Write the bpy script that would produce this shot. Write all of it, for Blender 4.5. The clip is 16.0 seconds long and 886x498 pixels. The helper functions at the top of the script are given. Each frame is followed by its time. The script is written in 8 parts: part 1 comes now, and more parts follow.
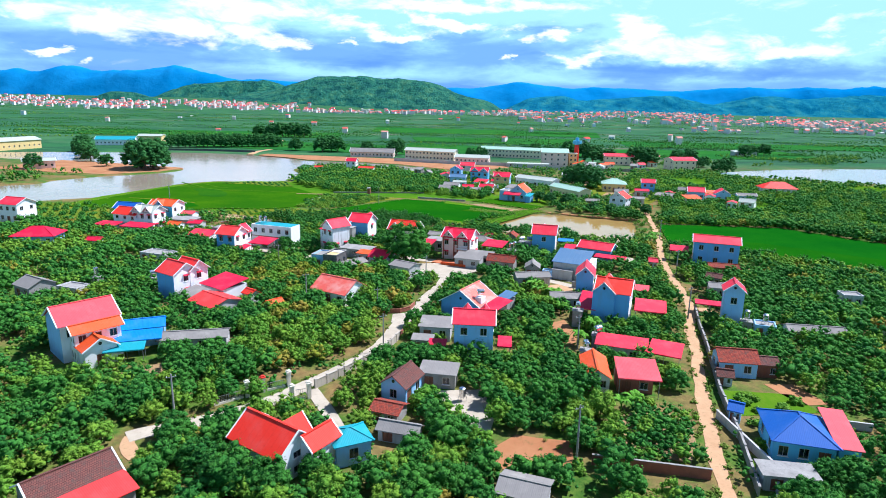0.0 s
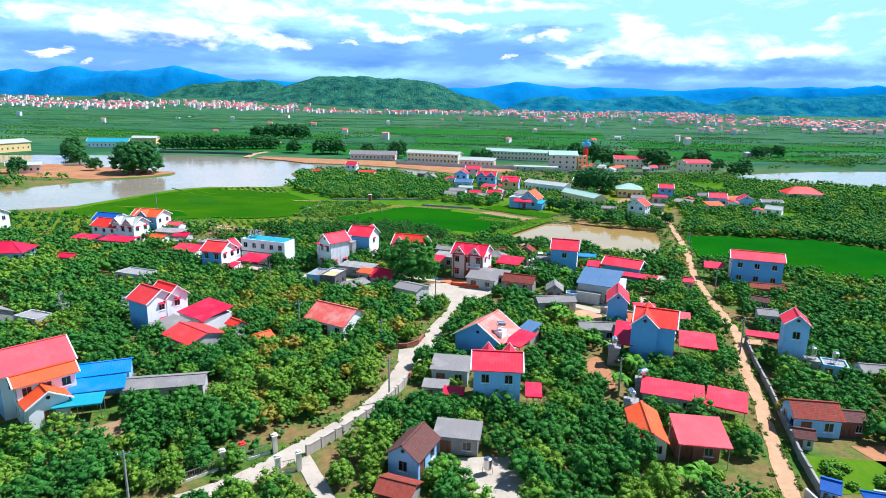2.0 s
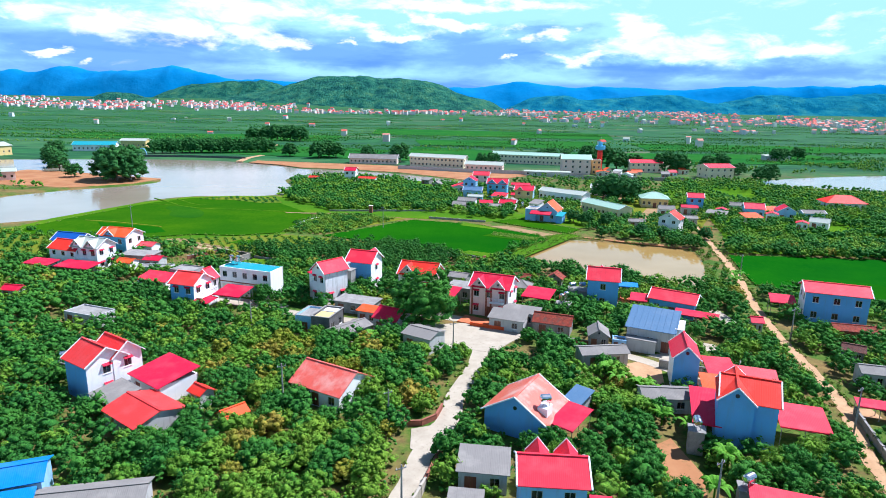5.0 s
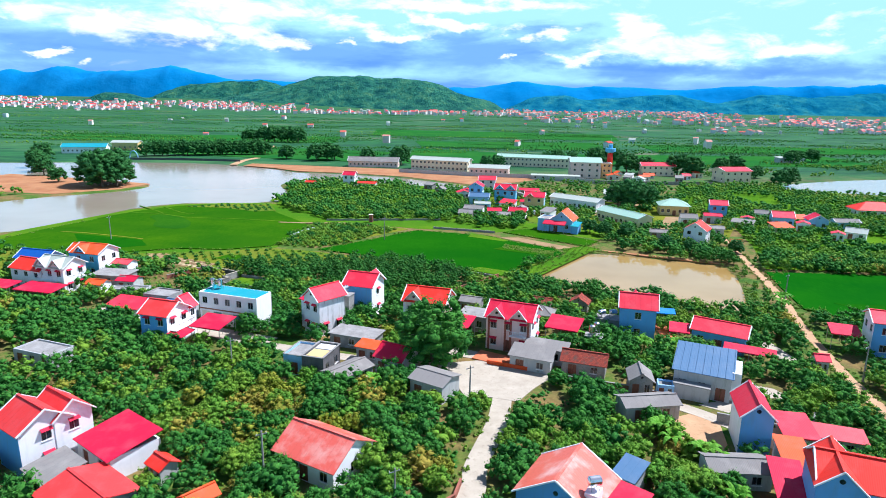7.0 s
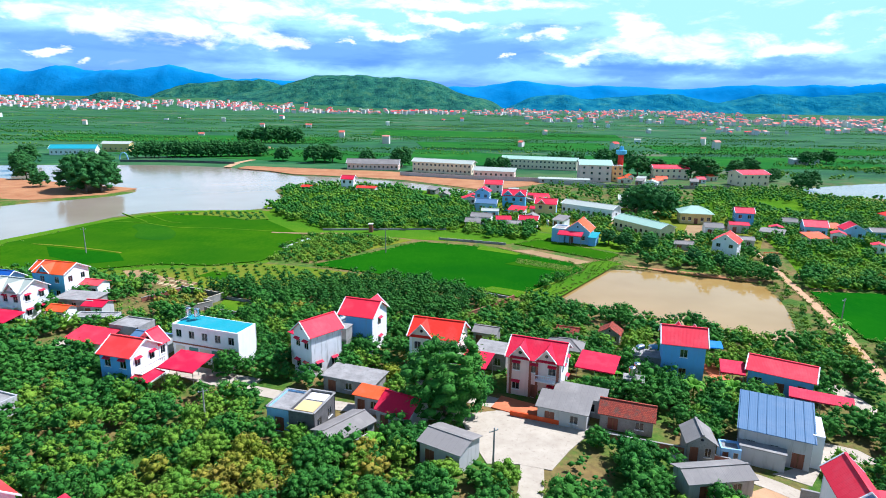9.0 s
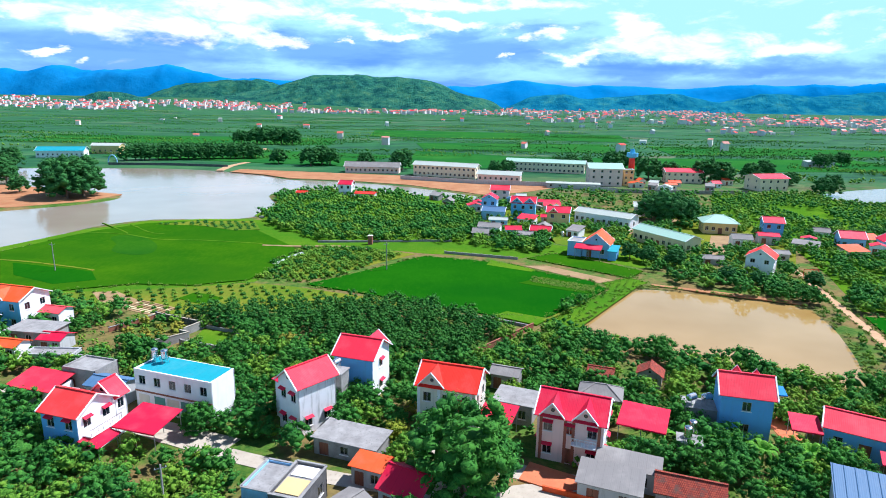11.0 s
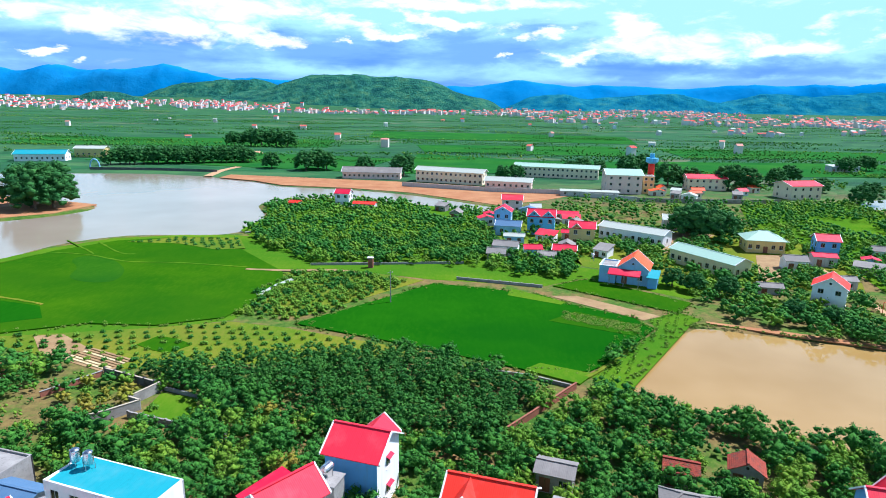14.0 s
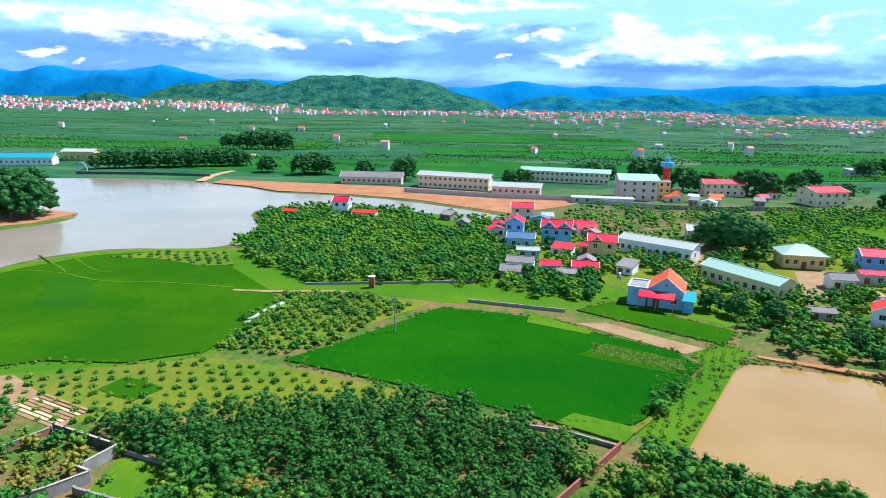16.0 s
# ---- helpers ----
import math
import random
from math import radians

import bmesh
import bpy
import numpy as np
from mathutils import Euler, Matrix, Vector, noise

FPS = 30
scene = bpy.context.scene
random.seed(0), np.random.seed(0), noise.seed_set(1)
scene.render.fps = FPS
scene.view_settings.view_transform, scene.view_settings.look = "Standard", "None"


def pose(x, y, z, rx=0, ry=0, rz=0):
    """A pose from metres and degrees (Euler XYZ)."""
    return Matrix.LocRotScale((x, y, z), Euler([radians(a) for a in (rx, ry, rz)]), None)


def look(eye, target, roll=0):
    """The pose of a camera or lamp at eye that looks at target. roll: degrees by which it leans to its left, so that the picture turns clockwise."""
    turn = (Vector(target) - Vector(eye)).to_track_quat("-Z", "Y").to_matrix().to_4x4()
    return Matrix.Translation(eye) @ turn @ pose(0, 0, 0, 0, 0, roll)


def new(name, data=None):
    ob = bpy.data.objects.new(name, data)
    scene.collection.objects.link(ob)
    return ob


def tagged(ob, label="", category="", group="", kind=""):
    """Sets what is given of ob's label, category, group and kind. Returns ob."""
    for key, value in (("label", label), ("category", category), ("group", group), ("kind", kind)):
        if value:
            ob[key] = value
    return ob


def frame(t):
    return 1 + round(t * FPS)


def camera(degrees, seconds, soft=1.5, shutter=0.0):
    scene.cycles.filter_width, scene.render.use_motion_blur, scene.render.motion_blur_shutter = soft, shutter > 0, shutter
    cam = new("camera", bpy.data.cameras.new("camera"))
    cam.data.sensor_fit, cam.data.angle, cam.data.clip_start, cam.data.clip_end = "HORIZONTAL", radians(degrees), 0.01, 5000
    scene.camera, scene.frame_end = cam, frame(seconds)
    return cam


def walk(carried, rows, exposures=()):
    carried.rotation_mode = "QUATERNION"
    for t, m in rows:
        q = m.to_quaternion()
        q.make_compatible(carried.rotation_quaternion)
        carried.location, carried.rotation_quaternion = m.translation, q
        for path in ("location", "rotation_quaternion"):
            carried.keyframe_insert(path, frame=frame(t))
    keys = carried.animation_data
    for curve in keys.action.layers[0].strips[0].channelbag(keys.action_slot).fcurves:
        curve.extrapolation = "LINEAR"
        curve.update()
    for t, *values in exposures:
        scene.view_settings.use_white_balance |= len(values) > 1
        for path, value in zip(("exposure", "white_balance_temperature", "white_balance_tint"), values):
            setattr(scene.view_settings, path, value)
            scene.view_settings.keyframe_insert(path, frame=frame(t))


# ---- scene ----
cam = camera(71.7, 16.0, soft=0.95)
METRES, EYE, TILT, LEAN, TURN = 151.3, 46.0, 0.0, 0.0, 0.0
ROWS = [
    (0.0, 0.0, 0.0, 0.0, 0.26, -13.53, -1.09),
    (0.5, -0.0044, 0.0311, 0.0006, 0.3, -13.53, -1.07),
    (1.0, -0.009, 0.0643, 0.0015, 0.29, -13.52, -1.04),
    (1.5, -0.0132, 0.0933, 0.0022, 0.29, -13.53, -1.01),
    (2.0, -0.0177, 0.1244, 0.0028, 0.28, -13.54, -1.0),
    (2.5, -0.0222, 0.1555, 0.0033, 0.27, -13.54, -0.96),
    (3.0, -0.027, 0.1888, 0.004, 0.27, -13.55, -0.97),
    (3.5, -0.0314, 0.2201, 0.0049, 0.27, -13.55, -0.95),
    (4.0, -0.0355, 0.2494, 0.0057, 0.25, -13.57, -0.94),
    (6.5, -0.0562, 0.4056, 0.008, 0.19, -13.54, -0.89),
    (7.0, -0.0603, 0.4367, 0.0087, 0.17, -13.56, -0.88),
    (7.5, -0.0641, 0.4676, 0.0092, 0.15, -13.57, -0.89),
    (8.0, -0.0684, 0.5004, 0.0103, 0.14, -13.6, -0.88),
    (8.5, -0.0723, 0.5294, 0.0104, 0.12, -13.62, -0.89),
    (9.0, -0.0764, 0.5605, 0.0109, 0.1, -13.63, -0.87),
    (11.5, -0.0957, 0.7137, 0.0138, -0.04, -13.67, -0.87),
    (12.0, -0.0999, 0.7445, 0.0144, -0.07, -13.69, -0.87),
    (12.5, -0.1043, 0.7772, 0.015, -0.09, -13.68, -0.88),
    (13.0, -0.1087, 0.8081, 0.0151, -0.12, -13.67, -0.89),
    (13.5, -0.1126, 0.837, 0.0157, -0.14, -13.68, -0.9),
    (14.0, -0.1171, 0.8678, 0.0163, -0.17, -13.66, -0.91),
    (14.5, -0.1215, 0.8988, 0.0162, -0.19, -13.62, -0.91),
    (15.0, -0.1261, 0.9316, 0.0165, -0.2, -13.61, -0.92),
    (15.5, -0.1296, 0.9601, 0.0171, -0.2, -13.6, -0.9),
    (16.0, -0.1341, 0.9908, 0.017, -0.24, -13.58, -0.9),
]
walk(cam, [(t, pose(0, 0, EYE, TILT, LEAN, TURN) @ pose(METRES * x, METRES * y, METRES * z, 90 + pitch, roll, yaw)) for t, x, y, z, yaw, pitch, roll in ROWS],
     exposures=[(0.0, 0.64, 5620, 16.0), (16.0, 0.64, 5620, 16.0)])

# ---- world, sun ----
SUN_WAY = Vector((0.53, 0.23, 0.82)).normalized()     # towards the sun
SUN_EL = math.asin(SUN_WAY.z)
SUN_AZ = math.atan2(SUN_WAY.x, SUN_WAY.y)

world = bpy.data.worlds.new("sky")
scene.world = world
world.use_nodes = True
wt = world.node_tree
wt.nodes.clear()


def wnode(kind, **values):
    n = wt.nodes.new(kind)
    for key, value in values.items():
        n.inputs[key].default_value = value
    return n


def wlink(a, out, b, inp):
    wt.links.new(a.outputs[out], b.inputs[inp])


sky = wnode("ShaderNodeTexSky")
sky.sky_type, sky.sun_disc = "NISHITA", False
sky.sun_elevation, sky.sun_rotation = SUN_EL, SUN_AZ
sky.air_density, sky.dust_density, sky.ozone_density = 1.0, 0.2, 3.0
way = wnode("ShaderNodeTexCoord")
# broken cloud: a blue-grey bank low over the horizon, bright heaps above it, thin pale cloud overhead
split = wnode("ShaderNodeSeparateXYZ")
wlink(way, "Generated", split, "Vector")
bearing = wnode("ShaderNodeMath")
bearing.operation = "ARCTAN2"
wlink(split, "X", bearing, 0)
wlink(split, "Y", bearing, 1)
dome = wnode("ShaderNodeCombineXYZ")          # bearing from north, sine of the elevation
wlink(bearing, "Value", dome, "X")
wlink(split, "Z", dome, "Y")


def cloud(scale, shift, detail, rough, warp):
    m = wnode("ShaderNodeMapping", Scale=scale, Location=shift)
    n = wnode("ShaderNodeTexNoise", Scale=1.0, Detail=detail, Roughness=rough, Distortion=warp)
    wlink(dome, "Vector", m, "Vector")
    wlink(m, "Vector", n, "Vector")
    return n


drift = cloud((9.0, 22.0, 1.0), (4.0, 1.0, 2.0), 5.0, 0.6, 0.0)
shove = wnode("ShaderNodeVectorMath")
shove.operation = "SUBTRACT"
shove.inputs[1].default_value = (0.5, 0.5, 0.5)
wlink(drift, "Color", shove, 0)
spread = wnode("ShaderNodeVectorMath")
spread.operation = "MULTIPLY"
spread.inputs[1].default_value = (0.26, 0.075, 0.0)
wlink(shove, "Vector", spread, 0)
ragged = wnode("ShaderNodeVectorMath")
ragged.operation = "ADD"
wlink(dome, "Vector", ragged, 0)
wlink(spread, "Vector", ragged, 1)


def by_height(stops):
    """A value that follows the height over the horizon (sine of the elevation, 0 to 1)."""
    n = wnode("ShaderNodeValToRGB")
    while len(n.color_ramp.elements) < len(stops):
        n.color_ramp.elements.new(0.5)
    for e, (at, v) in zip(n.color_ramp.elements, stops):
        e.position, e.color = at, (v, v, v, 1)
    wlink(split, "Z", n, "Fac")
    return n


def wmath(op, a, b):
    n = wnode("ShaderNodeMath")
    n.operation = op
    for k, v in enumerate((a, b)):
        if isinstance(v, (int, float)):
            n.inputs[k].default_value = v
        else:
            wt.links.new(v, n.inputs[k])
    return n.outputs["Value"]


def heaps(start, spots):
    """Soft heaps of cloud, each at a bearing and height with two half widths, over a first cover."""
    total = start.outputs["Color"]
    for u, v, su, sv in spots:
        m = wnode("ShaderNodeMapping", Scale=(1 / su, 1 / sv, 0), Location=(-u / su, -v / sv, 0))
        wlink(ragged, "Vector", m, "Vector")
        d = wnode("ShaderNodeVectorMath")
        d.operation = "LENGTH"
        wlink(m, "Vector", d, 0)
        f = wnode("ShaderNodeMapRange")
        f.interpolation_type = "SMOOTHSTEP"
        for key, val in (("From Min", 0.0), ("From Max", 2.1), ("To Min", 1.0), ("To Max", 0.0)):
            f.inputs[key].default_value = val
        wlink(d, "Value", f, "Value")
        total = wmath("MAXIMUM", total, f.outputs["Result"])
    return total


def cover(tex, amount, grain, lo, hi):
    n = wnode("ShaderNodeMapRange")
    n.interpolation_type = "SMOOTHSTEP"
    n.inputs["From Min"].default_value, n.inputs["From Max"].default_value = lo, hi
    wt.links.new(wmath("ADD", wmath("MULTIPLY", tex.outputs["Fac"], grain), wmath("MULTIPLY", amount, 0.75)), n.inputs["Value"])
    return n


def blend(fac, below, color):
    n = wnode("ShaderNodeMix")
    n.data_type = "RGBA"
    n.inputs["B"].default_value = (*color, 1)
    wlink(fac, "Result", n, "Factor")
    wlink(below, "Result" if "Result" in below.outputs else "Color", n, "A")
    return n


haze = cover(cloud((2.0, 6.0, 1.0), (1.0, 5.0, 0.0), 3.0, 0.5, 0.0), by_height(((0.0, 1.0), (0.16, 0.75), (0.45, 0.1))).outputs["Color"], 0.5, 0.30, 0.80)
bank = heaps(by_height(((0.0, 1.0), (0.028, 0.85), (0.055, 0.22), (0.10, 0.0))),
             ((-0.52, 0.056, 0.30, 0.036), (-0.16, 0.066, 0.26, 0.034), (0.08, 0.075, 0.16, 0.028), (0.43, 0.050, 0.36, 0.018), (-0.40, 0.073, 0.11, 0.018)))
body = cover(cloud((7.0, 30.0, 1.0), (3.1, 0.4, 1.5), 6.0, 0.55, 0.4), bank, 1.3, 0.85, 1.40)
deep = cover(cloud((5.0, 34.0, 1.0), (8.3, 2.0, 4.0), 5.0, 0.55, 0.3), bank, 1.6, 1.36, 1.86)
tops = cover(cloud((11.0, 30.0, 1.0), (0.7, 2.2, 0.35), 9.0, 0.62, 0.5),
             heaps(by_height(((0.0, 0.0), (0.11, 0.10), (0.15, 0.42), (0.24, 0.30), (0.5, 0.14), (1.0, 0.06))),
                   ((-0.56, 0.104, 0.06, 0.014), (-0.47, 0.100, 0.10, 0.022), (-0.38, 0.096, 0.06, 0.021), (-0.32, 0.125, 0.11, 0.019), (-0.285, 0.096, 0.057, 0.018), (-0.25, 0.082, 0.04, 0.012),
                    (-0.144, 0.115, 0.057, 0.011), (-0.079, 0.100, 0.055, 0.009), (-0.027, 0.122, 0.031, 0.010), (-0.178, 0.084, 0.015, 0.007), (0.03, 0.113, 0.05, 0.007), (0.284, 0.104, 0.046, 0.026),
                    (0.341, 0.083, 0.065, 0.020), (0.407, 0.072, 0.07, 0.017), (0.16, 0.102, 0.028, 0.009), (0.462, 0.077, 0.05, 0.010), (0.573, 0.119, 0.033, 0.013), (0.60, 0.090, 0.028, 0.011), (-0.545, 0.049, 0.016, 0.005),
                    (0.109, 0.070, 0.014, 0.005), (0.05, 0.143, 0.16, 0.010), (0.36, 0.079, 0.12, 0.019), (0.50, 0.082, 0.07, 0.014), (0.22, 0.070, 0.05, 0.009))), 1.7, 1.12, 1.62)
layer = blend(haze, sky, (4.7, 8.5, 9.7))
layer = blend(body, layer, (2.2, 4.6, 9.0))
layer = blend(deep, layer, (1.35, 3.3, 7.9))
mix_puff = blend(tops, layer, (10.9, 11.3, 11.8))
shine = wnode("ShaderNodeBackground", Strength=0.073)
wlink(mix_puff, "Result", shine, "Color")
wlink(shine, "Background", wnode("ShaderNodeOutputWorld"), "Surface")

sun_data = bpy.data.lights.new("sun", "SUN")
sun_data.energy, sun_data.angle, sun_data.color = 5.0, radians(0.6), (1.0, 0.96, 0.88)
sun = new("sun", sun_data)
sun.matrix_world = look((0, 0, 300), Vector((0, 0, 300)) - SUN_WAY)

# ---- materials ----


class Mat:
    """A small builder of node materials."""

    def __init__(self, name, rough=0.7, metal=0.0, spec=0.5):
        self.m = bpy.data.materials.new(name)
        self.m.use_nodes = True
        self.t = self.m.node_tree
        self.b = self.t.nodes["Principled BSDF"]
        self.b.inputs["Roughness"].default_value = rough
        self.b.inputs["Metallic"].default_value = metal
        self.b.inputs["Specular IOR Level"].default_value = spec
        self.place = self.add("ShaderNodeNewGeometry").outputs["Position"]

    def add(self, kind, **values):
        n = self.t.nodes.new(kind)
        for key, value in values.items():
            n.inputs[key].default_value = value
        return n

    def link(self, a, b):
        self.t.links.new(a, b)

    def noise(self, scale, detail=4.0, rough=0.55, vec=None, stretch=None):
        n = self.add("ShaderNodeTexNoise", Scale=scale, Detail=detail, Roughness=rough)
        v = vec or self.place
        if stretch:
            mp = self.add("ShaderNodeMapping", Scale=stretch)
            self.link(v, mp.inputs["Vector"])
            v = mp.outputs["Vector"]
        self.link(v, n.inputs["Vector"])
        return n.outputs["Fac"]

    def ramp(self, fac, stops):
        r = self.add("ShaderNodeValToRGB")
        while len(r.color_ramp.elements) < len(stops):
            r.color_ramp.elements.new(0.5)
        for e, (p, c) in zip(r.color_ramp.elements, stops):
            e.position, e.color = p, (*c, 1)
        self.link(fac, r.inputs["Fac"])
        return r.outputs["Color"]

    def mix(self, fac, a, b, blend="MIX"):
        n = self.add("ShaderNodeMix")
        n.data_type, n.blend_type = "RGBA", blend
        for key, v in (("Factor", fac), ("A", a), ("B", b)):
            if isinstance(v, (int, float)):
                n.inputs[key].default_value = v
            elif isinstance(v, tuple):
                n.inputs[key].default_value = (*v, 1)
            else:
                self.link(v, n.inputs[key])
        return n.outputs["Result"]

    def math(self, op, a, b=0.0):
        n = self.add("ShaderNodeMath")
        n.operation = op
        for i, v in enumerate((a, b)):
            if isinstance(v, (int, float)):
                n.inputs[i].default_value = v
            else:
                self.link(v, n.inputs[i])
        return n.outputs["Value"]

    def rnd(self):
        return self.add("ShaderNodeObjectInfo").outputs["Random"]

    def isle(self):
        return self.add("ShaderNodeNewGeometry").outputs["Random Per Island"]

    def uv(self):
        return self.add("ShaderNodeUVMap").outputs["UV"]

    def color(self, c):
        if isinstance(c, tuple):
            self.b.inputs["Base Color"].default_value = (*c, 1)
        else:
            self.link(c, self.b.inputs["Base Color"])
        return self

    def bump(self, h, strength=0.4, dist=0.05):
        n = self.add("ShaderNodeBump", Strength=strength, Distance=dist)
        self.link(h, n.inputs["Height"])
        self.link(n.outputs["Normal"], self.b.inputs["Normal"])
        return self


def scaled(c, k):
    return tuple(v * k for v in c)


def paint(name, c, dirt=0.35, rough=0.75):
    """Plastered wall paint with rain streaks and blotches."""
    m = Mat(name, rough, spec=0.3)
    streak = m.noise(1.0, 5, 0.6, stretch=(1.6, 1.6, 0.22))
    blot = m.noise(0.45, 4)
    base = m.mix(m.math("MULTIPLY", m.ramp(blot, [(0.45, (0, 0, 0)), (0.75, (1, 1, 1))]), 0.5), c, scaled(c, 0.82))
    dirty = m.ramp(streak, [(0.52, (0, 0, 0)), (0.78, (1, 1, 1))])
    base = m.mix(m.math("MULTIPLY", dirty, dirt), base, (0.20, 0.20, 0.17))
    m.color(base).bump(m.noise(9.0, 4), 0.15, 0.02)
    return m.m


def roof_sheet(name, c, rough=0.62, paling=0.3, pale=None, rib=0.22):
    """Ribbed painted steel sheet; UV runs in metres along the ridge and down the slope."""
    m = Mat(name, rough, spec=0.5 if rough < 0.4 else 0.22)
    uv = m.uv()
    sep = m.add("ShaderNodeSeparateXYZ")
    m.link(uv, sep.inputs["Vector"])
    wave = m.math("SINE", m.math("MULTIPLY", sep.outputs["X"], 2 * math.pi / rib))
    lap = m.math("FRACT", m.math("MULTIPLY", sep.outputs["X"], 1 / 1.05))
    lapline = m.math("LESS_THAN", lap, 0.05)
    blot = m.noise(0.35, 5, 0.6)
    grime = m.noise(2.2, 5, 0.65)
    pale = pale or tuple(min(1, v * 0.75 + 0.12) for v in c)
    base = m.mix(m.math("MULTIPLY", m.ramp(blot, [(0.48, (0, 0, 0)), (0.72, (1, 1, 1))]), paling), c, pale)
    base = m.mix(m.math("MULTIPLY", m.ramp(grime, [(0.55, (0, 0, 0)), (0.85, (1, 1, 1))]), 0.35), base, scaled(c, 0.45))
    base = m.mix(m.math("MULTIPLY", lapline, 0.25), base, scaled(c, 0.5))
    m.color(base).bump(wave, 0.16, 0.02)
    return m.m


def tile_roof(name, a, b, c):
    """Old clay tiles, mottled with moss and lichen."""
    m = Mat(name, 0.85, spec=0.2)
    uv = m.uv()
    brick = m.add("ShaderNodeTexBrick", Scale=1.0)
    brick.inputs["Brick Width"].default_value, brick.inputs["Row Height"].default_value = 0.24, 0.28
    brick.inputs["Mortar Size"].default_value = 0.02
    brick.inputs["Color1"].default_value, brick.inputs["Color2"].default_value = (*a, 1), (*b, 1)
    brick.inputs["Mortar"].default_value = (*scaled(a, 0.3), 1)
    m.link(uv, brick.inputs["Vector"])
    moss = m.ramp(m.noise(1.3, 6, 0.7), [(0.5, (0, 0, 0)), (0.66, (1, 1, 1))])
    m.color(m.mix(m.math("MULTIPLY", moss, 0.8), brick.outputs["Color"], c)).bump(brick.outputs["Fac"], 0.6, 0.04)
    return m.m


def slab(name, a, b, c, scale=0.6, rough=0.9):
    """Weathered concrete or earth: two tones with dark blotches."""
    m = Mat(name, rough, spec=0.2)
    base = m.ramp(m.noise(scale, 6, 0.62), [(0.3, a), (0.7, b)])
    spots = m.ramp(m.noise(scale * 5, 5, 0.7), [(0.56, (0, 0, 0)), (0.7, (1, 1, 1))])
    m.color(m.mix(m.math("MULTIPLY", spots, 0.55), base, c)).bump(m.noise(scale * 12, 4), 0.3, 0.03)
    return m.m


def leafy(name, dark, mid, light, tint=None, scale=0.16, gloss=0.75):
    """Foliage: each leaf its own tone, each tree its own cast, light through the leaf."""
    m = Mat(name, gloss, spec=0.08)
    grain = m.noise(5.5, 4, 0.75)
    leaf = m.ramp(m.math("ADD", m.math("MULTIPLY", m.isle(), 0.34), m.math("MULTIPLY", m.math("SUBTRACT", grain, 0.20), 1.1)), [(0.12, dark), (0.5, mid), (0.92, light)])
    cast = m.ramp(m.noise(scale, 3, 0.6), [(0.35, (0, 0, 0)), (0.68, (1, 1, 1))])
    col = m.mix(m.math("MULTIPLY", cast, 0.6), leaf, tint or light)
    # dark blotches paint the shade between leaf tufts into the colour
    gap_shade = m.ramp(m.noise(2.0, 4, 0.7), [(0.36, (1, 1, 1)), (0.52, (0, 0, 0))])
    col = m.mix(m.math("MULTIPLY", gap_shade, 0.45), col, scaled(dark, 0.5))
    m.color(col).bump(m.noise(4.5, 4, 0.75), 0.6, 0.15)
    tr = m.add("ShaderNodeBsdfTranslucent")
    m.link(col, tr.inputs["Color"])
    m.link(m.b.inputs["Normal"].links[0].from_socket, tr.inputs["Normal"])
    ms = m.add("ShaderNodeMixShader", Fac=0.14)
    out = m.t.nodes["Material Output"]
    m.link(m.b.outputs["BSDF"], ms.inputs[1])
    m.link(tr.outputs["BSDF"], ms.inputs[2])
    m.link(ms.outputs["Shader"], out.inputs["Surface"])
    return m.m


def field(name, a, b, c, row=0.0, turn=0.0):
    """A crop seen from above: soft broad patches, fine texture and sown rows."""
    m = Mat(name, 1.0, spec=0.0)
    broad = m.ramp(m.noise(0.05, 4, 0.6), [(0.35, a), (0.65, b)])
    fine = m.ramp(m.noise(1.2, 6, 0.7, stretch=(1, 0.35, 1)), [(0.45, (0, 0, 0)), (0.75, (1, 1, 1))])
    col = m.mix(m.math("MULTIPLY", fine, 0.45), broad, c)
    plot = m.ramp(m.noise(0.018, 3, 0.55, stretch=(1, 1.7, 1)), [(0.40, (0, 0, 0)), (0.62, (1, 1, 1))])
    col = m.mix(m.math("MULTIPLY", plot, 0.55), col, (a[0] * 0.6, a[1] * 0.82, a[2] * 1.6))
    m.color(col).bump(m.noise(3.0, 5, 0.7), 0.35, 0.2)
    return m.m


PINK_RED = roof_sheet("pink_red_sheet", (0.78, 0.026, 0.055))
CORAL = roof_sheet("coral_red_sheet", (0.80, 0.045, 0.042))
CRIMSON = roof_sheet("crimson_sheet", (0.62, 0.008, 0.045))
SCARLET = roof_sheet("scarlet_sheet", (0.80, 0.035, 0.018))
ORANGE = roof_sheet("orange_sheet", (0.80, 0.095, 0.018))
# view-dependent paleness of this roof is averaged into its colour as pale blotches
PALED_RED = roof_sheet("sheeny_red_sheet", (0.74, 0.12, 0.085), 0.34, 0.7, (0.78, 0.44, 0.37))
# the roof's pale sheen is painted as blotches over the red
SHEEN_RED = roof_sheet("pale_sheen_red_sheet", (0.74, 0.14, 0.09), 0.33, 0.75, (0.82, 0.52, 0.45))
BLUE_SHEET = roof_sheet("blue_sheet", (0.012, 0.10, 0.40))
AZURE = roof_sheet("azure_sheet", (0.01, 0.20, 0.62))
TEAL = roof_sheet("teal_sheet", (0.02, 0.30, 0.36))
STEEL_BLUE = roof_sheet("steel_blue_sheet", (0.085, 0.175, 0.30), 0.6)
MINT = roof_sheet("mint_sheet", (0.34, 0.52, 0.41), 0.55)
PALE_SHEET = roof_sheet("pale_sheet", (0.42, 0.46, 0.40), 0.55)
ROSE = roof_sheet("rose_sheet", (0.74, 0.075, 0.09))
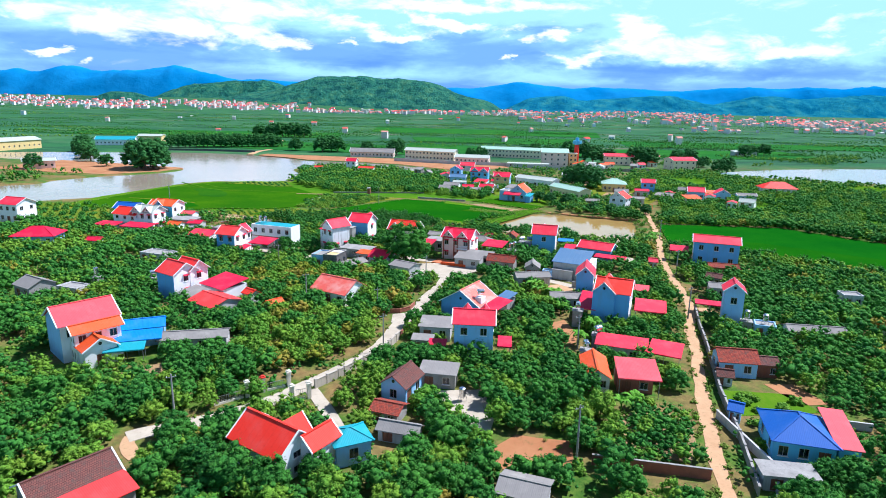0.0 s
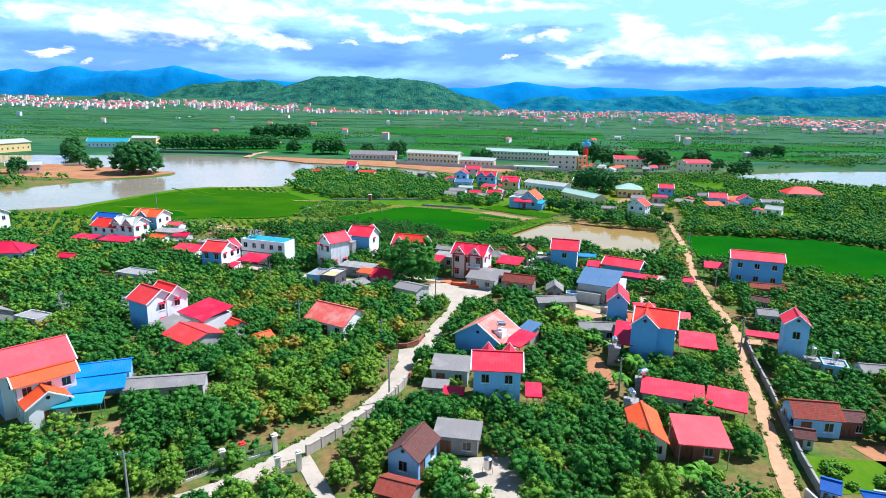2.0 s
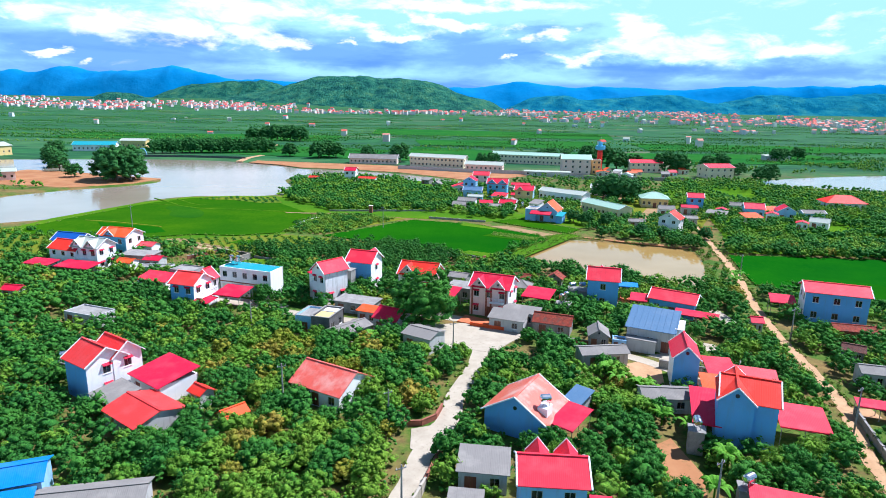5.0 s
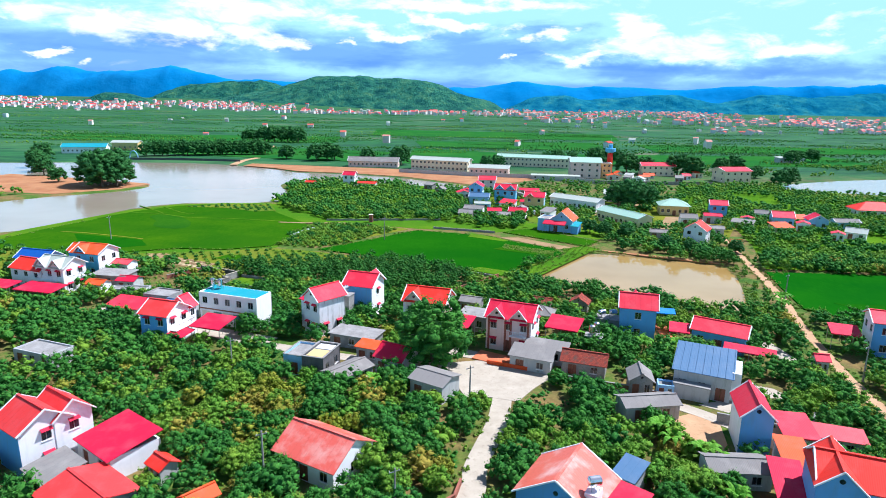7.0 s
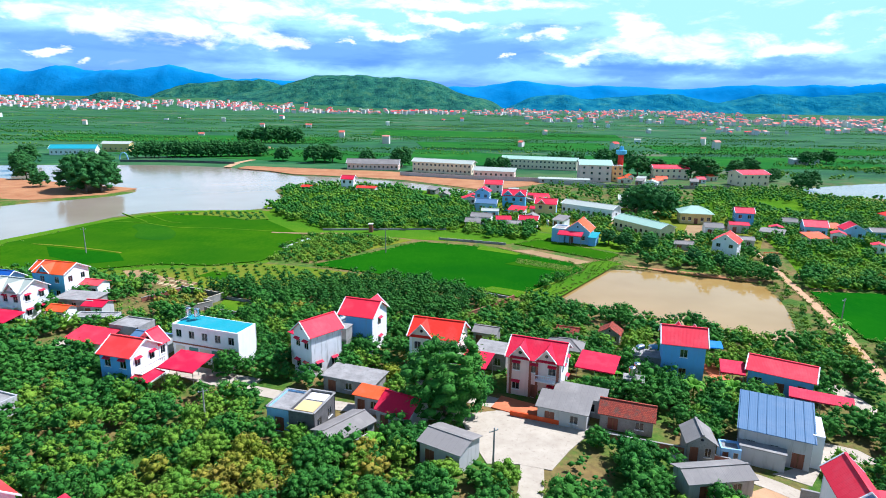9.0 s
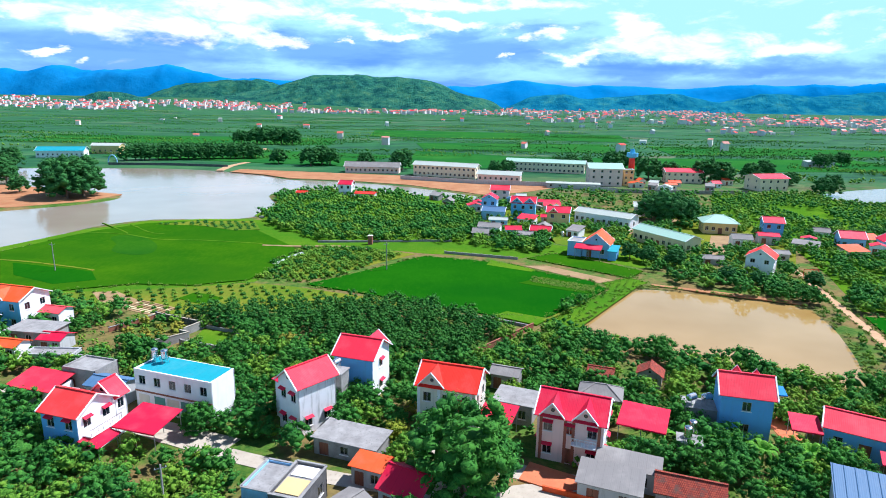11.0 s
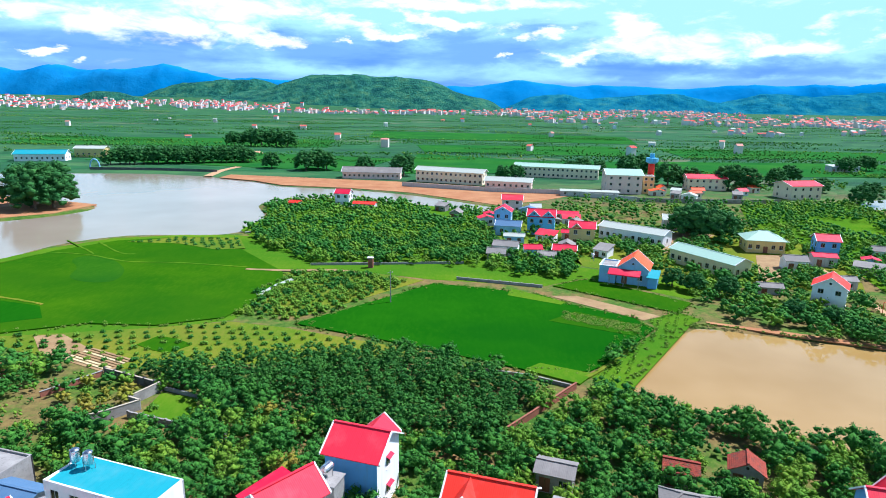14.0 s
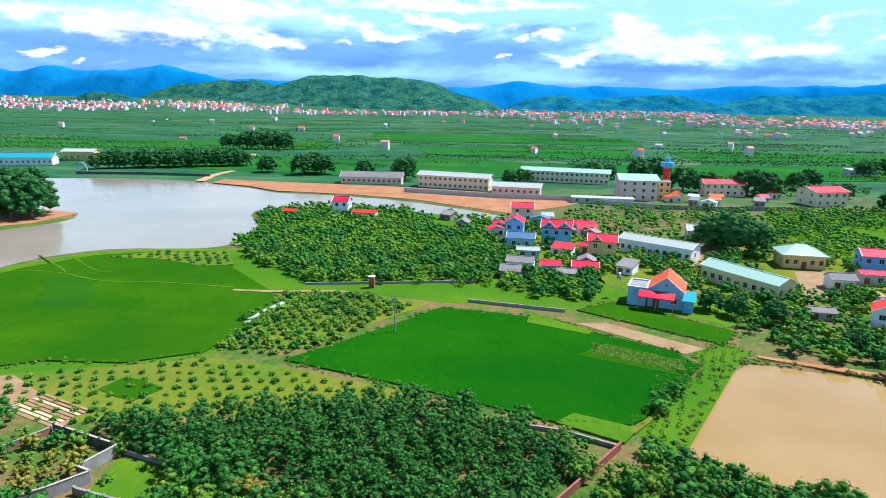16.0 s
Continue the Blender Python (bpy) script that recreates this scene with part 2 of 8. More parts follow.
FIBRE = roof_sheet("grey_fibre_cement", (0.23, 0.215, 0.20), 0.85, 0.7, (0.33, 0.31, 0.28))
# far town roofs: distance haze is put into these paled reds
TOWN_RED = roof_sheet("hazed_red_town_roof", (0.58, 0.12, 0.085), 0.8, 0.7, (0.60, 0.28, 0.22))
TOWN_PINK = roof_sheet("hazed_pink_town_roof", (0.64, 0.25, 0.20), 0.8, 0.7, (0.66, 0.40, 0.34))
TILES = tile_roof("old_red_tiles", (0.42, 0.08, 0.045), (0.28, 0.05, 0.035), (0.10, 0.075, 0.06))
BROWN_TILES = tile_roof("brown_tiles", (0.20, 0.075, 0.06), (0.14, 0.06, 0.05), (0.09, 0.07, 0.06))

WHITE = paint("white_paint", (0.86, 0.85, 0.86), 0.15)
STAINED = paint("rain_stained_white_paint", (0.84, 0.83, 0.84), 0.75)
CREAM = paint("cream_paint", (0.76, 0.70, 0.58), 0.25)
YELLOW = paint("yellow_ochre_paint", (0.72, 0.52, 0.22), 0.25)
SCHOOL_PINK = paint("salmon_school_paint", (0.84, 0.60, 0.52), 0.2)
SCHOOL_CREAM = paint("warm_cream_paint", (0.82, 0.70, 0.50), 0.2)
PALE_YELLOW = paint("pale_yellow_paint", (0.74, 0.64, 0.38), 0.25)
# blue wall paint, deepened with the blue of sky-lit shade
BLUE = paint("blue_wash_and_shade", (0.15, 0.40, 0.74), 0.25)
SKY_BLUE = paint("sky_blue_paint", (0.13, 0.47, 0.74), 0.25)
# pale blue paint; on white houses it stands for a shaded wall
PALE_BLUE = paint("pale_blue_paint_and_shade", (0.30, 0.54, 0.80), 0.3)
PINK = paint("pink_paint", (0.80, 0.62, 0.58), 0.25)
BARE = paint("bare_render", (0.47, 0.47, 0.47), 0.7, 0.9)
TAN_WALL = paint("weathered_tan_wall", (0.46, 0.41, 0.34), 0.6, 0.9)
CEMENT = slab("old_cement", (0.22, 0.21, 0.20), (0.36, 0.35, 0.33), (0.08, 0.08, 0.075))
DARK_CEMENT = slab("sooty_cement", (0.08, 0.08, 0.085), (0.16, 0.155, 0.15), (0.04, 0.04, 0.04))
TRIM = paint("white_trim", (0.82, 0.82, 0.82), 0.12)
BRICKISH = slab("brick_wall", (0.36, 0.13, 0.085), (0.26, 0.10, 0.07), (0.12, 0.08, 0.07), 1.2)
CONCRETE = slab("concrete_road", (0.38, 0.325, 0.25), (0.50, 0.44, 0.345), (0.24, 0.195, 0.145), 0.35)
DIRT = slab("dirt_track", (0.43, 0.25, 0.13), (0.53, 0.34, 0.19), (0.22, 0.17, 0.07), 0.4)
TERRACOTTA = slab("terracotta_paving", (0.55, 0.15, 0.065), (0.62, 0.20, 0.09), (0.36, 0.10, 0.06), 0.5)
EARTH = slab("red_earth", (0.31, 0.12, 0.048), (0.44, 0.22, 0.10), (0.12, 0.12, 0.04), 0.10)
SOIL = slab("tilled_soil", (0.26, 0.16, 0.075), (0.37, 0.25, 0.12), (0.14, 0.12, 0.05), 0.3)

# town walls, each its own tone, paled in colour to stand for haze
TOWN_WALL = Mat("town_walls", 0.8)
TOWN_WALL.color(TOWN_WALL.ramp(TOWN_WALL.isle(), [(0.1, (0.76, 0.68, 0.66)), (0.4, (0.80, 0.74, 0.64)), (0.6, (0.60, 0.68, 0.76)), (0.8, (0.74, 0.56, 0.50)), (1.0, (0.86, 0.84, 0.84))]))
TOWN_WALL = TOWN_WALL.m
WOOD = Mat("brown_wood", 0.6)
WOOD.color(WOOD.ramp(WOOD.noise(3.0, 5, 0.6, stretch=(1, 1, 0.15)), [(0.3, (0.16, 0.05, 0.03)), (0.7, (0.26, 0.09, 0.05))]))
WOOD = WOOD.m
GREEN_DOOR = paint("green_door", (0.10, 0.27, 0.24), 0.2, 0.5)
BLUE_DOOR = paint("blue_door", (0.08, 0.20, 0.32), 0.2, 0.5)
FRAME = paint("window_frame_paint", (0.45, 0.42, 0.38), 0.2, 0.5)
GLASS = Mat("window_glass", 0.06, spec=0.6).color((0.02, 0.032, 0.045))
GLASS.b.inputs["Transmission Weight"].default_value = 0.35
GLASS = GLASS.m
STEEL = Mat("stainless_steel", 0.25, 1.0)
STEEL.color(STEEL.ramp(STEEL.noise(2.0, 4), [(0.3, (0.50, 0.51, 0.52)), (0.7, (0.70, 0.70, 0.70))]))
STEEL = STEEL.m
RAIL = Mat("galvanised_rail", 0.45, 0.7)
RAIL.color(RAIL.ramp(RAIL.noise(3.0, 4), [(0.3, (0.30, 0.31, 0.32)), (0.7, (0.45, 0.46, 0.47))]))
RAIL = RAIL.m
BARK = slab("bark", (0.12, 0.085, 0.06), (0.19, 0.14, 0.10), (0.05, 0.04, 0.03), 2.0)

# the first, dark tone is lowered to deepen painted shade inside crowns
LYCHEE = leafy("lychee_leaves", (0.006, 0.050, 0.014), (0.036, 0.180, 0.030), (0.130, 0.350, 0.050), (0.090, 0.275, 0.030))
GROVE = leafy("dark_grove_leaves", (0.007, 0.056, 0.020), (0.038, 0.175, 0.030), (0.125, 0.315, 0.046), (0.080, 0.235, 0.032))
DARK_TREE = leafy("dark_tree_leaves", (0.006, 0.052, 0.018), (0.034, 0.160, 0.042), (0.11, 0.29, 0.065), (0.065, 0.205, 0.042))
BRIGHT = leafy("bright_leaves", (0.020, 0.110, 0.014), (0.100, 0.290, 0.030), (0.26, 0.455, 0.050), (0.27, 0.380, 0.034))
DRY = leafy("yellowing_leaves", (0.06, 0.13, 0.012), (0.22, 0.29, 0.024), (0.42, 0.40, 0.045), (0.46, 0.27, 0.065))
LAWN_WEED = leafy("grass_tufts", (0.04, 0.14, 0.014), (0.12, 0.26, 0.026), (0.26, 0.35, 0.06), (0.26, 0.30, 0.06))
BANANA = leafy("banana_leaves", (0.05, 0.20, 0.014), (0.10, 0.32, 0.024), (0.19, 0.42, 0.04), gloss=0.5)
RICE = field("rice", (0.008, 0.086, 0.002), (0.013, 0.104, 0.002), (0.022, 0.126, 0.003))
RICE_DARK = field("dark_rice", (0.006, 0.085, 0.003), (0.010, 0.104, 0.003), (0.016, 0.125, 0.004))
RICE_LIGHT = field("light_rice", (0.022, 0.105, 0.002), (0.040, 0.128, 0.002), (0.07, 0.15, 0.004))
BLUISH_RICE = field("flooded_rice", (0.018, 0.098, 0.004), (0.031, 0.119, 0.005), (0.052, 0.138, 0.006))
MEADOW = field("meadow", (0.10, 0.18, 0.010), (0.19, 0.19, 0.020), (0.31, 0.22, 0.055))
LAWN = field("lawn", (0.06, 0.17, 0.006), (0.10, 0.20, 0.009), (0.18, 0.23, 0.022))
FAR_RICE = field("far_rice", (0.018, 0.115, 0.016), (0.032, 0.150, 0.022), (0.06, 0.18, 0.038))
STRAW = slab("straw_mulch", (0.52, 0.40, 0.20), (0.62, 0.52, 0.30), (0.30, 0.22, 0.10), 0.8)

WATER = Mat("muddy_water", 0.12, spec=0.24)
WATER.color(WATER.ramp(WATER.noise(0.02, 3), [(0.35, (0.27, 0.225, 0.165)), (0.7, (0.33, 0.28, 0.215))]))
WATER.bump(WATER.noise(0.5, 4, 0.6, stretch=(1, 1.6, 1)), 0.05, 0.1)
WATER = WATER.m
POND = Mat("ochre_pond_water", 0.07, spec=0.5)
POND.color(POND.ramp(POND.noise(0.04, 3), [(0.35, (0.33, 0.205, 0.062)), (0.7, (0.40, 0.26, 0.095))]))
POND.bump(POND.noise(0.7, 4, 0.6), 0.04, 0.1)
POND = POND.m

# ground: grass, dry grass and bare red soil near by; a patchwork of plots on the plain
G = Mat("ground", 0.95, spec=0.1)
near_mix = G.ramp(G.noise(0.09, 6, 0.62), [(0.32, (0.028, 0.105, 0.014)), (0.44, (0.075, 0.16, 0.020)), (0.54, (0.24, 0.145, 0.065)), (0.68, (0.36, 0.17, 0.085))])
fine_mix = G.ramp(G.noise(0.9, 6, 0.7), [(0.42, (0.022, 0.07, 0.008)), (0.62, (0.14, 0.18, 0.03))])
near_ground = G.mix(0.45, near_mix, fine_mix)
sep = G.add("ShaderNodeSeparateXYZ")
G.link(G.place, sep.inputs["Vector"])
vor = G.add("ShaderNodeTexVoronoi", Scale=1.0)
vor.distance = "CHEBYCHEV"
mp = G.add("ShaderNodeMapping", Scale=(0.013, 0.034, 1.0), Rotation=(0, 0, 0.25))
G.link(G.place, mp.inputs["Vector"])
G.link(mp.outputs["Vector"], vor.inputs["Vector"])
cell = G.add("ShaderNodeSeparateColor")
G.link(vor.outputs["Color"], cell.inputs["Color"])
# plot greens of the plain are shifted bluer, haze put into the colour
plots = G.ramp(cell.outputs["Red"], [(0.0, (0.012, 0.062, 0.028)), (0.3, (0.022, 0.105, 0.032)), (0.55, (0.026, 0.145, 0.032)), (0.75, (0.048, 0.165, 0.045)), (0.93, (0.09, 0.19, 0.065)), (1.0, (0.24, 0.20, 0.12))])
rough_plots = G.ramp(G.noise(0.05, 7, 0.68, stretch=(0.6, 1.6, 1)), [(0.38, (0.008, 0.050, 0.030)), (0.52, (0.022, 0.100, 0.042)), (0.66, (0.060, 0.165, 0.052))])
far_ground = G.mix(0.6, plots, rough_plots)
blend = G.add("ShaderNodeMapRange")
blend.inputs["From Min"].default_value, blend.inputs["From Max"].default_value = 400, 520
G.link(sep.outputs["Y"], blend.inputs["Value"])
G.color(G.mix(blend.outputs["Result"], near_ground, far_ground)).bump(G.noise(1.5, 5, 0.7), 0.5, 0.15)
G = G.m

# hill colours carry painted haze: bluish green here, bluer farther off
HILL = Mat("wooded_hill", 0.95, spec=0.05)
hn = HILL.ramp(HILL.noise(0.018, 9, 0.72), [(0.40, (0.010, 0.082, 0.075)), (0.52, (0.030, 0.160, 0.105)), (0.66, (0.080, 0.215, 0.105))])
HILL.color(hn).bump(HILL.noise(0.02, 9, 0.75), 1.0, 30.0)
HILL = HILL.m
# the farthest range: haze painted as plain blue
FAR_HILL = Mat("haze_blue_mountains", 1.0, spec=0.0)
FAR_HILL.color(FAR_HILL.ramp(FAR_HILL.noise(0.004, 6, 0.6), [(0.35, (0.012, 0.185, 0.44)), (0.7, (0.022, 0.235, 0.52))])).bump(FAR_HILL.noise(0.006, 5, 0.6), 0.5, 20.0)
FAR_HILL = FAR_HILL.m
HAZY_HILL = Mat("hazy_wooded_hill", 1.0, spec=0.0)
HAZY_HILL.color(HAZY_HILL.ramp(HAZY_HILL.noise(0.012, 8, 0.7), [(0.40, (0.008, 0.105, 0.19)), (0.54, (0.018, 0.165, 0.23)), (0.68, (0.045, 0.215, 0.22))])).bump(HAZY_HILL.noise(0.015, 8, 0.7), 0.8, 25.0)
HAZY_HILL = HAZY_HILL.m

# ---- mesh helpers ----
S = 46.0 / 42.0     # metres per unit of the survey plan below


class Shape:
    """Collects faces, with UVs in metres, under a running transform."""

    def __init__(self):
        self.v, self.f, self.uv, self.m = [], [], [], Matrix.Identity(4)

    def face(self, pts, uv=None):
        i = len(self.v)
        self.v += [tuple(self.m @ Vector(p)) for p in pts]
        self.f.append(tuple(range(i, i + len(pts))))
        self.uv += list(uv) if uv else [(p[0], p[1] + p[2]) for p in pts]
        return self

    def box(self, x0, x1, y0, y1, z0, z1):
        p = [(x0, y0, z0), (x1, y0, z0), (x1, y1, z0), (x0, y1, z0), (x0, y0, z1), (x1, y0, z1), (x1, y1, z1), (x0, y1, z1)]
        for q in ((3, 2, 1, 0), (4, 5, 6, 7), (0, 1, 5, 4), (1, 2, 6, 5), (2, 3, 7, 6), (3, 0, 4, 7)):
            self.face([p[k] for k in q])
        return self

    def prism(self, outline, z0, z1):
        n = len(outline)
        self.face([(x, y, z1) for x, y in outline])
        for k in range(n):
            (xa, ya), (xb, yb) = outline[k], outline[(k + 1) % n]
            self.face([(xa, ya, z0), (xb, yb, z0), (xb, yb, z1), (xa, ya, z1)])
        return self

    def plate(self, pts, thick, uv=None):
        """A flat or sloping sheet of that thickness, hung below the given corners."""
        n = len(pts)
        low = [(p[0], p[1], p[2] - thick) for p in pts]
        self.face(pts, uv)
        self.face(low[::-1])
        for k in range(n):
            j = (k + 1) % n
            self.face([low[k], low[j], pts[j], pts[k]])
        return self

    def rod(self, a, b, r0, r1=None, n=8):
        a, b = Vector(a), Vector(b)
        r1 = r0 if r1 is None else r1
        q = (b - a).to_track_quat("Z", "Y")
        ring = [(math.cos(2 * math.pi * k / n), math.sin(2 * math.pi * k / n)) for k in range(n)]
        lo = [tuple(a + q @ Vector((c * r0, s * r0, 0))) for c, s in ring]
        hi = [tuple(b + q @ Vector((c * r1, s * r1, 0))) for c, s in ring]
        for k in range(n):
            j = (k + 1) % n
            self.face([lo[k], lo[j], hi[j], hi[k]])
        self.face(hi)
        self.face(lo[::-1])
        return self

    def mesh(self, name, material):
        me = bpy.data.meshes.new(name)
        me.from_pydata(self.v, [], self.f)
        layer = me.uv_layers.new(name="UVMap")
        layer.data.foreach_set("uv", np.array(self.uv, dtype=np.float32).ravel())
        me.materials.append(material)
        return me


def part(name, shape, material, parent, label=""):
    me = shape.mesh(name, material) if isinstance(shape, Shape) else shape
    ob = new(name, me)
    ob.parent = parent
    return tagged(ob, label)


def thing(name, label, category, x, y, z=0.0, rot=0.0, group="", kind=""):
    """An empty at the thing's base; x and y are metres."""
    ob = new(name)
    ob.empty_display_size = 0.5
    ob.matrix_basis = pose(x, y, z, 0, 0, rot)
    return tagged(ob, label, category, group, kind)


def plan(*pts):
    return [(x * S, y * S) for x, y in pts]


def inside(px, py, poly):
    """For arrays of points: which lie in the polygon."""
    res = np.zeros(np.shape(px), bool)
    n = len(poly)
    for k in range(n):
        (xa, ya), (xb, yb) = poly[k], poly[(k + 1) % n]
        if ya == yb:
            continue
        cross = ((ya > py) != (yb > py)) & (px < (xb - xa) * (py - ya) / (yb - ya) + xa)
        res ^= cross
    return res


def edge_distance(px, py, pts, closed=True):
    best = np.full(np.shape(px), 1e9)
    n = len(pts)
    for k in range(n if closed else n - 1):
        (xa, ya), (xb, yb) = pts[k], pts[(k + 1) % n]
        dx, dy = xb - xa, yb - ya
        u = np.clip(((px - xa) * dx + (py - ya) * dy) / (dx * dx + dy * dy + 1e-9), 0, 1)
        best = np.minimum(best, np.hypot(px - xa - u * dx, py - ya - u * dy))
    return best


def smooth(pts, closed=False, steps=6):
    """A rounded line through the points."""
    out, n = [], len(pts)
    for k in range(n if closed else n - 1):
        p = [pts[(k + o) % n] if closed else pts[min(max(k + o, 0), n - 1)] for o in (-1, 0, 1, 2)]
        for s in range(steps):
            t = s / steps
            out.append(tuple(0.5 * (2 * p[1][i] + (p[2][i] - p[0][i]) * t + (2 * p[0][i] - 5 * p[1][i] + 4 * p[2][i] - p[3][i]) * t * t
                                    + (3 * p[1][i] - p[0][i] - 3 * p[2][i] + p[3][i]) * t ** 3) for i in (0, 1)))
    if not closed:
        out.append(pts[-1])
    return out


# ---- the land: one sheet, hollowed under the lake and the ponds ----
LAKE = smooth(plan((-330, 195), (-230, 212), (-168, 244), (-141, 266), (-133, 300), (-117, 316), (-86, 321), (-82, 348), (-93, 382), (-70, 398),
                   (-30, 388), (0, 371), (9, 378), (-30, 412), (-66, 428), (-98, 436), (-117, 452), (-160, 474), (-215, 478), (-330, 455),
                   (-330, 425), (-250, 398), (-200, 384), (-158, 369), (-160, 348), (-182, 328), (-196, 308), (-208, 286), (-330, 245)), True, 4)


def rounded(pts, cut=0.12):
    """The outline with its corners cut off."""
    out = []
    for k, (x, y) in enumerate(pts):
        for o in (pts[k - 1], pts[(k + 1) % len(pts)]):
            out.append((x + (o[0] - x) * cut, y + (o[1] - y) * cut))
    return out


FISH_POND = rounded(plan((12.6, 207.6), (23.6, 222.5), (36.2, 239), (53, 233), (70.5, 226), (68, 212), (63, 198), (57, 185), (49, 187), (40, 193), (27, 200)))
RIGHT_POND = smooth(plan((186, 410), (180, 388), (208, 376), (255, 358), (340, 342), (400, 420), (330, 452), (250, 440)), True, 4)
PONDS = (LAKE, FISH_POND, RIGHT_POND)

gx = np.concatenate([np.linspace(-4950, -420, 24), np.arange(-400, 401, 4.0), np.linspace(420, 4950, 24)])
gy = np.concatenate([np.linspace(-600, -20, 8), np.arange(0, 561, 4.0), np.linspace(580, 4980, 40)])
GX, GY = np.meshgrid(gx, gy)
GZ = np.zeros_like(GX)
for pond in PONDS:
    d = edge_distance(GX, GY, pond)
    d = np.where(inside(GX, GY, pond), d, -d)
    GZ = np.minimum(GZ, -0.5 - np.clip(d, -4.0, 6.0) * 0.25)
GZ = np.minimum(GZ, 0.0)


def swell(x, y):
    """The land rises towards the western town."""
    return 40.0 * np.clip((y - 2200) / 1300, 0, 1) ** 1.2 * np.clip((-x - 150) / 700, 0, 1)


GZ = GZ + swell(GX, GY)
nx, ny = len(gx), len(gy)
idx = np.arange(nx * ny).reshape(ny, nx)
quads = np.stack([idx[:-1, :-1], idx[:-1, 1:], idx[1:, 1:], idx[1:, :-1]], -1).reshape(-1, 4)


def fast_mesh(name, verts, faces, material, smooth_faces=False):
    """A mesh from arrays of corners and of equal-sized faces."""
    verts, faces = np.asarray(verts, np.float32), np.asarray(faces, np.int32)
    me = bpy.data.meshes.new(name)
    k = faces.shape[1]
    me.vertices.add(len(verts))
    me.vertices.foreach_set("co", verts.ravel())
    me.loops.add(faces.size)
    me.loops.foreach_set("vertex_index", faces.ravel())
    me.polygons.add(len(faces))
    me.polygons.foreach_set("loop_start", np.arange(0, faces.size, k, dtype=np.int32))
    if smooth_faces:
        me.polygons.foreach_set("use_smooth", np.ones(len(faces), bool))
    me.update(calc_edges=True)
    me.materials.append(material)
    return me


ground = new("ground", fast_mesh("ground", np.stack([GX, GY, GZ], -1).reshape(-1, 3), quads, G, True))
tagged(ground, "grassy valley floor with bare red soil and green plots", "ground", kind="structure")


def sheet(name, outline, z, material, label, category, kind="structure", thick=0.0):
    s = Shape()
    if thick:
        s.prism(outline, z - thick, z)
    else:
        s.face([(x, y, z) for x, y in outline])
    ob = new(name, s.mesh(name, material))
    return tagged(ob, label, category, kind=kind)


sheet("water", LAKE, -0.5, WATER, "still muddy lake reflecting the bright sky", "lake")
sheet("water", FISH_POND, -0.5, POND, "ochre muddy fish pond with a straight bank", "pond")
sheet("water", RIGHT_POND, -0.5, WATER, "pale shallow pond beyond the orchards", "pond")

# ---- fields ----
RICE_MAIN = plan((-45, 236), (-33, 248), (-17.5, 265), (-6, 262), (8, 257), (14, 250), (25, 242), (27.5, 236), (22.4, 229.5), (13.4, 218.6), (9.3, 215.2), (-1.5, 215.8), (-17, 223.5), (-22, 226))
RICE_BACK = plan((12, 264.5), (22, 271), (41.5, 252.5), (36, 245.5), (24, 255))
RICE_WEST = plan((-145, 232), (-140, 256), (-127, 292), (-116, 306), (-100, 312), (-86, 313), (-74, 296), (-57, 274), (-53, 262), (-60, 239), (-72, 234), (-86, 234.5), (-105, 226))
RICE_EAST = plan((71, 188), (74, 202), (78, 218), (100, 217), (121, 215), (150, 182), (205, 140), (160, 122), (126, 145), (106, 160), (92, 170), (82, 177))
sheet("meadow", plan((-150, 230), (-146, 258), (-132, 294), (-119.5, 310), (-101, 316), (-85, 317), (-76, 316), (-64, 298), (-52, 285), (-44, 278), (-56, 272), (-52, 262), (-58, 238), (-72, 232), (-105, 225)), 0.015, LAWN, "green grass verge round the lakeside paddy", "grass", thick=0.015)
rice_fields = [(RICE_MAIN, RICE, "lush green rice paddy beside the pond"), (RICE_BACK, RICE_LIGHT, "narrow green rice plot below the houses"),
               (RICE_WEST, RICE_LIGHT, "wide green rice paddy on the lake shore"), (RICE_EAST, RICE_DARK, "deep green rice paddy beside the dirt track")]
for outline, mat, label in rice_fields:
    sheet("rice_field", outline, 0.30, mat, label, "rice field", thick=0.30)
sheet("rice_plot", smooth(plan((-116.2, 282.1), (-114.3, 286.4), (-106.4, 283.5), (-97.6, 273.2), (-95.2, 263.4), (-100.4, 261.7), (-107.2, 265.6), (-110.5, 274.4)), True, 5), 0.325, BLUISH_RICE, "slightly darker patch of flooded young rice", "rice field", thick=0.02)
sheet("yard", plan((52, 300), (66, 314), (80, 328), (70, 334), (54, 318)), 0.08, SOIL, "bare tan school yard", "yard", thick=0.08)
sheet("yard", plan((66, 270), (80, 300), (94, 300), (92, 288)), 0.08, SOIL, "bare earth school court", "yard", thick=0.08)
sheet("rice_plot", plan((-71, 224.4), (-69, 228.6), (-65, 227.6), (-61, 224.8), (-63.8, 220.8), (-67, 222)), 0.13, RICE_LIGHT, "small green plot among young trees", "rice field", thick=0.1)
sheet("rice_plot", plan((80, 192), (100, 190), (140, 160), (118, 155), (92, 173)), 0.33, RICE, "lighter strip of the eastern paddy", "rice field", thick=0.06)
sheet("vegetable_plot", plan((6.8, 239.5), (13.5, 245.4), (25.1, 237.6), (22.3, 231.4)), 0.34, RICE_LIGHT, "light green vegetable rows in the paddy", "field", thick=0.34)
sheet("meadow", plan((1.3, 261.7), (12.8, 251.6), (11.2, 249.9), (0, 256.2)), 0.33, LAWN, "yellow-green grass strip along the paddy", "grass", thick=0.3)
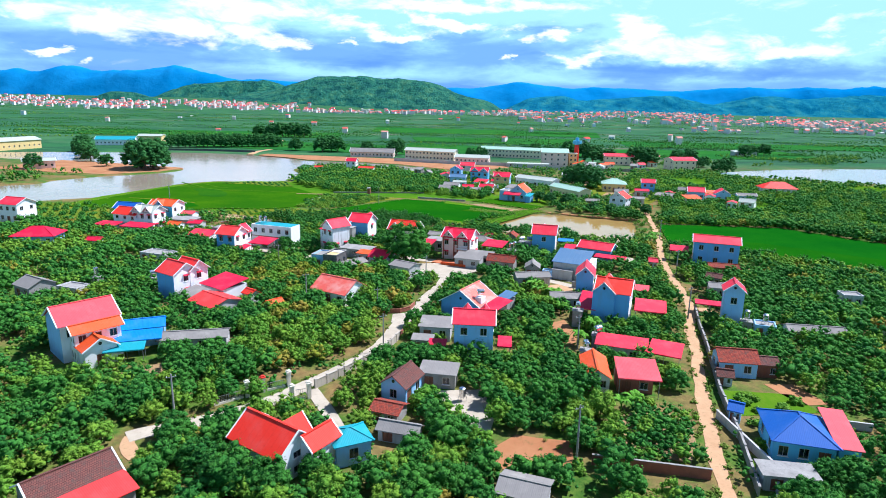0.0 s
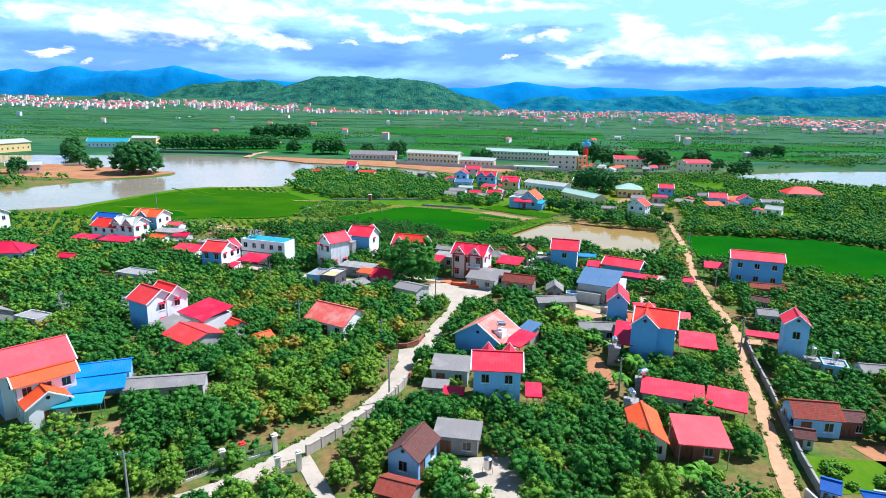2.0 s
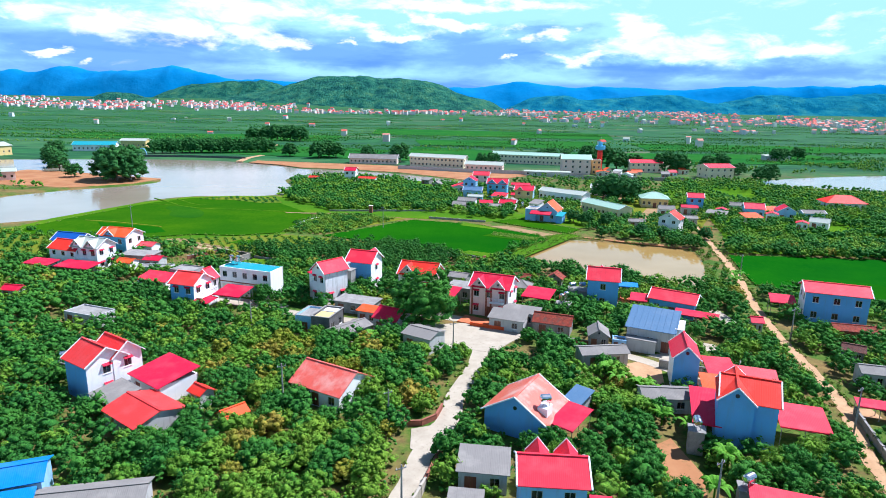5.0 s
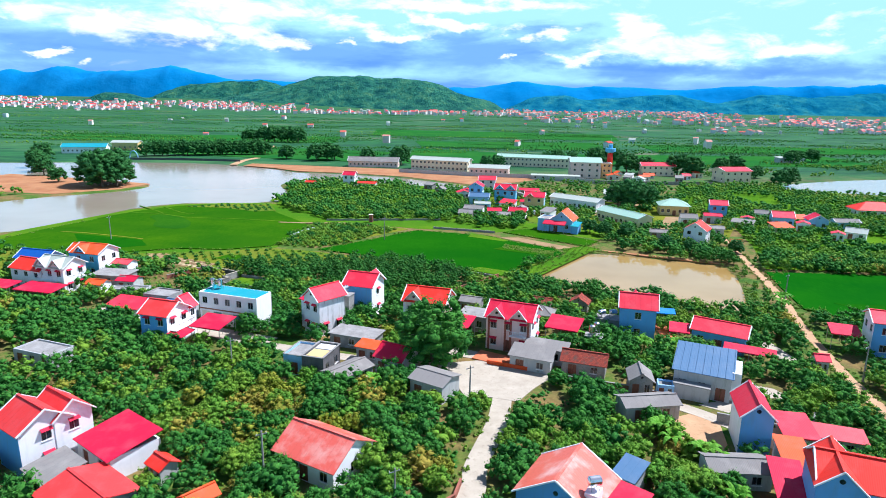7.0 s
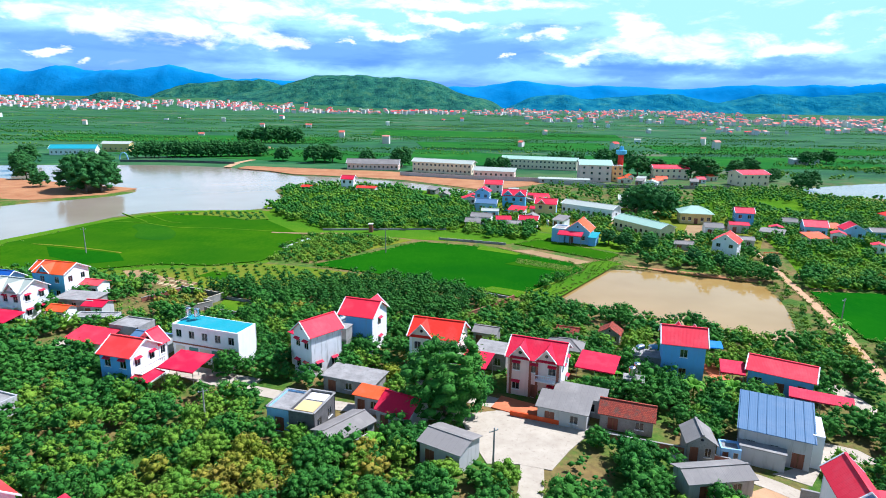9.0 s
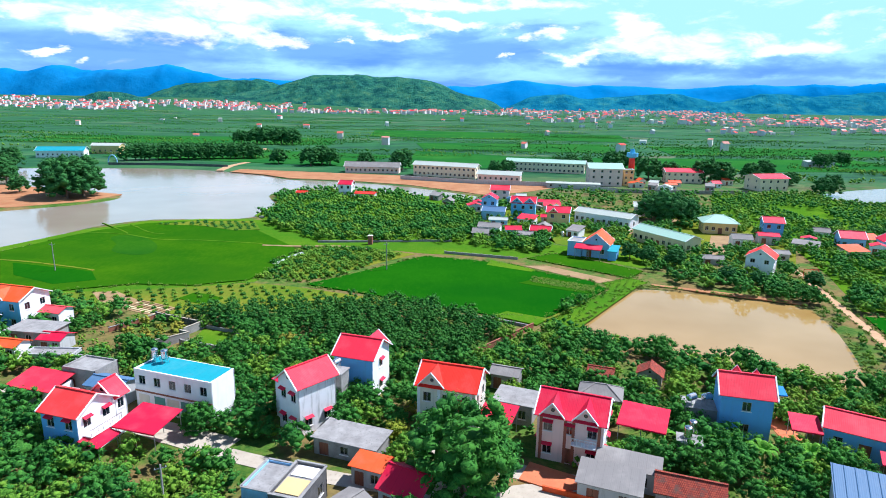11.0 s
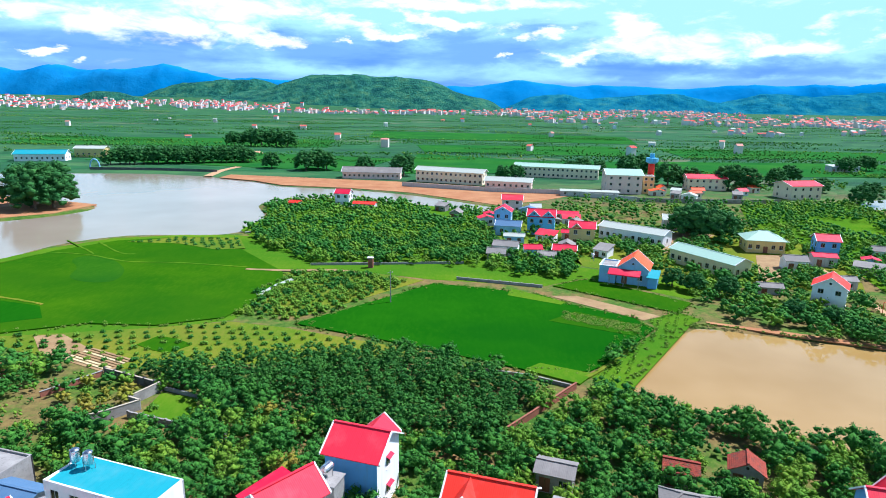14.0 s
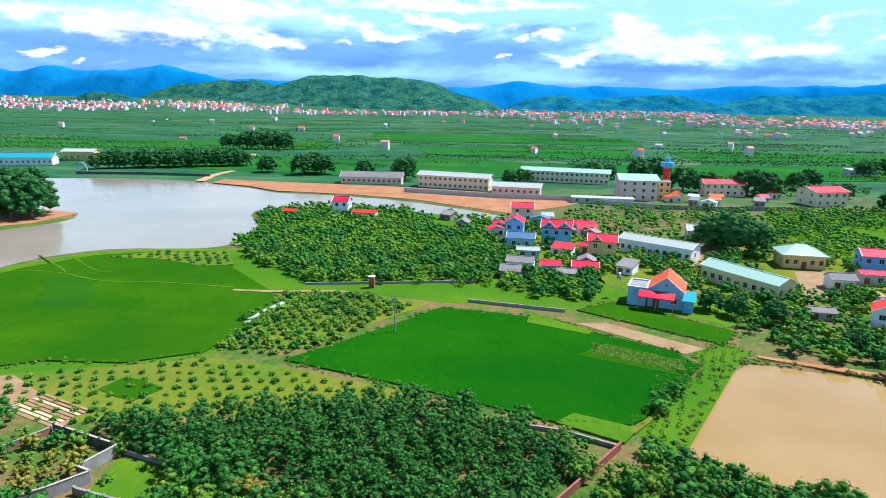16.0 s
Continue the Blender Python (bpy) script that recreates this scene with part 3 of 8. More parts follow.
sheet("meadow", plan((-1.5, 215.6), (1.6, 218.3), (9.9, 214.2), (6.8, 210.4)), 0.36, LAWN, "small mown plot at the paddy corner", "grass", thick=0.3)
sheet("meadow", plan((10, 205), (13, 206.6), (24, 222), (36.6, 239.6), (39.6, 242), (36, 247), (28, 241), (28, 235.6), (22.6, 229), (13.6, 218), (9.4, 214)), 0.04, LAWN, "lush green grass bank between pond and paddy", "grass", thick=0.04)
sheet("meadow", plan((-60, 275), (-44, 278), (-18, 269), (10, 264.5), (12, 266), (22, 272), (42, 256), (60, 266), (20, 284), (-10, 290), (-52, 288)), 0.02, LAWN, "rough green grass beyond the paddy", "grass", thick=0.02)
sheet("earth_bank", plan((40, 241), (54, 235.5), (72, 228), (70.5, 226.3), (53, 233.6), (39.8, 240)), 0.05, EARTH, "bare orange earth edge of the pond", "earth", thick=0.3)
sheet("vegetable_plot", plan((10, 256.5), (16.4, 257), (31.5, 243.6), (27, 241)), 0.10, SOIL, "bare tilled strip between rice plots", "field", thick=0.1)
sheet("vegetable_plot", plan((-92, 228), (-87, 229), (-68.7, 215), (-70.4, 212.6), (-86, 220.4)), 0.08, SOIL, "bare brown tilled plot", "field", thick=0.08)
for k in range(7):
    a, b = 0.75 * k, 0.75 * k + 0.48
    edge = [(-80.5 + 0.56 * a, 218.4 + 0.83 * a), (-71.0 + 0.56 * a, 213.6 + 0.83 * a), (-71.0 + 0.56 * b, 213.6 + 0.83 * b), (-80.5 + 0.56 * b, 218.4 + 0.83 * b)]
    sheet("vegetable_bed", plan(*edge), 0.20, STRAW if k in (0, 1, 4) else SOIL, "raised planting bed with straw mulch" if k in (0, 1, 4) else "raised bare soil planting bed", "field", thick=0.12)
sheet("meadow", plan((-58.3, 206), (-53, 204.6), (-49.4, 199), (-51.8, 196.2), (-58.4, 198.6)), 0.08, LAWN, "small walled lawn of bright grass", "grass", thick=0.08)
sheet("meadow", plan((-105, 226), (-72, 233), (-58, 237), (-46, 234), (-18, 223), (-40, 218), (-70, 214)), 0.05, MEADOW, "weedy grass with young fruit trees", "grass", thick=0.05)
sheet("meadow", plan((-112, 304), (-101, 311), (-80, 312), (-74, 298), (-82, 296), (-96, 303)), 0.36, MEADOW, "weedy strip of young trees by the shore", "grass", thick=0.1)
sheet("meadow", plan((-57, 273), (-40, 277), (-20, 268), (-45, 240), (-54, 243)), 0.06, MEADOW, "dry weedy orchard grass", "grass", thick=0.06)
sheet("meadow", plan((-165, 200), (-158, 240), (-146, 240), (-110, 226), (-118, 200)), 0.05, MEADOW, "rough yellowing grass by the lake", "grass", thick=0.05)
sheet("meadow", plan((43, 86), (53, 85), (54, 79.4), (41, 78)), 0.05, LAWN, "mown grass yard beside the track", "grass", thick=0.05)
sheet("earth_bank", plan((-62, 430), (-98, 437), (-117, 453), (-140, 464), (-138, 478), (-100, 470), (-40, 458), (15, 440), (48, 415), (30, 398), (10, 384), (-30, 417)), 0.12, EARTH, "bare red earth bank by the lake", "earth", thick=0.3)
sheet("earth_bank", plan((-158, 371), (-200, 387), (-250, 402), (-262, 350), (-215, 338), (-184, 333), (-163, 350)), 0.10, EARTH, "red earth spit reaching into the lake", "earth", thick=0.5)
sheet("yard", plan((-2.6, 81), (-1.4, 84), (6, 84.6), (8, 78), (6, 70), (2.6, 76)), 0.06, CONCRETE, "pale concrete farmyard", "yard", thick=0.06)
sheet("yard", plan((-9.8, 112.5), (-9.9, 117.3), (-7.4, 118.2), (-5.2, 122), (-3.2, 120.5), (-5.2, 114), (-7, 110.6)), 0.085, CONCRETE, "widened concrete bend of the lane", "yard", thick=0.085)
sheet("yard", plan((-50, 88), (-44.5, 92.5), (-41, 90), (-46, 85.5)), 0.06, SOIL, "reddish paved yard before the porch", "yard", thick=0.06)
sheet("yard", plan((-62, 171.5), (-40, 164), (-38.6, 167), (-52, 172)), 0.06, CONCRETE, "concrete forecourt of the long house", "yard", thick=0.06)
sheet("yard", plan((-14, 168), (0, 161), (10, 158.5), (9, 156.5), (-3, 159), (-16, 164)), 0.06, CONCRETE, "swept concrete yard before the villas", "yard", thick=0.06)
sheet("yard", plan((23, 138.6), (28.5, 141), (31, 139), (29, 131), (24.4, 130.4)), 0.06, DIRT, "bare sandy yard", "yard", thick=0.06)
sheet("yard", plan((30, 143.4), (33.4, 141), (38, 146), (45.5, 145.6), (44, 149), (40, 151), (36, 145.5)), 0.065, CONCRETE, "pale concrete drive beside the hall", "yard", thick=0.065)
sheet("yard", plan((49.8, 169), (53.6, 168), (54.2, 160), (52, 157.4), (50.8, 163.5)), 0.06, CONCRETE, "pale drive from the low house to the track", "yard", thick=0.06)
sheet("clearing", plan((20.5, 104), (21.5, 114), (24.5, 116), (25.5, 108), (24, 103)), 0.05, EARTH, "bare red soil clearing", "earth", thick=0.05)
sheet("clearing", plan((4, 66), (10, 72), (17, 70), (15, 65), (8, 64)), 0.05, EARTH, "bare red soil between fruit trees", "earth", thick=0.05)
sheet("clearing", plan((10.6, 71.6), (17, 70.6), (16.2, 65.8), (10.8, 64.8)), 0.06, EARTH, "red earth garden beds", "earth", thick=0.06)
sheet("yard", plan((-3.0, 158.8), (-1.2, 162.4), (5.6, 158.6), (4.4, 157.2), (1.4, 156.4)), 0.25, TERRACOTTA, "terracotta paved terrace before the villa", "terrace", thick=0.25)
sheet("clearing", plan((23, 77), (29, 79), (35, 77.5), (33, 71), (30.5, 66), (26, 68), (22.5, 66), (24, 71)), 0.05, SOIL, "bare brown soil between bushes", "earth", thick=0.05)
sheet("clearing", plan((50.5, 88.5), (55, 88.5), (57, 82), (52.5, 81.5)), 0.05, EARTH, "bare red soil beside a shed", "earth", thick=0.05)
for outline, mat in ((((-262, 548), (-70, 500), (-50, 590), (-235, 640)), FAR_RICE), (((-38, 495), (30, 505), (110, 500), (330, 520), (330, 610), (60, 590), (-35, 640)), FAR_RICE),
                     (((-30, 660), (150, 640), (160, 760), (-40, 740)), FAR_RICE), (((190, 640), (520, 640), (540, 720), (200, 740)), FAR_RICE),
                     (((-420, 680), (-120, 690), (-130, 800), (-440, 790)), FAR_RICE), (((-100, 840), (200, 800), (230, 950), (-110, 1000)), FAR_RICE)):
    sheet("far_field", plan(*outline), 0.3, mat, "distant bright green rice field", "rice field", thick=0.3)


# ---- roads ----
def ribbon(name, pts, width, material, label, z=0.09, wobble=0.0, category="road"):
    line = smooth(plan(*pts), steps=8)
    s, left, right = Shape(), [], []
    for k, (x, y) in enumerate(line):
        xa, ya = line[max(k - 1, 0)]
        xb, yb = line[min(k + 1, len(line) - 1)]
        d = math.hypot(xb - xa, yb - ya)
        ox, oy = -(yb - ya) / d, (xb - xa) / d
        w = width / 2
        wl = w + wobble * noise.noise((x * 0.35, y * 0.35, 0))
        wr = w + wobble * noise.noise((x * 0.35, y * 0.35, 9))
        left.append((x + ox * wl, y + oy * wl))
        right.append((x - ox * wr, y - oy * wr))
    for k in range(len(line) - 1):
        a, b, c, d = right[k], right[k + 1], left[k + 1], left[k]
        s.face([(*a, z), (*b, z), (*c, z), (*d, z)])
        s.face([(*a, 0), (*b, 0), (*b, z), (*a, z)])
        s.face([(*d, z), (*c, z), (*c, 0), (*d, 0)])
    ob = new(name, s.mesh(name, material))
    tagged(ob, label, category, kind="structure")
    return line, width / 2


ROADS = [
    ribbon("road", ((27, 40), (32.6, 61.8), (37.2, 78.2), (45.4, 102.5), (47.6, 110.5), (51.8, 121), (54.6, 130), (57.9, 149.8), (63, 172), (70.7, 197), (77, 224), (83.7, 253), (90.5, 285)), 2.1, DIRT, "sandy orange dirt track between orchards", 0.07, 0.5),
    ribbon("road", ((-39.4, 69.5), (-37.6, 70.8), (-33.3, 72.9), (-29, 75.6), (-24.2, 79.6), (-20.3, 84.8), (-16.4, 90), (-11.6, 98.2), (-9.6, 104.5), (-8.2, 111.3), (-6.0, 117), (-4.5, 122), (-3.6, 127.5), (-0.5, 137), (1.2, 146), (1.5, 152)), 3.2, CONCRETE, "pale concrete village lane", 0.10, 0.15),
    ribbon("road", ((-20, 85), (-16, 78), (-13, 72)), 2.2, CONCRETE, "concrete side path through a gate", 0.095, 0.1),
    ribbon("road", ((-39.0, 69.8), (-38.4, 67.6), (-36.1, 64.9)), 1.8, DIRT, "narrow earth path beside a tiled house", 0.08, 0.3),
    ribbon("road", ((52, 124), (57, 123.6)), 3.0, DIRT, "sandy turning beside the track", 0.065, 0.3),
    ribbon("road", ((-80, 181), (-66, 176), (-50, 168), (-38, 163), (-22, 158), (-6, 156)), 2.8, CONCRETE, "concrete lane in front of the houses", 0.08, 0.2),
    ribbon("road", ((8, 154), (22, 146), (30, 140), (36, 132)), 2.6, CONCRETE, "concrete lane behind a brick wall", 0.08, 0.2),
    ribbon("road", ((-148, 468), (-150, 500), (-144, 540), (-150, 590), (-170, 640)), 5.0, DIRT, "sandy track climbing from the lake", 0.2, 0.6),
]
# low grassy bunds and paths in the lakeside paddy
for pts, w, mat, label in ((((-133.1, 278.2), (-127.4, 288.5), (-115.5, 287.9), (-100.6, 281.2), (-85.5, 280.6), (-67.1, 277.2)), 0.6, LAWN, "low grassy bund winding through the paddy"),
                           (((-130.9, 305), (-115.6, 290.5), (-114.5, 288)), 0.5, LAWN, "thin grassy bund between rice plots"),
                           (((-120.2, 303.2), (-108, 291), (-102.6, 289.2)), 0.5, LAWN, "thin grassy bund between rice plots"),
                           (((-132, 254.4), (-122, 252.4), (-110, 248.6), (-101, 245.2)), 0.8, MEADOW, "pale path across the paddy"),
                           (((-57.2, 253.9), (-55.6, 260), (-52.3, 267.4)), 1.4, PALE_SHEET, "pale plastic mulch strip beside the orchard"),
                           (((-66.8, 275.4), (-56, 274.6), (-44, 275.4), (-34, 272.6)), 1.6, SOIL, "strip of bare orange soil behind the orchard"),
                           (((8.6, 213), (12.5, 217), (20, 226)), 0.9, MEADOW, "trodden grass at the pond margin")):
    ribbon("earth_bank", pts, w, mat, label, 0.37, 0.4, "bund")
sheet("rice_plot", plan((-126, 251.4), (-114, 248), (-101, 244.2), (-96, 237), (-104, 233), (-118, 240)), 0.33, RICE, "deep green plot below the path", "rice field", thick=0.03)
sheet("yard", plan((-7.9, 156.7), (-2.2, 158), (4.6, 157.2), (9.6, 151.8), (6.2, 147.8), (3.2, 143.4), (-0.8, 144.6), (-4.6, 144.6), (-5.8, 148.6)), 0.12, CONCRETE, "wide concrete forecourt where the lanes meet", "yard", thick=0.12)
ROADS.append((plan((-5, 154.5), (5.5, 154.5)), 3.9))
ROADS.append((plan((0.0, 143), (0.0, 153)), 1.7))

# ---- hills ----


def ridge(name, y, xs, hs, depth, material, label, step, rough, seed):
    """A wooded range: a crest line with flanks, cut by ravines."""
    x = np.arange(xs[0], xs[-1] + 1, step)
    crest = np.interp(x, xs, hs)
    k = np.ones(5) / 5
    crest = np.convolve(np.pad(crest, 2, mode="edge"), k, "valid")
    rows = np.linspace(-1, 1, 13)
    V = []
    for r in rows:
        prof = math.cos(r * math.pi / 2) ** 1.2
        for xx, c in zip(x, crest):
            n1 = noise.fractal((xx * rough, r * 1.5 + seed, seed), 0.9, 2.1, 5)
            V.append((xx, y + r * depth, max(-4.0, c * prof * (1 + 0.07 * n1) + c * 0.16 * n1 * abs(r) * (1 - abs(r)) * 4 - 2.0)))
    n, m = len(x), len(rows)
    i = np.arange(n * m).reshape(m, n)
    Q = np.stack([i[:-1, :-1], i[:-1, 1:], i[1:, 1:], i[1:, :-1]], -1).reshape(-1, 4)
    ob = new(name, fast_mesh(name, V, Q, material, True))
    return tagged(ob, label, "hill", kind="structure")


def px_line(pairs, y):
    """Crest from bearings and rises, in thousandths of the distance."""
    return [a * y / 1000 for a, _ in pairs], [46 + b * y / 1000 for _, b in pairs]


xs, hs = px_line(((-330, 2), (-300, 8), (-255, 18), (-225, 25), (-205, 34), (-180, 38), (-160, 37), (-120, 35), (-60, 33), (-35, 32), (-10, 25), (20, 13), (50, 5), (75, -2), (90, -13)), 3500)
ridge("backdrop", 3500, xs, hs, 460, HILL, "rounded green wooded hill above the town", 14, 0.006, 3.0)
xs, hs = px_line(((-470, -10), (-440, 8), (-400, 18), (-340, 26), (-300, 27), (-260, 22), (-225, 12), (-205, -10)), 3900)
ridge("backdrop", 3900, xs, hs, 320, HILL, "lower green hill beyond the town", 16, 0.006, 7.0)
xs, hs = px_line(((-590, -14), (-565, -6), (-535, 3), (-515, 7), (-495, 6), (-465, -2), (-440, -12)), 3050)
ridge("backdrop", 3050, xs, hs, 150, HILL, "small grassy hill inside the far town", 10, 0.008, 5.0)
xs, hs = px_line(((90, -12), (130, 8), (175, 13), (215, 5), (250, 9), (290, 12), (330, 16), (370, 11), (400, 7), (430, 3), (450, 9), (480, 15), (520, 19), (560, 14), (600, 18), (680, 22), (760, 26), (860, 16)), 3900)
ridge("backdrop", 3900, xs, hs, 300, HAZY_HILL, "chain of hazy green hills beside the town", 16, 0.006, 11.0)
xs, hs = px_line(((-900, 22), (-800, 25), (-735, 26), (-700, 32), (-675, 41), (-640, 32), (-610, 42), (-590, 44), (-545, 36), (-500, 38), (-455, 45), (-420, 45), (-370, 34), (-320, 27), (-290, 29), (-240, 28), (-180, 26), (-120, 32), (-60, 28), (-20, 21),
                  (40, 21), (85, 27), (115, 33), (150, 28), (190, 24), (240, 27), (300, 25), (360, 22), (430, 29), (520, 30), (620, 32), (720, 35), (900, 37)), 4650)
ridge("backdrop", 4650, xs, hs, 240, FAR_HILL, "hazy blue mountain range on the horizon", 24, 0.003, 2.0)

# ---- houses ----
FOOT = []           # footprints in metres: centre, half sizes, turn
CACHE = {}


def window_mesh(w, h, bars):
    key = ("window", round(w, 2), round(h, 2), bars)
    if key not in CACHE:
        s, p = Shape(), Shape()
        t = 0.07
        s.box(0, w, 0.05, 0.13, 0, t).box(0, w, 0.05, 0.13, h - t, h).box(0, t, 0.05, 0.13, t, h - t).box(w - t, w, 0.05, 0.13, t, h - t)
        for k in range(1, bars):
            s.box(w * k / bars - 0.03, w * k / bars + 0.03, 0.06, 0.12, t, h - t)
        p.box(t, w - t, 0.085, 0.105, t, h - t)
        sill = Shape().box(-0.08, w + 0.08, -0.10, 0.05, -0.09, -0.003)
        CACHE[key] = (s.mesh("window_frame", FRAME), p.mesh("pane", GLASS), sill.mesh("sill", TRIM))
    return CACHE[key]


def awning_mesh(w, mat):
    key = ("awning", round(w, 2), mat.name)
    if key not in CACHE:
        s = Shape()
        s.plate([(-0.1, -0.5, 0.0), (w + 0.1, -0.5, 0.0), (w + 0.1, -0.003, 0.26), (-0.1, -0.003, 0.26)], 0.05, [(0, 0), (w, 0), (w, 1), (0, 1)])
        CACHE[key] = s.mesh("awning", mat)
    return CACHE[key]


def door_mesh(w, h, mat):
    key = ("door", round(w, 2), round(h, 2), mat.name)
    if key not in CACHE:
        s = Shape()
        n = max(1, round(w / 0.8))
        for k in range(n):
            a, b = w * k / n + 0.02, w * (k + 1) / n - 0.02
            s.box(a, b, 0.10, 0.15, 0.02, h)
            s.box(a + 0.1, b - 0.1, 0.085, 0.098, h * 0.12, h * 0.42).box(a + 0.1, b - 0.1, 0.085, 0.098, h * 0.5, h * 0.92)
        CACHE[key] = s.mesh("door", mat)
    return CACHE[key]


def wall(s, length, h, openings, thick=0.22, gable=0.0):
    """A wall from (0, 0) along x, its outside at y = 0, with openings cut through; gable: a peak on top."""
    xs = sorted({0, length, *[o[0] for o in openings], *[o[1] for o in openings]})
    zs = sorted({0, h, *[o[2] for o in openings], *[o[3] for o in openings]})
    for xa, xb in zip(xs, xs[1:]):
        for za, zb in zip(zs, zs[1:]):
            cx, cz = (xa + xb) / 2, (za + zb) / 2
            if any(o[0] < cx < o[1] and o[2] < cz < o[3] for o in openings):
                continue
            s.face([(xa, 0, za), (xb, 0, za), (xb, 0, zb), (xa, 0, zb)])
            s.face([(xb, thick, za), (xa, thick, za), (xa, thick, zb), (xb, thick, zb)])
    for a, b, c, d in openings:
        s.face([(a, 0, c), (a, 0, d), (a, thick, d), (a, thick, c)])
        s.face([(b, 0, d), (b, 0, c), (b, thick, c), (b, thick, d)])
        s.face([(a, 0, c), (a, thick, c), (b, thick, c), (b, 0, c)])
        s.face([(a, 0, d), (b, 0, d), (b, thick, d), (a, thick, d)])
    if gable:
        s.face([(0, 0, h), (length, 0, h), (length / 2, 0, h + gable)])
        s.face([(length, thick, h), (0, thick, h), (length / 2, thick, h + gable)])
    else:
        s.face([(0, 0, h), (length, 0, h), (length, thick, h), (0, thick, h)])
    return s


def slope(s, a, b, c, d, thick=0.10):
    """A roof slope: eave a-b, ridge c-d."""
    A, B, C, D = (Vector(p) for p in (a, b, c, d))
    e = (B - A).normalized()
    up = (D - A) - e * (D - A).dot(e)
    n = up.normalized() if up.length > 1e-6 else Vector((0, 0, 1))
    s.plate([a, b, c, d], thick, [((p - A).dot(e), (p - A).dot(n)) for p in (A, B, C, D)])


def strip(s, a, b, w=0.19, h=0.20):
    """A square-edged board from a to b."""
    a, b = Vector(a), Vector(b)
    d = (b - a)
    side = Vector((-d.y, d.x, 0))
    side = side.normalized() * w / 2 if side.length > 1e-6 else Vector((w / 2, 0, 0))
    up = Vector((0, 0, h))
    p = [a - side, b - side, b + side, a + side]
    q = [v + up for v in p]
    s.face([tuple(v) for v in q])
    s.face([tuple(v) for v in p[::-1]])
    for k in range(4):
        j = (k + 1) % 4
        s.face([tuple(p[k]), tuple(p[j]), tuple(q[j]), tuple(q[k])])


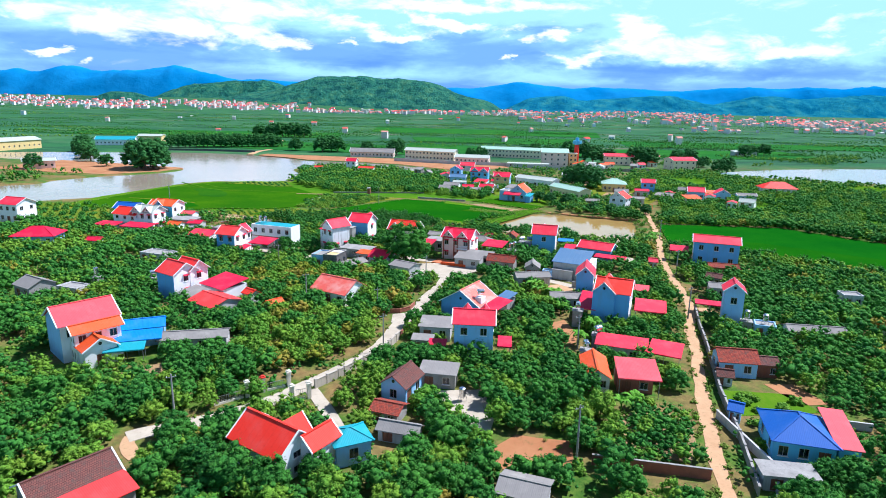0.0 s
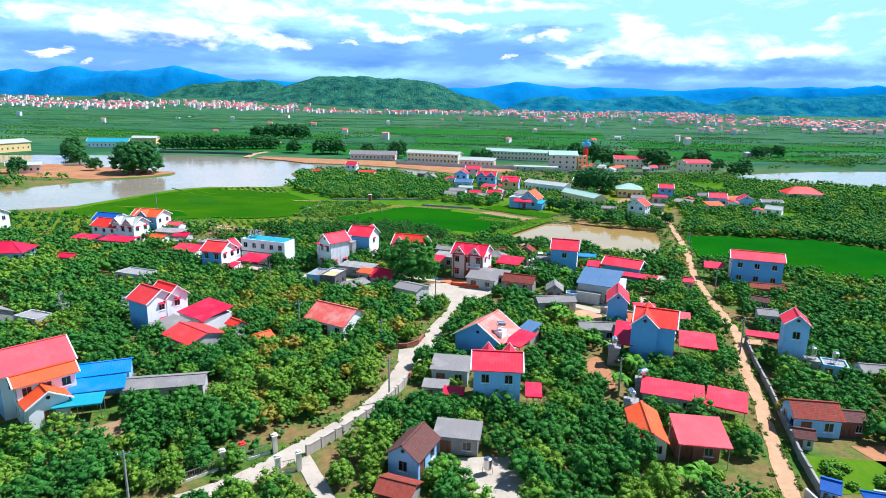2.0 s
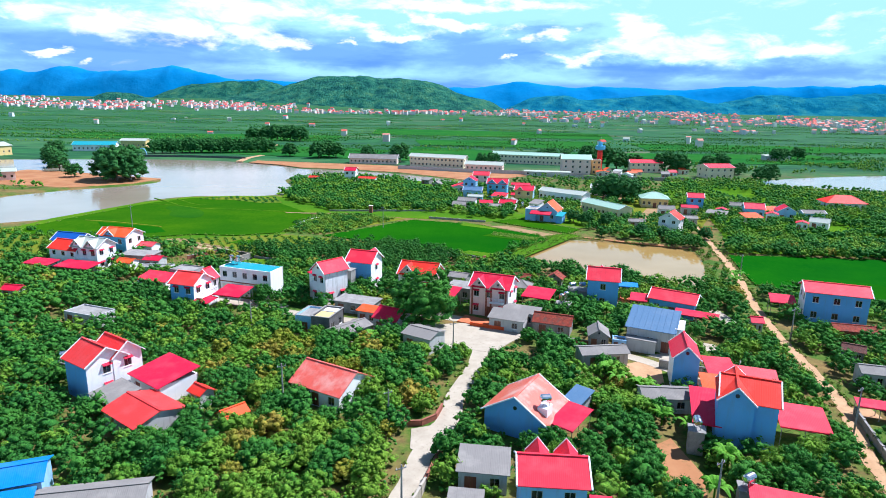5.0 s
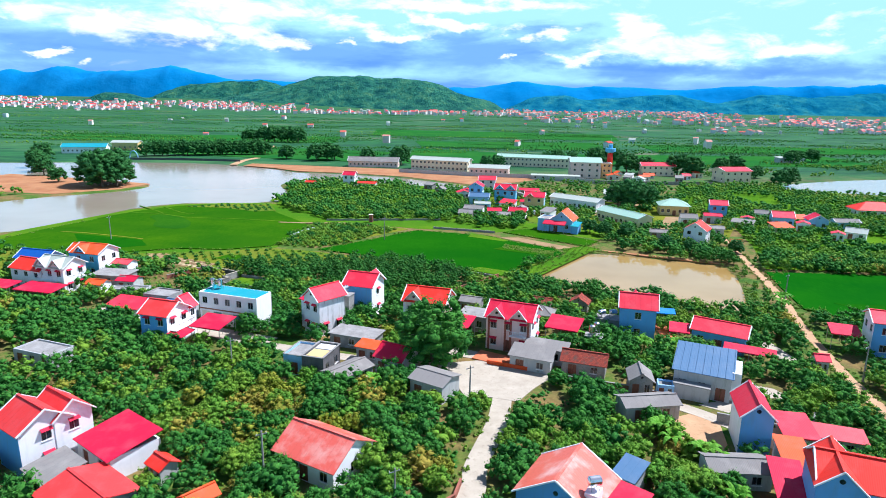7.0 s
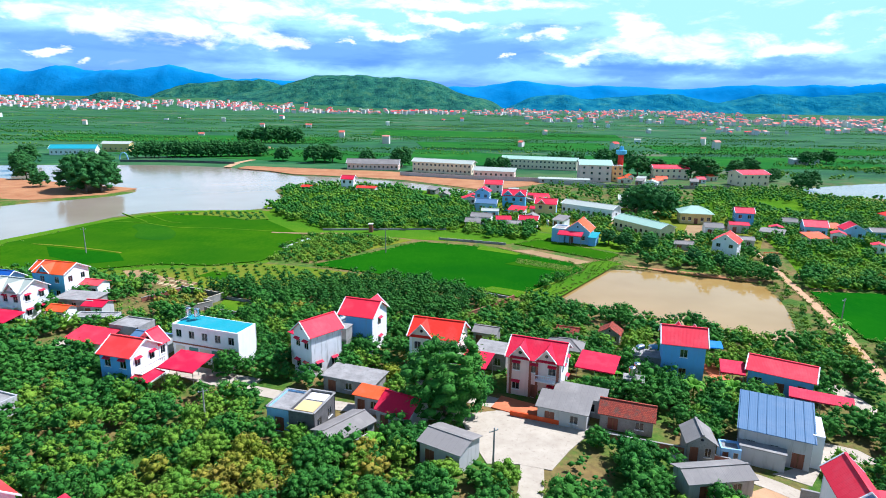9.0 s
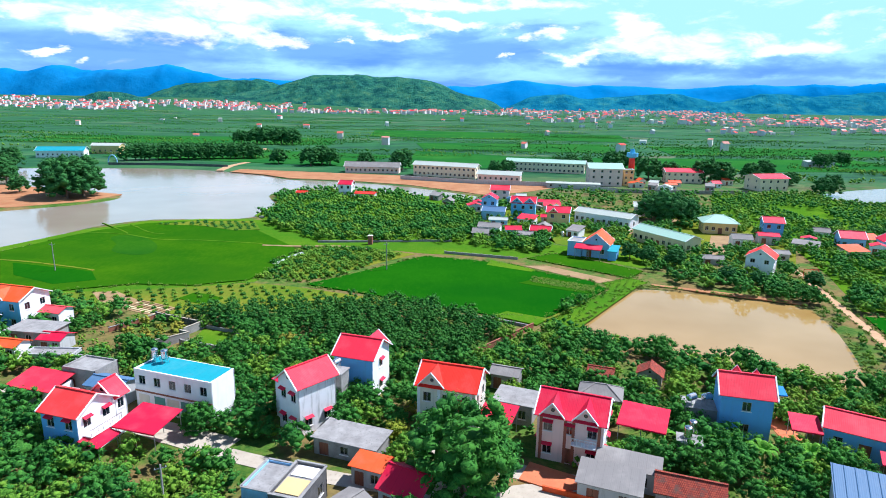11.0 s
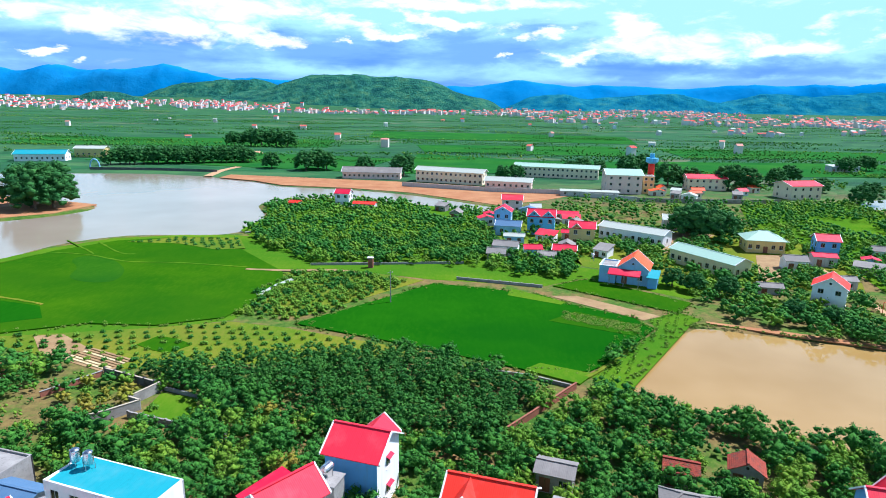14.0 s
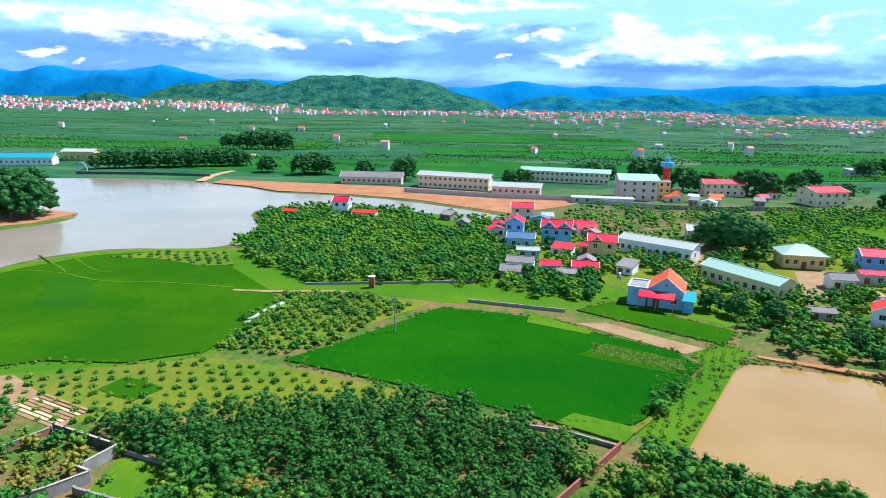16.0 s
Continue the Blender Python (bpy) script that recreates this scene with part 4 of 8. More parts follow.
def block(house, ox, oy, w, d, h, roof="u", rise=1.6, over=0.4, mats=None, top=PINK_RED, openings=None, gab=(), trim=TRIM, awn=None,
          floors=2, door=None, z=0.0):
    """One volume of a house. openings: face -> (columns, floors that have them, door column or None). mats: paint of f, r, b, l walls."""
    mats = mats or {}
    base_mat = mats.get("*", WHITE)
    openings = openings or {}
    place = Matrix.Translation((ox, oy, z))
    fh = h / floors
    faces = {"f": (w, (-w / 2, -d / 2), 0), "r": (d, (w / 2, -d / 2), 90), "b": (w, (w / 2, d / 2), 180), "l": (d, (-w / 2, d / 2), 270)}
    for key, (length, (px, py), turn) in faces.items():
        m = place @ pose(px, py, 0, 0, 0, turn)
        cols, levels, door_col = openings.get(key, (0, (), None))
        levels = [lev for lev in levels if lev < floors]
        holes, kinds = [], []
        if cols:
            pitch = length / cols
            for lev in levels:
                for k in range(cols):
                    cx = pitch * (k + 0.5)
                    is_door = lev == 0 and door_col is not None and k == door_col
                    ww = min(1.5, pitch * 0.62) if is_door else min(1.25, pitch * 0.5)
                    hh = min(2.3, fh * 0.75) if is_door else min(1.45, fh * 0.46)
                    z0 = 0.03 if is_door else lev * fh + fh * 0.30
                    holes.append((cx - ww / 2, cx + ww / 2, z0, z0 + hh))
                    kinds.append(is_door)
        peak = rise if (roof in ("u",) and key in "rl") or (roof == "v" and key in "fb") else 0.0
        trimmed = 0.0 if key in "fb" else 0.222
        s = Shape()
        s.m = m
        if trimmed and not peak:
            s.m = m @ Matrix.Translation((trimmed, 0, 0))
            wall(s, length - 2 * trimmed, h, [(a - trimmed, b - trimmed, c, e) for a, b, c, e in holes])
        else:
            wall(s, length, h, holes, gable=peak)
        part("wall", s, mats.get(key, base_mat), house)
        for (a, b, c, e), is_door in zip(holes, kinds):
            if is_door:
                ob = part("door", door_mesh(b - a, e - c, door or WOOD), None, house)
                ob.matrix_basis = m @ Matrix.Translation((a, 0, c))
                continue
            fr, pane, sill = window_mesh(b - a, e - c, 2 if b - a > 0.7 else 1)
            ob = part("window", fr, None, house)
            ob.matrix_basis = m @ Matrix.Translation((a, 0, c))
            part("pane", pane, None, ob)
            part("sill", sill, None, ob)
            if awn:
                aw = part("awning", awning_mesh(b - a, awn), None, ob, "small painted metal awning")
                aw.matrix_basis = Matrix.Translation((0, 0, e - c + 0.02))
    s = Shape()
    s.m = place
    o = over

    def board(name, a, b, mat, *size):
        piece = Shape()
        piece.m = place
        strip(piece, a, b, *size)
        if mat:
            part(name, piece, mat, house)
    if roof == "u":
        k = rise / (d / 2)
        ze, zr = h - o * k + 0.10, h + rise + 0.10
        slope(s, (-w / 2 - o, -d / 2 - o, ze), (w / 2 + o, -d / 2 - o, ze), (w / 2 + o, 0, zr), (-w / 2 - o, 0, zr))
        slope(s, (w / 2 + o, d / 2 + o, ze), (-w / 2 - o, d / 2 + o, ze), (-w / 2 - o, 0, zr), (w / 2 + o, 0, zr))
        board("ridge_cap", (-w / 2 - o, 0, zr), (w / 2 + o, 0, zr), top, 0.34, 0.08)
        for sx in (-1, 1):
            x = sx * (w / 2 + o + 0.06)
            board("bargeboard", (x, -d / 2 - o, ze - 0.12), (x, 0, zr - 0.12), trim)
            board("bargeboard", (x, d / 2 + o, ze - 0.12), (x, 0, zr - 0.12), trim)
        for face_key, xc, wg, gr in gab:
            sg = -1 if face_key == "f" else 1
            y0, y1 = sg * (d / 2 + o + 0.1), sg * (d / 2 - min(gr / k, d / 2))
            zt = h + gr + 0.12
            for sx in (-1, 1):
                P = [(xc, y0, zt), (xc, y1, zt), (xc + sx * wg / 2, sg * d / 2, h + 0.12), (xc + sx * (wg / 2 + 0.15), y0, h + 0.02)]
                s.plate(P, 0.09, [(p[1], abs(p[0] - xc)) for p in P])
                board("bargeboard", (xc + sx * (wg / 2 + 0.15), y0 + sg * 0.06, h - 0.08), (xc, y0 + sg * 0.06, zt - 0.10), trim)
            g = Shape()
            g.m = place
            y = sg * (d / 2 + 0.012)
            g.face([(xc - sg * -wg / 2, y, h - 0.02), (xc + sg * -wg / 2, y, h - 0.02), (xc, y, h + gr)][::1])
            part("gable", g, mats.get(face_key, base_mat), house)
            vent = Shape()
            vent.m = place @ Matrix.Translation((xc, y, h + gr * 0.42))
            vent.rod((0, 0, 0), (0, sg * 0.05, 0), min(0.28, gr * 0.2), n=12)
            part("gable_vent", vent, GLASS, house, "round dark gable vent")
    elif roof == "v":
        k = rise / (w / 2)
        ze, zr = h - o * k + 0.10, h + rise + 0.10
        slope(s, (w / 2 + o, -d / 2 - o, ze), (w / 2 + o, d / 2 + o, ze), (0, d / 2 + o, zr), (0, -d / 2 - o, zr))
        slope(s, (-w / 2 - o, d / 2 + o, ze), (-w / 2 - o, -d / 2 - o, ze), (0, -d / 2 - o, zr), (0, d / 2 + o, zr))
        board("ridge_cap", (0, -d / 2 - o, zr), (0, d / 2 + o, zr), top, 0.34, 0.08)
        for sy in (-1, 1):
            y = sy * (d / 2 + o + 0.06)
            board("bargeboard", (-w / 2 - o, y, ze - 0.12), (0, y, zr - 0.12), trim)
            board("bargeboard", (w / 2 + o, y, ze - 0.12), (0, y, zr - 0.12), trim)
        vent = Shape()
        vent.m = place @ Matrix.Translation((0, -d / 2, h + rise * 0.4))
        vent.rod((0, -0.03, 0), (0, 0.03, 0), min(0.3, rise * 0.18), n=12)
        part("gable_vent", vent, GLASS, house, "round dark gable vent")
    elif roof == "hip":
        r = min(w, d) / 2 * 0.98
        k = rise / r
        ze, zr = h - o * k + 0.12, h + rise + 0.12
        cx0, cx1, cy0, cy1 = (-w / 2 + r, w / 2 - r, 0, 0) if w >= d else (0, 0, -d / 2 + r, d / 2 - r)
        a, b, cc, dd = (-w / 2 - o, -d / 2 - o, ze), (w / 2 + o, -d / 2 - o, ze), (w / 2 + o, d / 2 + o, ze), (-w / 2 - o, d / 2 + o, ze)
        if w >= d:
            e, f = (cx0, 0, zr), (cx1, 0, zr)
            slope(s, a, b, f, e), slope(s, cc, dd, e, f), slope(s, b, cc, f, f), slope(s, dd, a, e, e)
            pairs = ((a, e), (dd, e), (b, f), (cc, f), (e, f))
        else:
            e, f = (0, cy0, zr), (0, cy1, zr)
            slope(s, b, cc, f, e), slope(s, dd, a, e, f), slope(s, a, b, e, e), slope(s, cc, dd, f, f)
            pairs = ((a, e), (b, e), (dd, f), (cc, f), (e, f))
        for p, q in pairs:
            board("ridge_cap", p, q, top, 0.26, 0.06)
    elif roof == "mono":
        k = rise / d
        ze, zr = h - o * k + 0.10, h + rise + o * k + 0.10
        slope(s, (-w / 2 - o, -d / 2 - o, ze), (w / 2 + o, -d / 2 - o, ze), (w / 2 + o, d / 2 + o, zr), (-w / 2 - o, d / 2 + o, zr))
    else:               # flat roof behind a parapet
        slope(s, (-w / 2 + 0.223, -d / 2 + 0.223, h - 0.30), (w / 2 - 0.223, -d / 2 + 0.223, h - 0.30), (w / 2 - 0.223, d / 2 - 0.223, h - 0.30 + rise), (-w / 2 + 0.223, d / 2 - 0.223, h - 0.30 + rise))
        for a, b in (((-w / 2, -d / 2 - 0.02), (w / 2, -d / 2 - 0.02)), ((w / 2 + 0.02, -d / 2), (w / 2 + 0.02, d / 2)), ((w / 2, d / 2 + 0.02), (-w / 2, d / 2 + 0.02)), ((-w / 2 - 0.02, d / 2), (-w / 2 - 0.02, -d / 2))):
            board("coping", (*a, h + 0.003), (*b, h + 0.003), trim, 0.3, 0.1)
    part("roof", s, top, house)


def house(label, x, y, rot, category="house", group="village houses", name="house"):
    return thing(name, label, category, x * S, y * S, 0, rot, group)


def foot(x, y, w, d, rot):
    FOOT.append((x * S, y * S, w / 2, d / 2, math.radians(rot)))


def simple(label, x, y, rot, w, d, h, name="house", category="house", group="village houses", **kw):
    """A house of one volume, centred on plan point x, y; sizes in metres."""
    ob = house(label, x, y, rot, category, group, name)
    block(ob, 0, 0, w, d, h, **kw)
    foot(x, y, w, d, rot)
    return ob


def shed(label, x, y, rot, w, d, h, top=FIBRE, wallmat=BARE, rise=0.7, roof="u", name="shed", **kw):
    """A low outbuilding with a doorway."""
    kw.setdefault("openings", {"f": (max(2, int(w / 3)), (0,), 0)})
    return simple(label, x, y, rot, w, d, h, name, "shed", "outbuildings", mats={"*": wallmat}, top=top, rise=rise, roof=roof, floors=1, over=0.35, trim=None, **kw)


def canopy(label, x, y, rot, w, d, h, top=CRIMSON, rise=0.7, name="canopy"):
    """A sheet roof on posts, open below, with a kerbed floor."""
    ob = house(label, x, y, rot, "canopy", "sheet-roofed canopies", name)
    s = Shape()
    slope(s, (-w / 2, -d / 2, h), (w / 2, -d / 2, h), (w / 2, d / 2, h + rise), (-w / 2, d / 2, h + rise), 0.09)
    part("roof", s, top, ob)
    for px in (-w / 2 + 0.3, 0, w / 2 - 0.3):
        for py, hh in ((-d / 2 + 0.3, h + rise * 0.3 / d - 0.09), (d / 2 - 0.3, h + rise * (1 - 0.3 / d) - 0.09)):
            part("post", Shape().rod((px, py, 0), (px, py, hh), 0.06), RAIL, ob)
    fr = Shape()
    strip(fr, (-w / 2, -d / 2 - 0.06, h - 0.22), (w / 2, -d / 2 - 0.06, h - 0.22), 0.08, 0.2)
    part("fascia", fr, top, ob)
    foot(x, y, w, d, rot)
    return ob


def balcony(ob, x0, x1, y, z, depth=1.1, mat=TRIM):
    """A slab with a railing, along the front wall at y."""
    part("balcony_slab", Shape().box(x0, x1, y - depth, y - 0.003, z - 0.14, z), mat, ob)
    part("handrail", Shape().box(x0, x1, y - depth, y - depth + 0.08, z + 0.92, z + 1.0), mat, ob)
    n = max(3, int((x1 - x0) / 0.35))
    for k in range(n + 1):
        x = x0 + 0.04 + (x1 - x0 - 0.08) * k / n
        part("baluster", Shape().rod((x, y - depth + 0.04, z), (x, y - depth + 0.04, z + 0.92), 0.035, n=5), mat, ob)


def pilasters(ob, xs, y, h, mat):
    for x in xs:
        part("pilaster", Shape().box(x - 0.2, x + 0.2, y - 0.12, y - 0.003, 0, h), mat, ob)


def two(w, f=(2, (0, 1), None), r=(2, (0, 1), None), l=(2, (0, 1), None), b=(2, (0, 1), 0)):
    return {"f": f, "r": r, "l": l, "b": b}


# the two-storey row along the lane
teal_house = simple("long white two-storey house with a flat teal sheet roof", -48.8, 174.8, -19, 14.4, 5.4, 7.0, roof="flat", rise=0.35, top=TEAL, trim=None,
            openings=two(0, f=(5, (1,), None), r=(0, (), None), l=(1, (1,), None)), mats={"*": WHITE}, door=GREEN_DOOR)
part("floor_band", Shape().box(-7.25, 7.25, -2.78, -2.703, 3.3, 3.55), BRICKISH, teal_house)
for k, (a, b, mat) in enumerate(((-6.6, -4.6, CREAM), (-3.6, -1.6, GREEN_DOOR), (-1.2, 1.0, CREAM), (1.4, 3.4, GREEN_DOOR), (4.4, 6.4, CREAM))):
    part("roller_door", Shape().box(a, b, -2.76, -2.703, 0.05, 2.9), mat, teal_house, "green roller door" if mat is GREEN_DOOR else "cream door panel")
ob = house("narrow white two-storey house with stained side wall and red roof", -30.6, 171.4, -42)
block(ob, 0, 0, 4.9, 6.8, 7.9, roof="v", rise=2.0, mats={"*": WHITE, "r": STAINED}, top=PINK_RED, openings=two(0, f=(2, (0, 1), None), r=(2, (0,), None), l=(0, (), None)), awn=CRIMSON)
block(ob, -4.0, 0.6, 3.0, 5.2, 6.2, roof="mono", rise=0.7, mats={"*": WHITE}, top=CRIMSON, openings={"f": (1, (1,), None)})
foot(-31.0, 171.2, 7, 7, -42)
simple("tall blue-washed house with white front and crimson roof", -24.4, 181.6, -18, 6.8, 6.8, 7.5, rise=2.1, top=PINK_RED, mats={"*": WHITE, "f": BLUE, "l": BLUE, "b": BLUE},
       openings=two(0, f=(0, (), None), r=(1, (0, 1), None), l=(0, (), None)), awn=CRIMSON, gab=(("b", 1.2, 4.4, 2.05),))
ob = simple("cream two-storey house with gabled bays and scarlet roof", -10.8, 172.0, -17, 8.8, 6.6, 7.4, rise=2.2, top=SCARLET, mats={"*": CREAM},
       openings=two(0, f=(3, (0, 1), 1), r=(2, (0, 1), None)), awn=None, gab=(("f", -2.2, 3.8, 2.1),))
balcony(ob, -1.0, 3.6, -3.3, 3.5)
pilasters(ob, (-4.2, -1.1, 3.7), -3.3, 7.3, TRIM)
part("door", door_mesh(1.5, 2.3, CRIMSON), None, ob, "dark red balcony door").matrix_basis = Matrix.Translation((1.6, -3.48, 3.52))
ob = simple("pink-trimmed villa with twin front gables and crimson roof", 4.7, 165.5, -21, 8.9, 7.4, 6.8, rise=2.1, top=CRIMSON, mats={"*": PINK, "r": WHITE},
       openings=two(0, f=(3, (0, 1), 1), r=(2, (0, 1), None)), awn=CRIMSON, gab=(("f", -2.4, 3.2, 1.9), ("f", 2.0, 3.2, 1.9)))
balcony(ob, 0.4, 3.6, -3.7, 3.6)
pilasters(ob, (-3.9, -0.6, 0.5, 3.9), -3.7, 6.7, BRICKISH)
simple("blue-walled two-storey house with crimson roof by the pond", 29, 171.2, -15, 7.0, 5.8, 7.0, rise=2.2, top=PINK_RED, mats={"*": WHITE, "f": BLUE, "l": BLUE},
       openings=two(0, f=(1, (0, 1), None), r=(1, (0, 1), None), l=(0, (), None)), gab=(("b", -0.6, 2.6, 1.9), ("b", 2.2, 2.0, 1.6)))
simple("long low house with a crimson sheet roof", 43, 166.4, -32, 9.8, 6.2, 3.8, rise=1.5, top=PINK_RED, mats={"*": BLUE}, floors=1, openings=two(0, f=(3, (0,), 1), r=(1, (0,), None)))
hall = simple("grey-walled hall with a steel-blue sheet roof", 32.6, 148.8, -26, 8.8, 7.6, 4.4, rise=1.9, roof="mono", top=STEEL_BLUE, mats={"*": BARE, "r": WHITE}, floors=1, openings=two(0, f=(3, (0,), 2), r=(2, (0,), None)))
for k in range(9):
    part("seam", Shape().rod((-4.6 + 1.15 * k, -4.2, 4.43), (-4.6 + 1.15 * k, 4.2, 6.53), 0.055, n=4), STEEL_BLUE, hall)
part("porch_wall", Shape().box(-4.2, 1.4, -5.6, -5.4, 0, 2.5), BARE, hall, "grey rendered porch wall")
part("porch_roof", Shape().box(-4.3, 1.5, -5.7, -3.803, 2.503, 2.66), CEMENT, hall)
part("side_wing", Shape().box(4.403, 5.8, -2.6, 3.4, 0, 4.9), WHITE, hall, "narrow white side wing")
simple("slender grey-blue house with a crimson gable roof", 32.2, 132.9, -15, 4.0, 7.0, 6.1, rise=1.9, roof="v", top=PINK_RED, mats={"*": WHITE, "f": BLUE},
       openings=two(0, f=(0, (), None), r=(2, (0, 1), None), l=(0, (), None)))
ob = house("blue two-storey house with scarlet cross-gabled roof", 33.9, 116.6, -22)
block(ob, 0.3, 0, 7.2, 7.0, 7.3, rise=2.2, top=SCARLET, mats={"*": WHITE, "f": BLUE, "l": BLUE}, openings={"r": (2, (0, 1), None), "l": (1, (1,), None)}, over=0.3)
block(ob, -1.4, -0.45, 4.6, 7.4, 7.35, roof="v", rise=2.1, top=SCARLET, mats={"*": BLUE}, over=0.3)
foot(33.9, 116.6, 8, 8, -22)
last_house = simple("blue-walled house with a wide pale-sheened red gable roof", 5.6, 118.9, -31, 9.6, 8.2, 3.4, roof="v", rise=3.0, top=SHEEN_RED, mats={"*": WHITE, "f": BLUE}, floors=1, openings=two(0, f=(0, (), None), r=(2, (0,), None)))
part("dormer_block", Shape().box(2.9, 4.4, -2.9, -0.9, 3.3, 5.1), WHITE, last_house, "white block carrying a water tank")
simple("pale blue two-storey house with a crimson roof", 5.6, 99.4, -4, 7.2, 6.0, 6.6, rise=1.7, top=PINK_RED, mats={"*": PALE_BLUE, "r": WHITE},
       openings=two(0, f=(2, (1,), None), r=(1, (0, 1), None), l=(0, (), None)), gab=(("b", -1.4, 2.6, 1.7), ("b", 2.0, 2.6, 1.7)))
simple("stained pale blue tower house with a red gable roof", 57.0, 114.8, -20, 3.9, 4.4, 8.4, roof="v", rise=1.6, top=PINK_RED, mats={"*": PALE_BLUE, "r": WHITE}, openings=two(0, f=(1, (1,), None), r=(1, (0, 1), None), l=(0, (), None)))
# front and left walls are white ones whose shade is painted blue
ob = house("white house with shade-blue side wall and red cross-gabled roof", -56.9, 126.6, -33)
block(ob, 0, 0, 6.4, 6.4, 6.4, rise=2.1, top=CORAL, mats={"*": WHITE, "f": BLUE, "l": BLUE}, openings={"r": (1, (0, 1), None)}, awn=CRIMSON)
block(ob, 0.4, 3.4, 5.8, 4.8, 6.5, roof="u", rise=2.0, top=CORAL, mats={"*": WHITE, "l": BLUE}, openings={"r": (1, (1,), None)}, awn=CRIMSON)
foot(-56.0, 128.0, 9, 11, -33)
ob = house("white house with blue front wall, crimson roofs and side balcony", -58.4, 165.4, -17)
block(ob, 0, 0, 6.2, 6.4, 6.4, rise=1.9, top=CORAL, mats={"*": WHITE, "f": BLUE, "l": BLUE}, openings={"f": (2, (1,), None), "r": (2, (0, 1), None)}, awn=CRIMSON)
block(ob, 1.0, 4.3, 4.0, 2.2, 6.3, roof="v", rise=1.9, top=PINK_RED, mats={"*": WHITE, "l": BLUE}, openings={"r": (1, (1,), None)})
part("balcony_slab", Shape().box(3.103, 4.6, -2.6, 2.8, 3.2, 3.36), TRIM, ob)
part("handrail", Shape().box(4.48, 4.58, -2.6, 2.8, 4.26, 4.34), RAIL, ob)
for k in range(14):
    part("baluster", Shape().rod((4.53, -2.5 + k * 0.4, 3.36), (4.53, -2.5 + k * 0.4, 4.26), 0.03, n=5), RAIL, ob)
s_ = Shape()
slope(s_, (3.12, -3.6, 3.0), (6.6, -3.6, 2.6), (6.6, 0.4, 2.9), (3.12, 0.4, 3.3))
part("awning", s_, CRIMSON, ob, "low crimson sheet awning")
for y in (-3.4, 0.2):
    part("post", Shape().rod((6.4, y, 0), (6.4, y, 2.55), 0.06), RAIL, ob)
foot(-58.0, 167.0, 7, 10, -17)
simple("low white house with a wide sheeny red roof", -22.2, 126.6, -30, 9.8, 8.2, 3.0, rise=2.3, top=PALED_RED, mats={"*": WHITE}, floors=1, trim=None, openings=two(0, f=(3, (0,), 1), r=(1, (0,), None)))
simple("large blue two-storey house with a crimson roof beside the paddy", 74.7, 163.8, -20, 12.4, 6.6, 7.0, rise=1.5, top=PINK_RED, mats={"*": WHITE, "f": BLUE}, openings=two(0, f=(3, (0, 1), None), r=(2, (0, 1), None)))

# the big pink-roofed house with its orange wing
ob = house("white two-storey house with large pink-red roof and orange porch", -60, 96.6, 47)
# left wall: its bluish shade is put into the paint
block(ob, 0, 0, 9.6, 8.0, 7.0, rise=2.4, top=ROSE, mats={"*": WHITE, "l": PALE_BLUE}, openings=two(0, f=(3, (1,), None), l=(0, (), None)))
block(ob, 0.4, -5.2, 7.6, 2.6, 6.0, rise=0.9, top=ORANGE, mats={"*": WHITE}, openings=two(0, f=(3, (0, 1), None)), over=0.5)
block(ob, -0.4, -8.0, 5.2, 3.4, 3.6, rise=1.6, roof="v", top=ORANGE, mats={"*": WHITE}, floors=1, openings={"f": (1, (0,), 0)}, over=0.5)
foot(-60, 96.6, 10, 9, 47), foot(-56.5, 91.5, 9, 9, 47)
shed("azure blue gabled sheet roof over a yard", -52.6, 100.6, 22, 8.6, 5.2, 3.7, top=AZURE, rise=0.9, wallmat=PALE_BLUE)
canopy("lower azure blue sheet roof over a yard", -50.6, 96.0, 20, 8.0, 3.6, 3.1, AZURE, 0.7)
canopy("teal sheet porch roof by a yard", -51.0, 92.2, 18, 6.6, 3.0, 2.7, TEAL, 0.4)
shed("long grey open shed with cement sheet roof", -42.6, 99.2, 12, 12.0, 4.4, 2.4)

# foreground houses
ob = house("white house with scarlet roofs and white gable edges", -19.4, 64.4, -34)
block(ob, 0, 0, 8.8, 6.2, 4.0, rise=2.4, top=SCARLET, mats={"*": WHITE}, openings=two(0, f=(3, (0,), None), r=(1, (0, 1), None)), gab=(("b", 1.5, 4.2, 2.3),))
block(ob, 5.0, 2.8, 3.0, 4.4, 4.2, rise=1.3, roof="v", top=SCARLET, mats={"*": WHITE}, openings={"f": (1, (0,), None)})
foot(-18.6, 64.8, 10, 7, -30), foot(-13, 64, 4, 5, -30)
simple("low annex with a teal sheet roof", -10.8, 66.2, 25, 4.6, 4.2, 3.3, roof="hip", rise=0.9, top=TEAL, mats={"*": PALE_BLUE}, floors=1, openings=two(0, f=(1, (0,), None), r=(1, (0,), None)))
ob = house("low house with brown tile roof and red lean-to", -38.8, 56.8, 51)
block(ob, 0, 0, 8.8, 6.0, 3.0, rise=1.7, top=BROWN_TILES, mats={"*": CEMENT}, floors=1, openings={"f": (3, (0,), 1)})
block(ob, 0.4, -4.7, 8.2, 3.2, 2.3, roof="mono", rise=0.7, top=CORAL, mats={"*": CEMENT}, floors=1)
foot(-37.6, 55.6, 10, 11, 51)
ob = house("blue-walled bungalow with blue hip roof and rose sheet side roof", 45.6, 69.6, -15)
block(ob, -0.8, 0, 7.4, 8.2, 3.4, roof="hip", rise=2.0, top=BLUE_SHEET, mats={"*": SKY_BLUE}, floors=1, openings={"f": (3, (0,), 2), "l": (2, (0,), None)}, over=0.5)
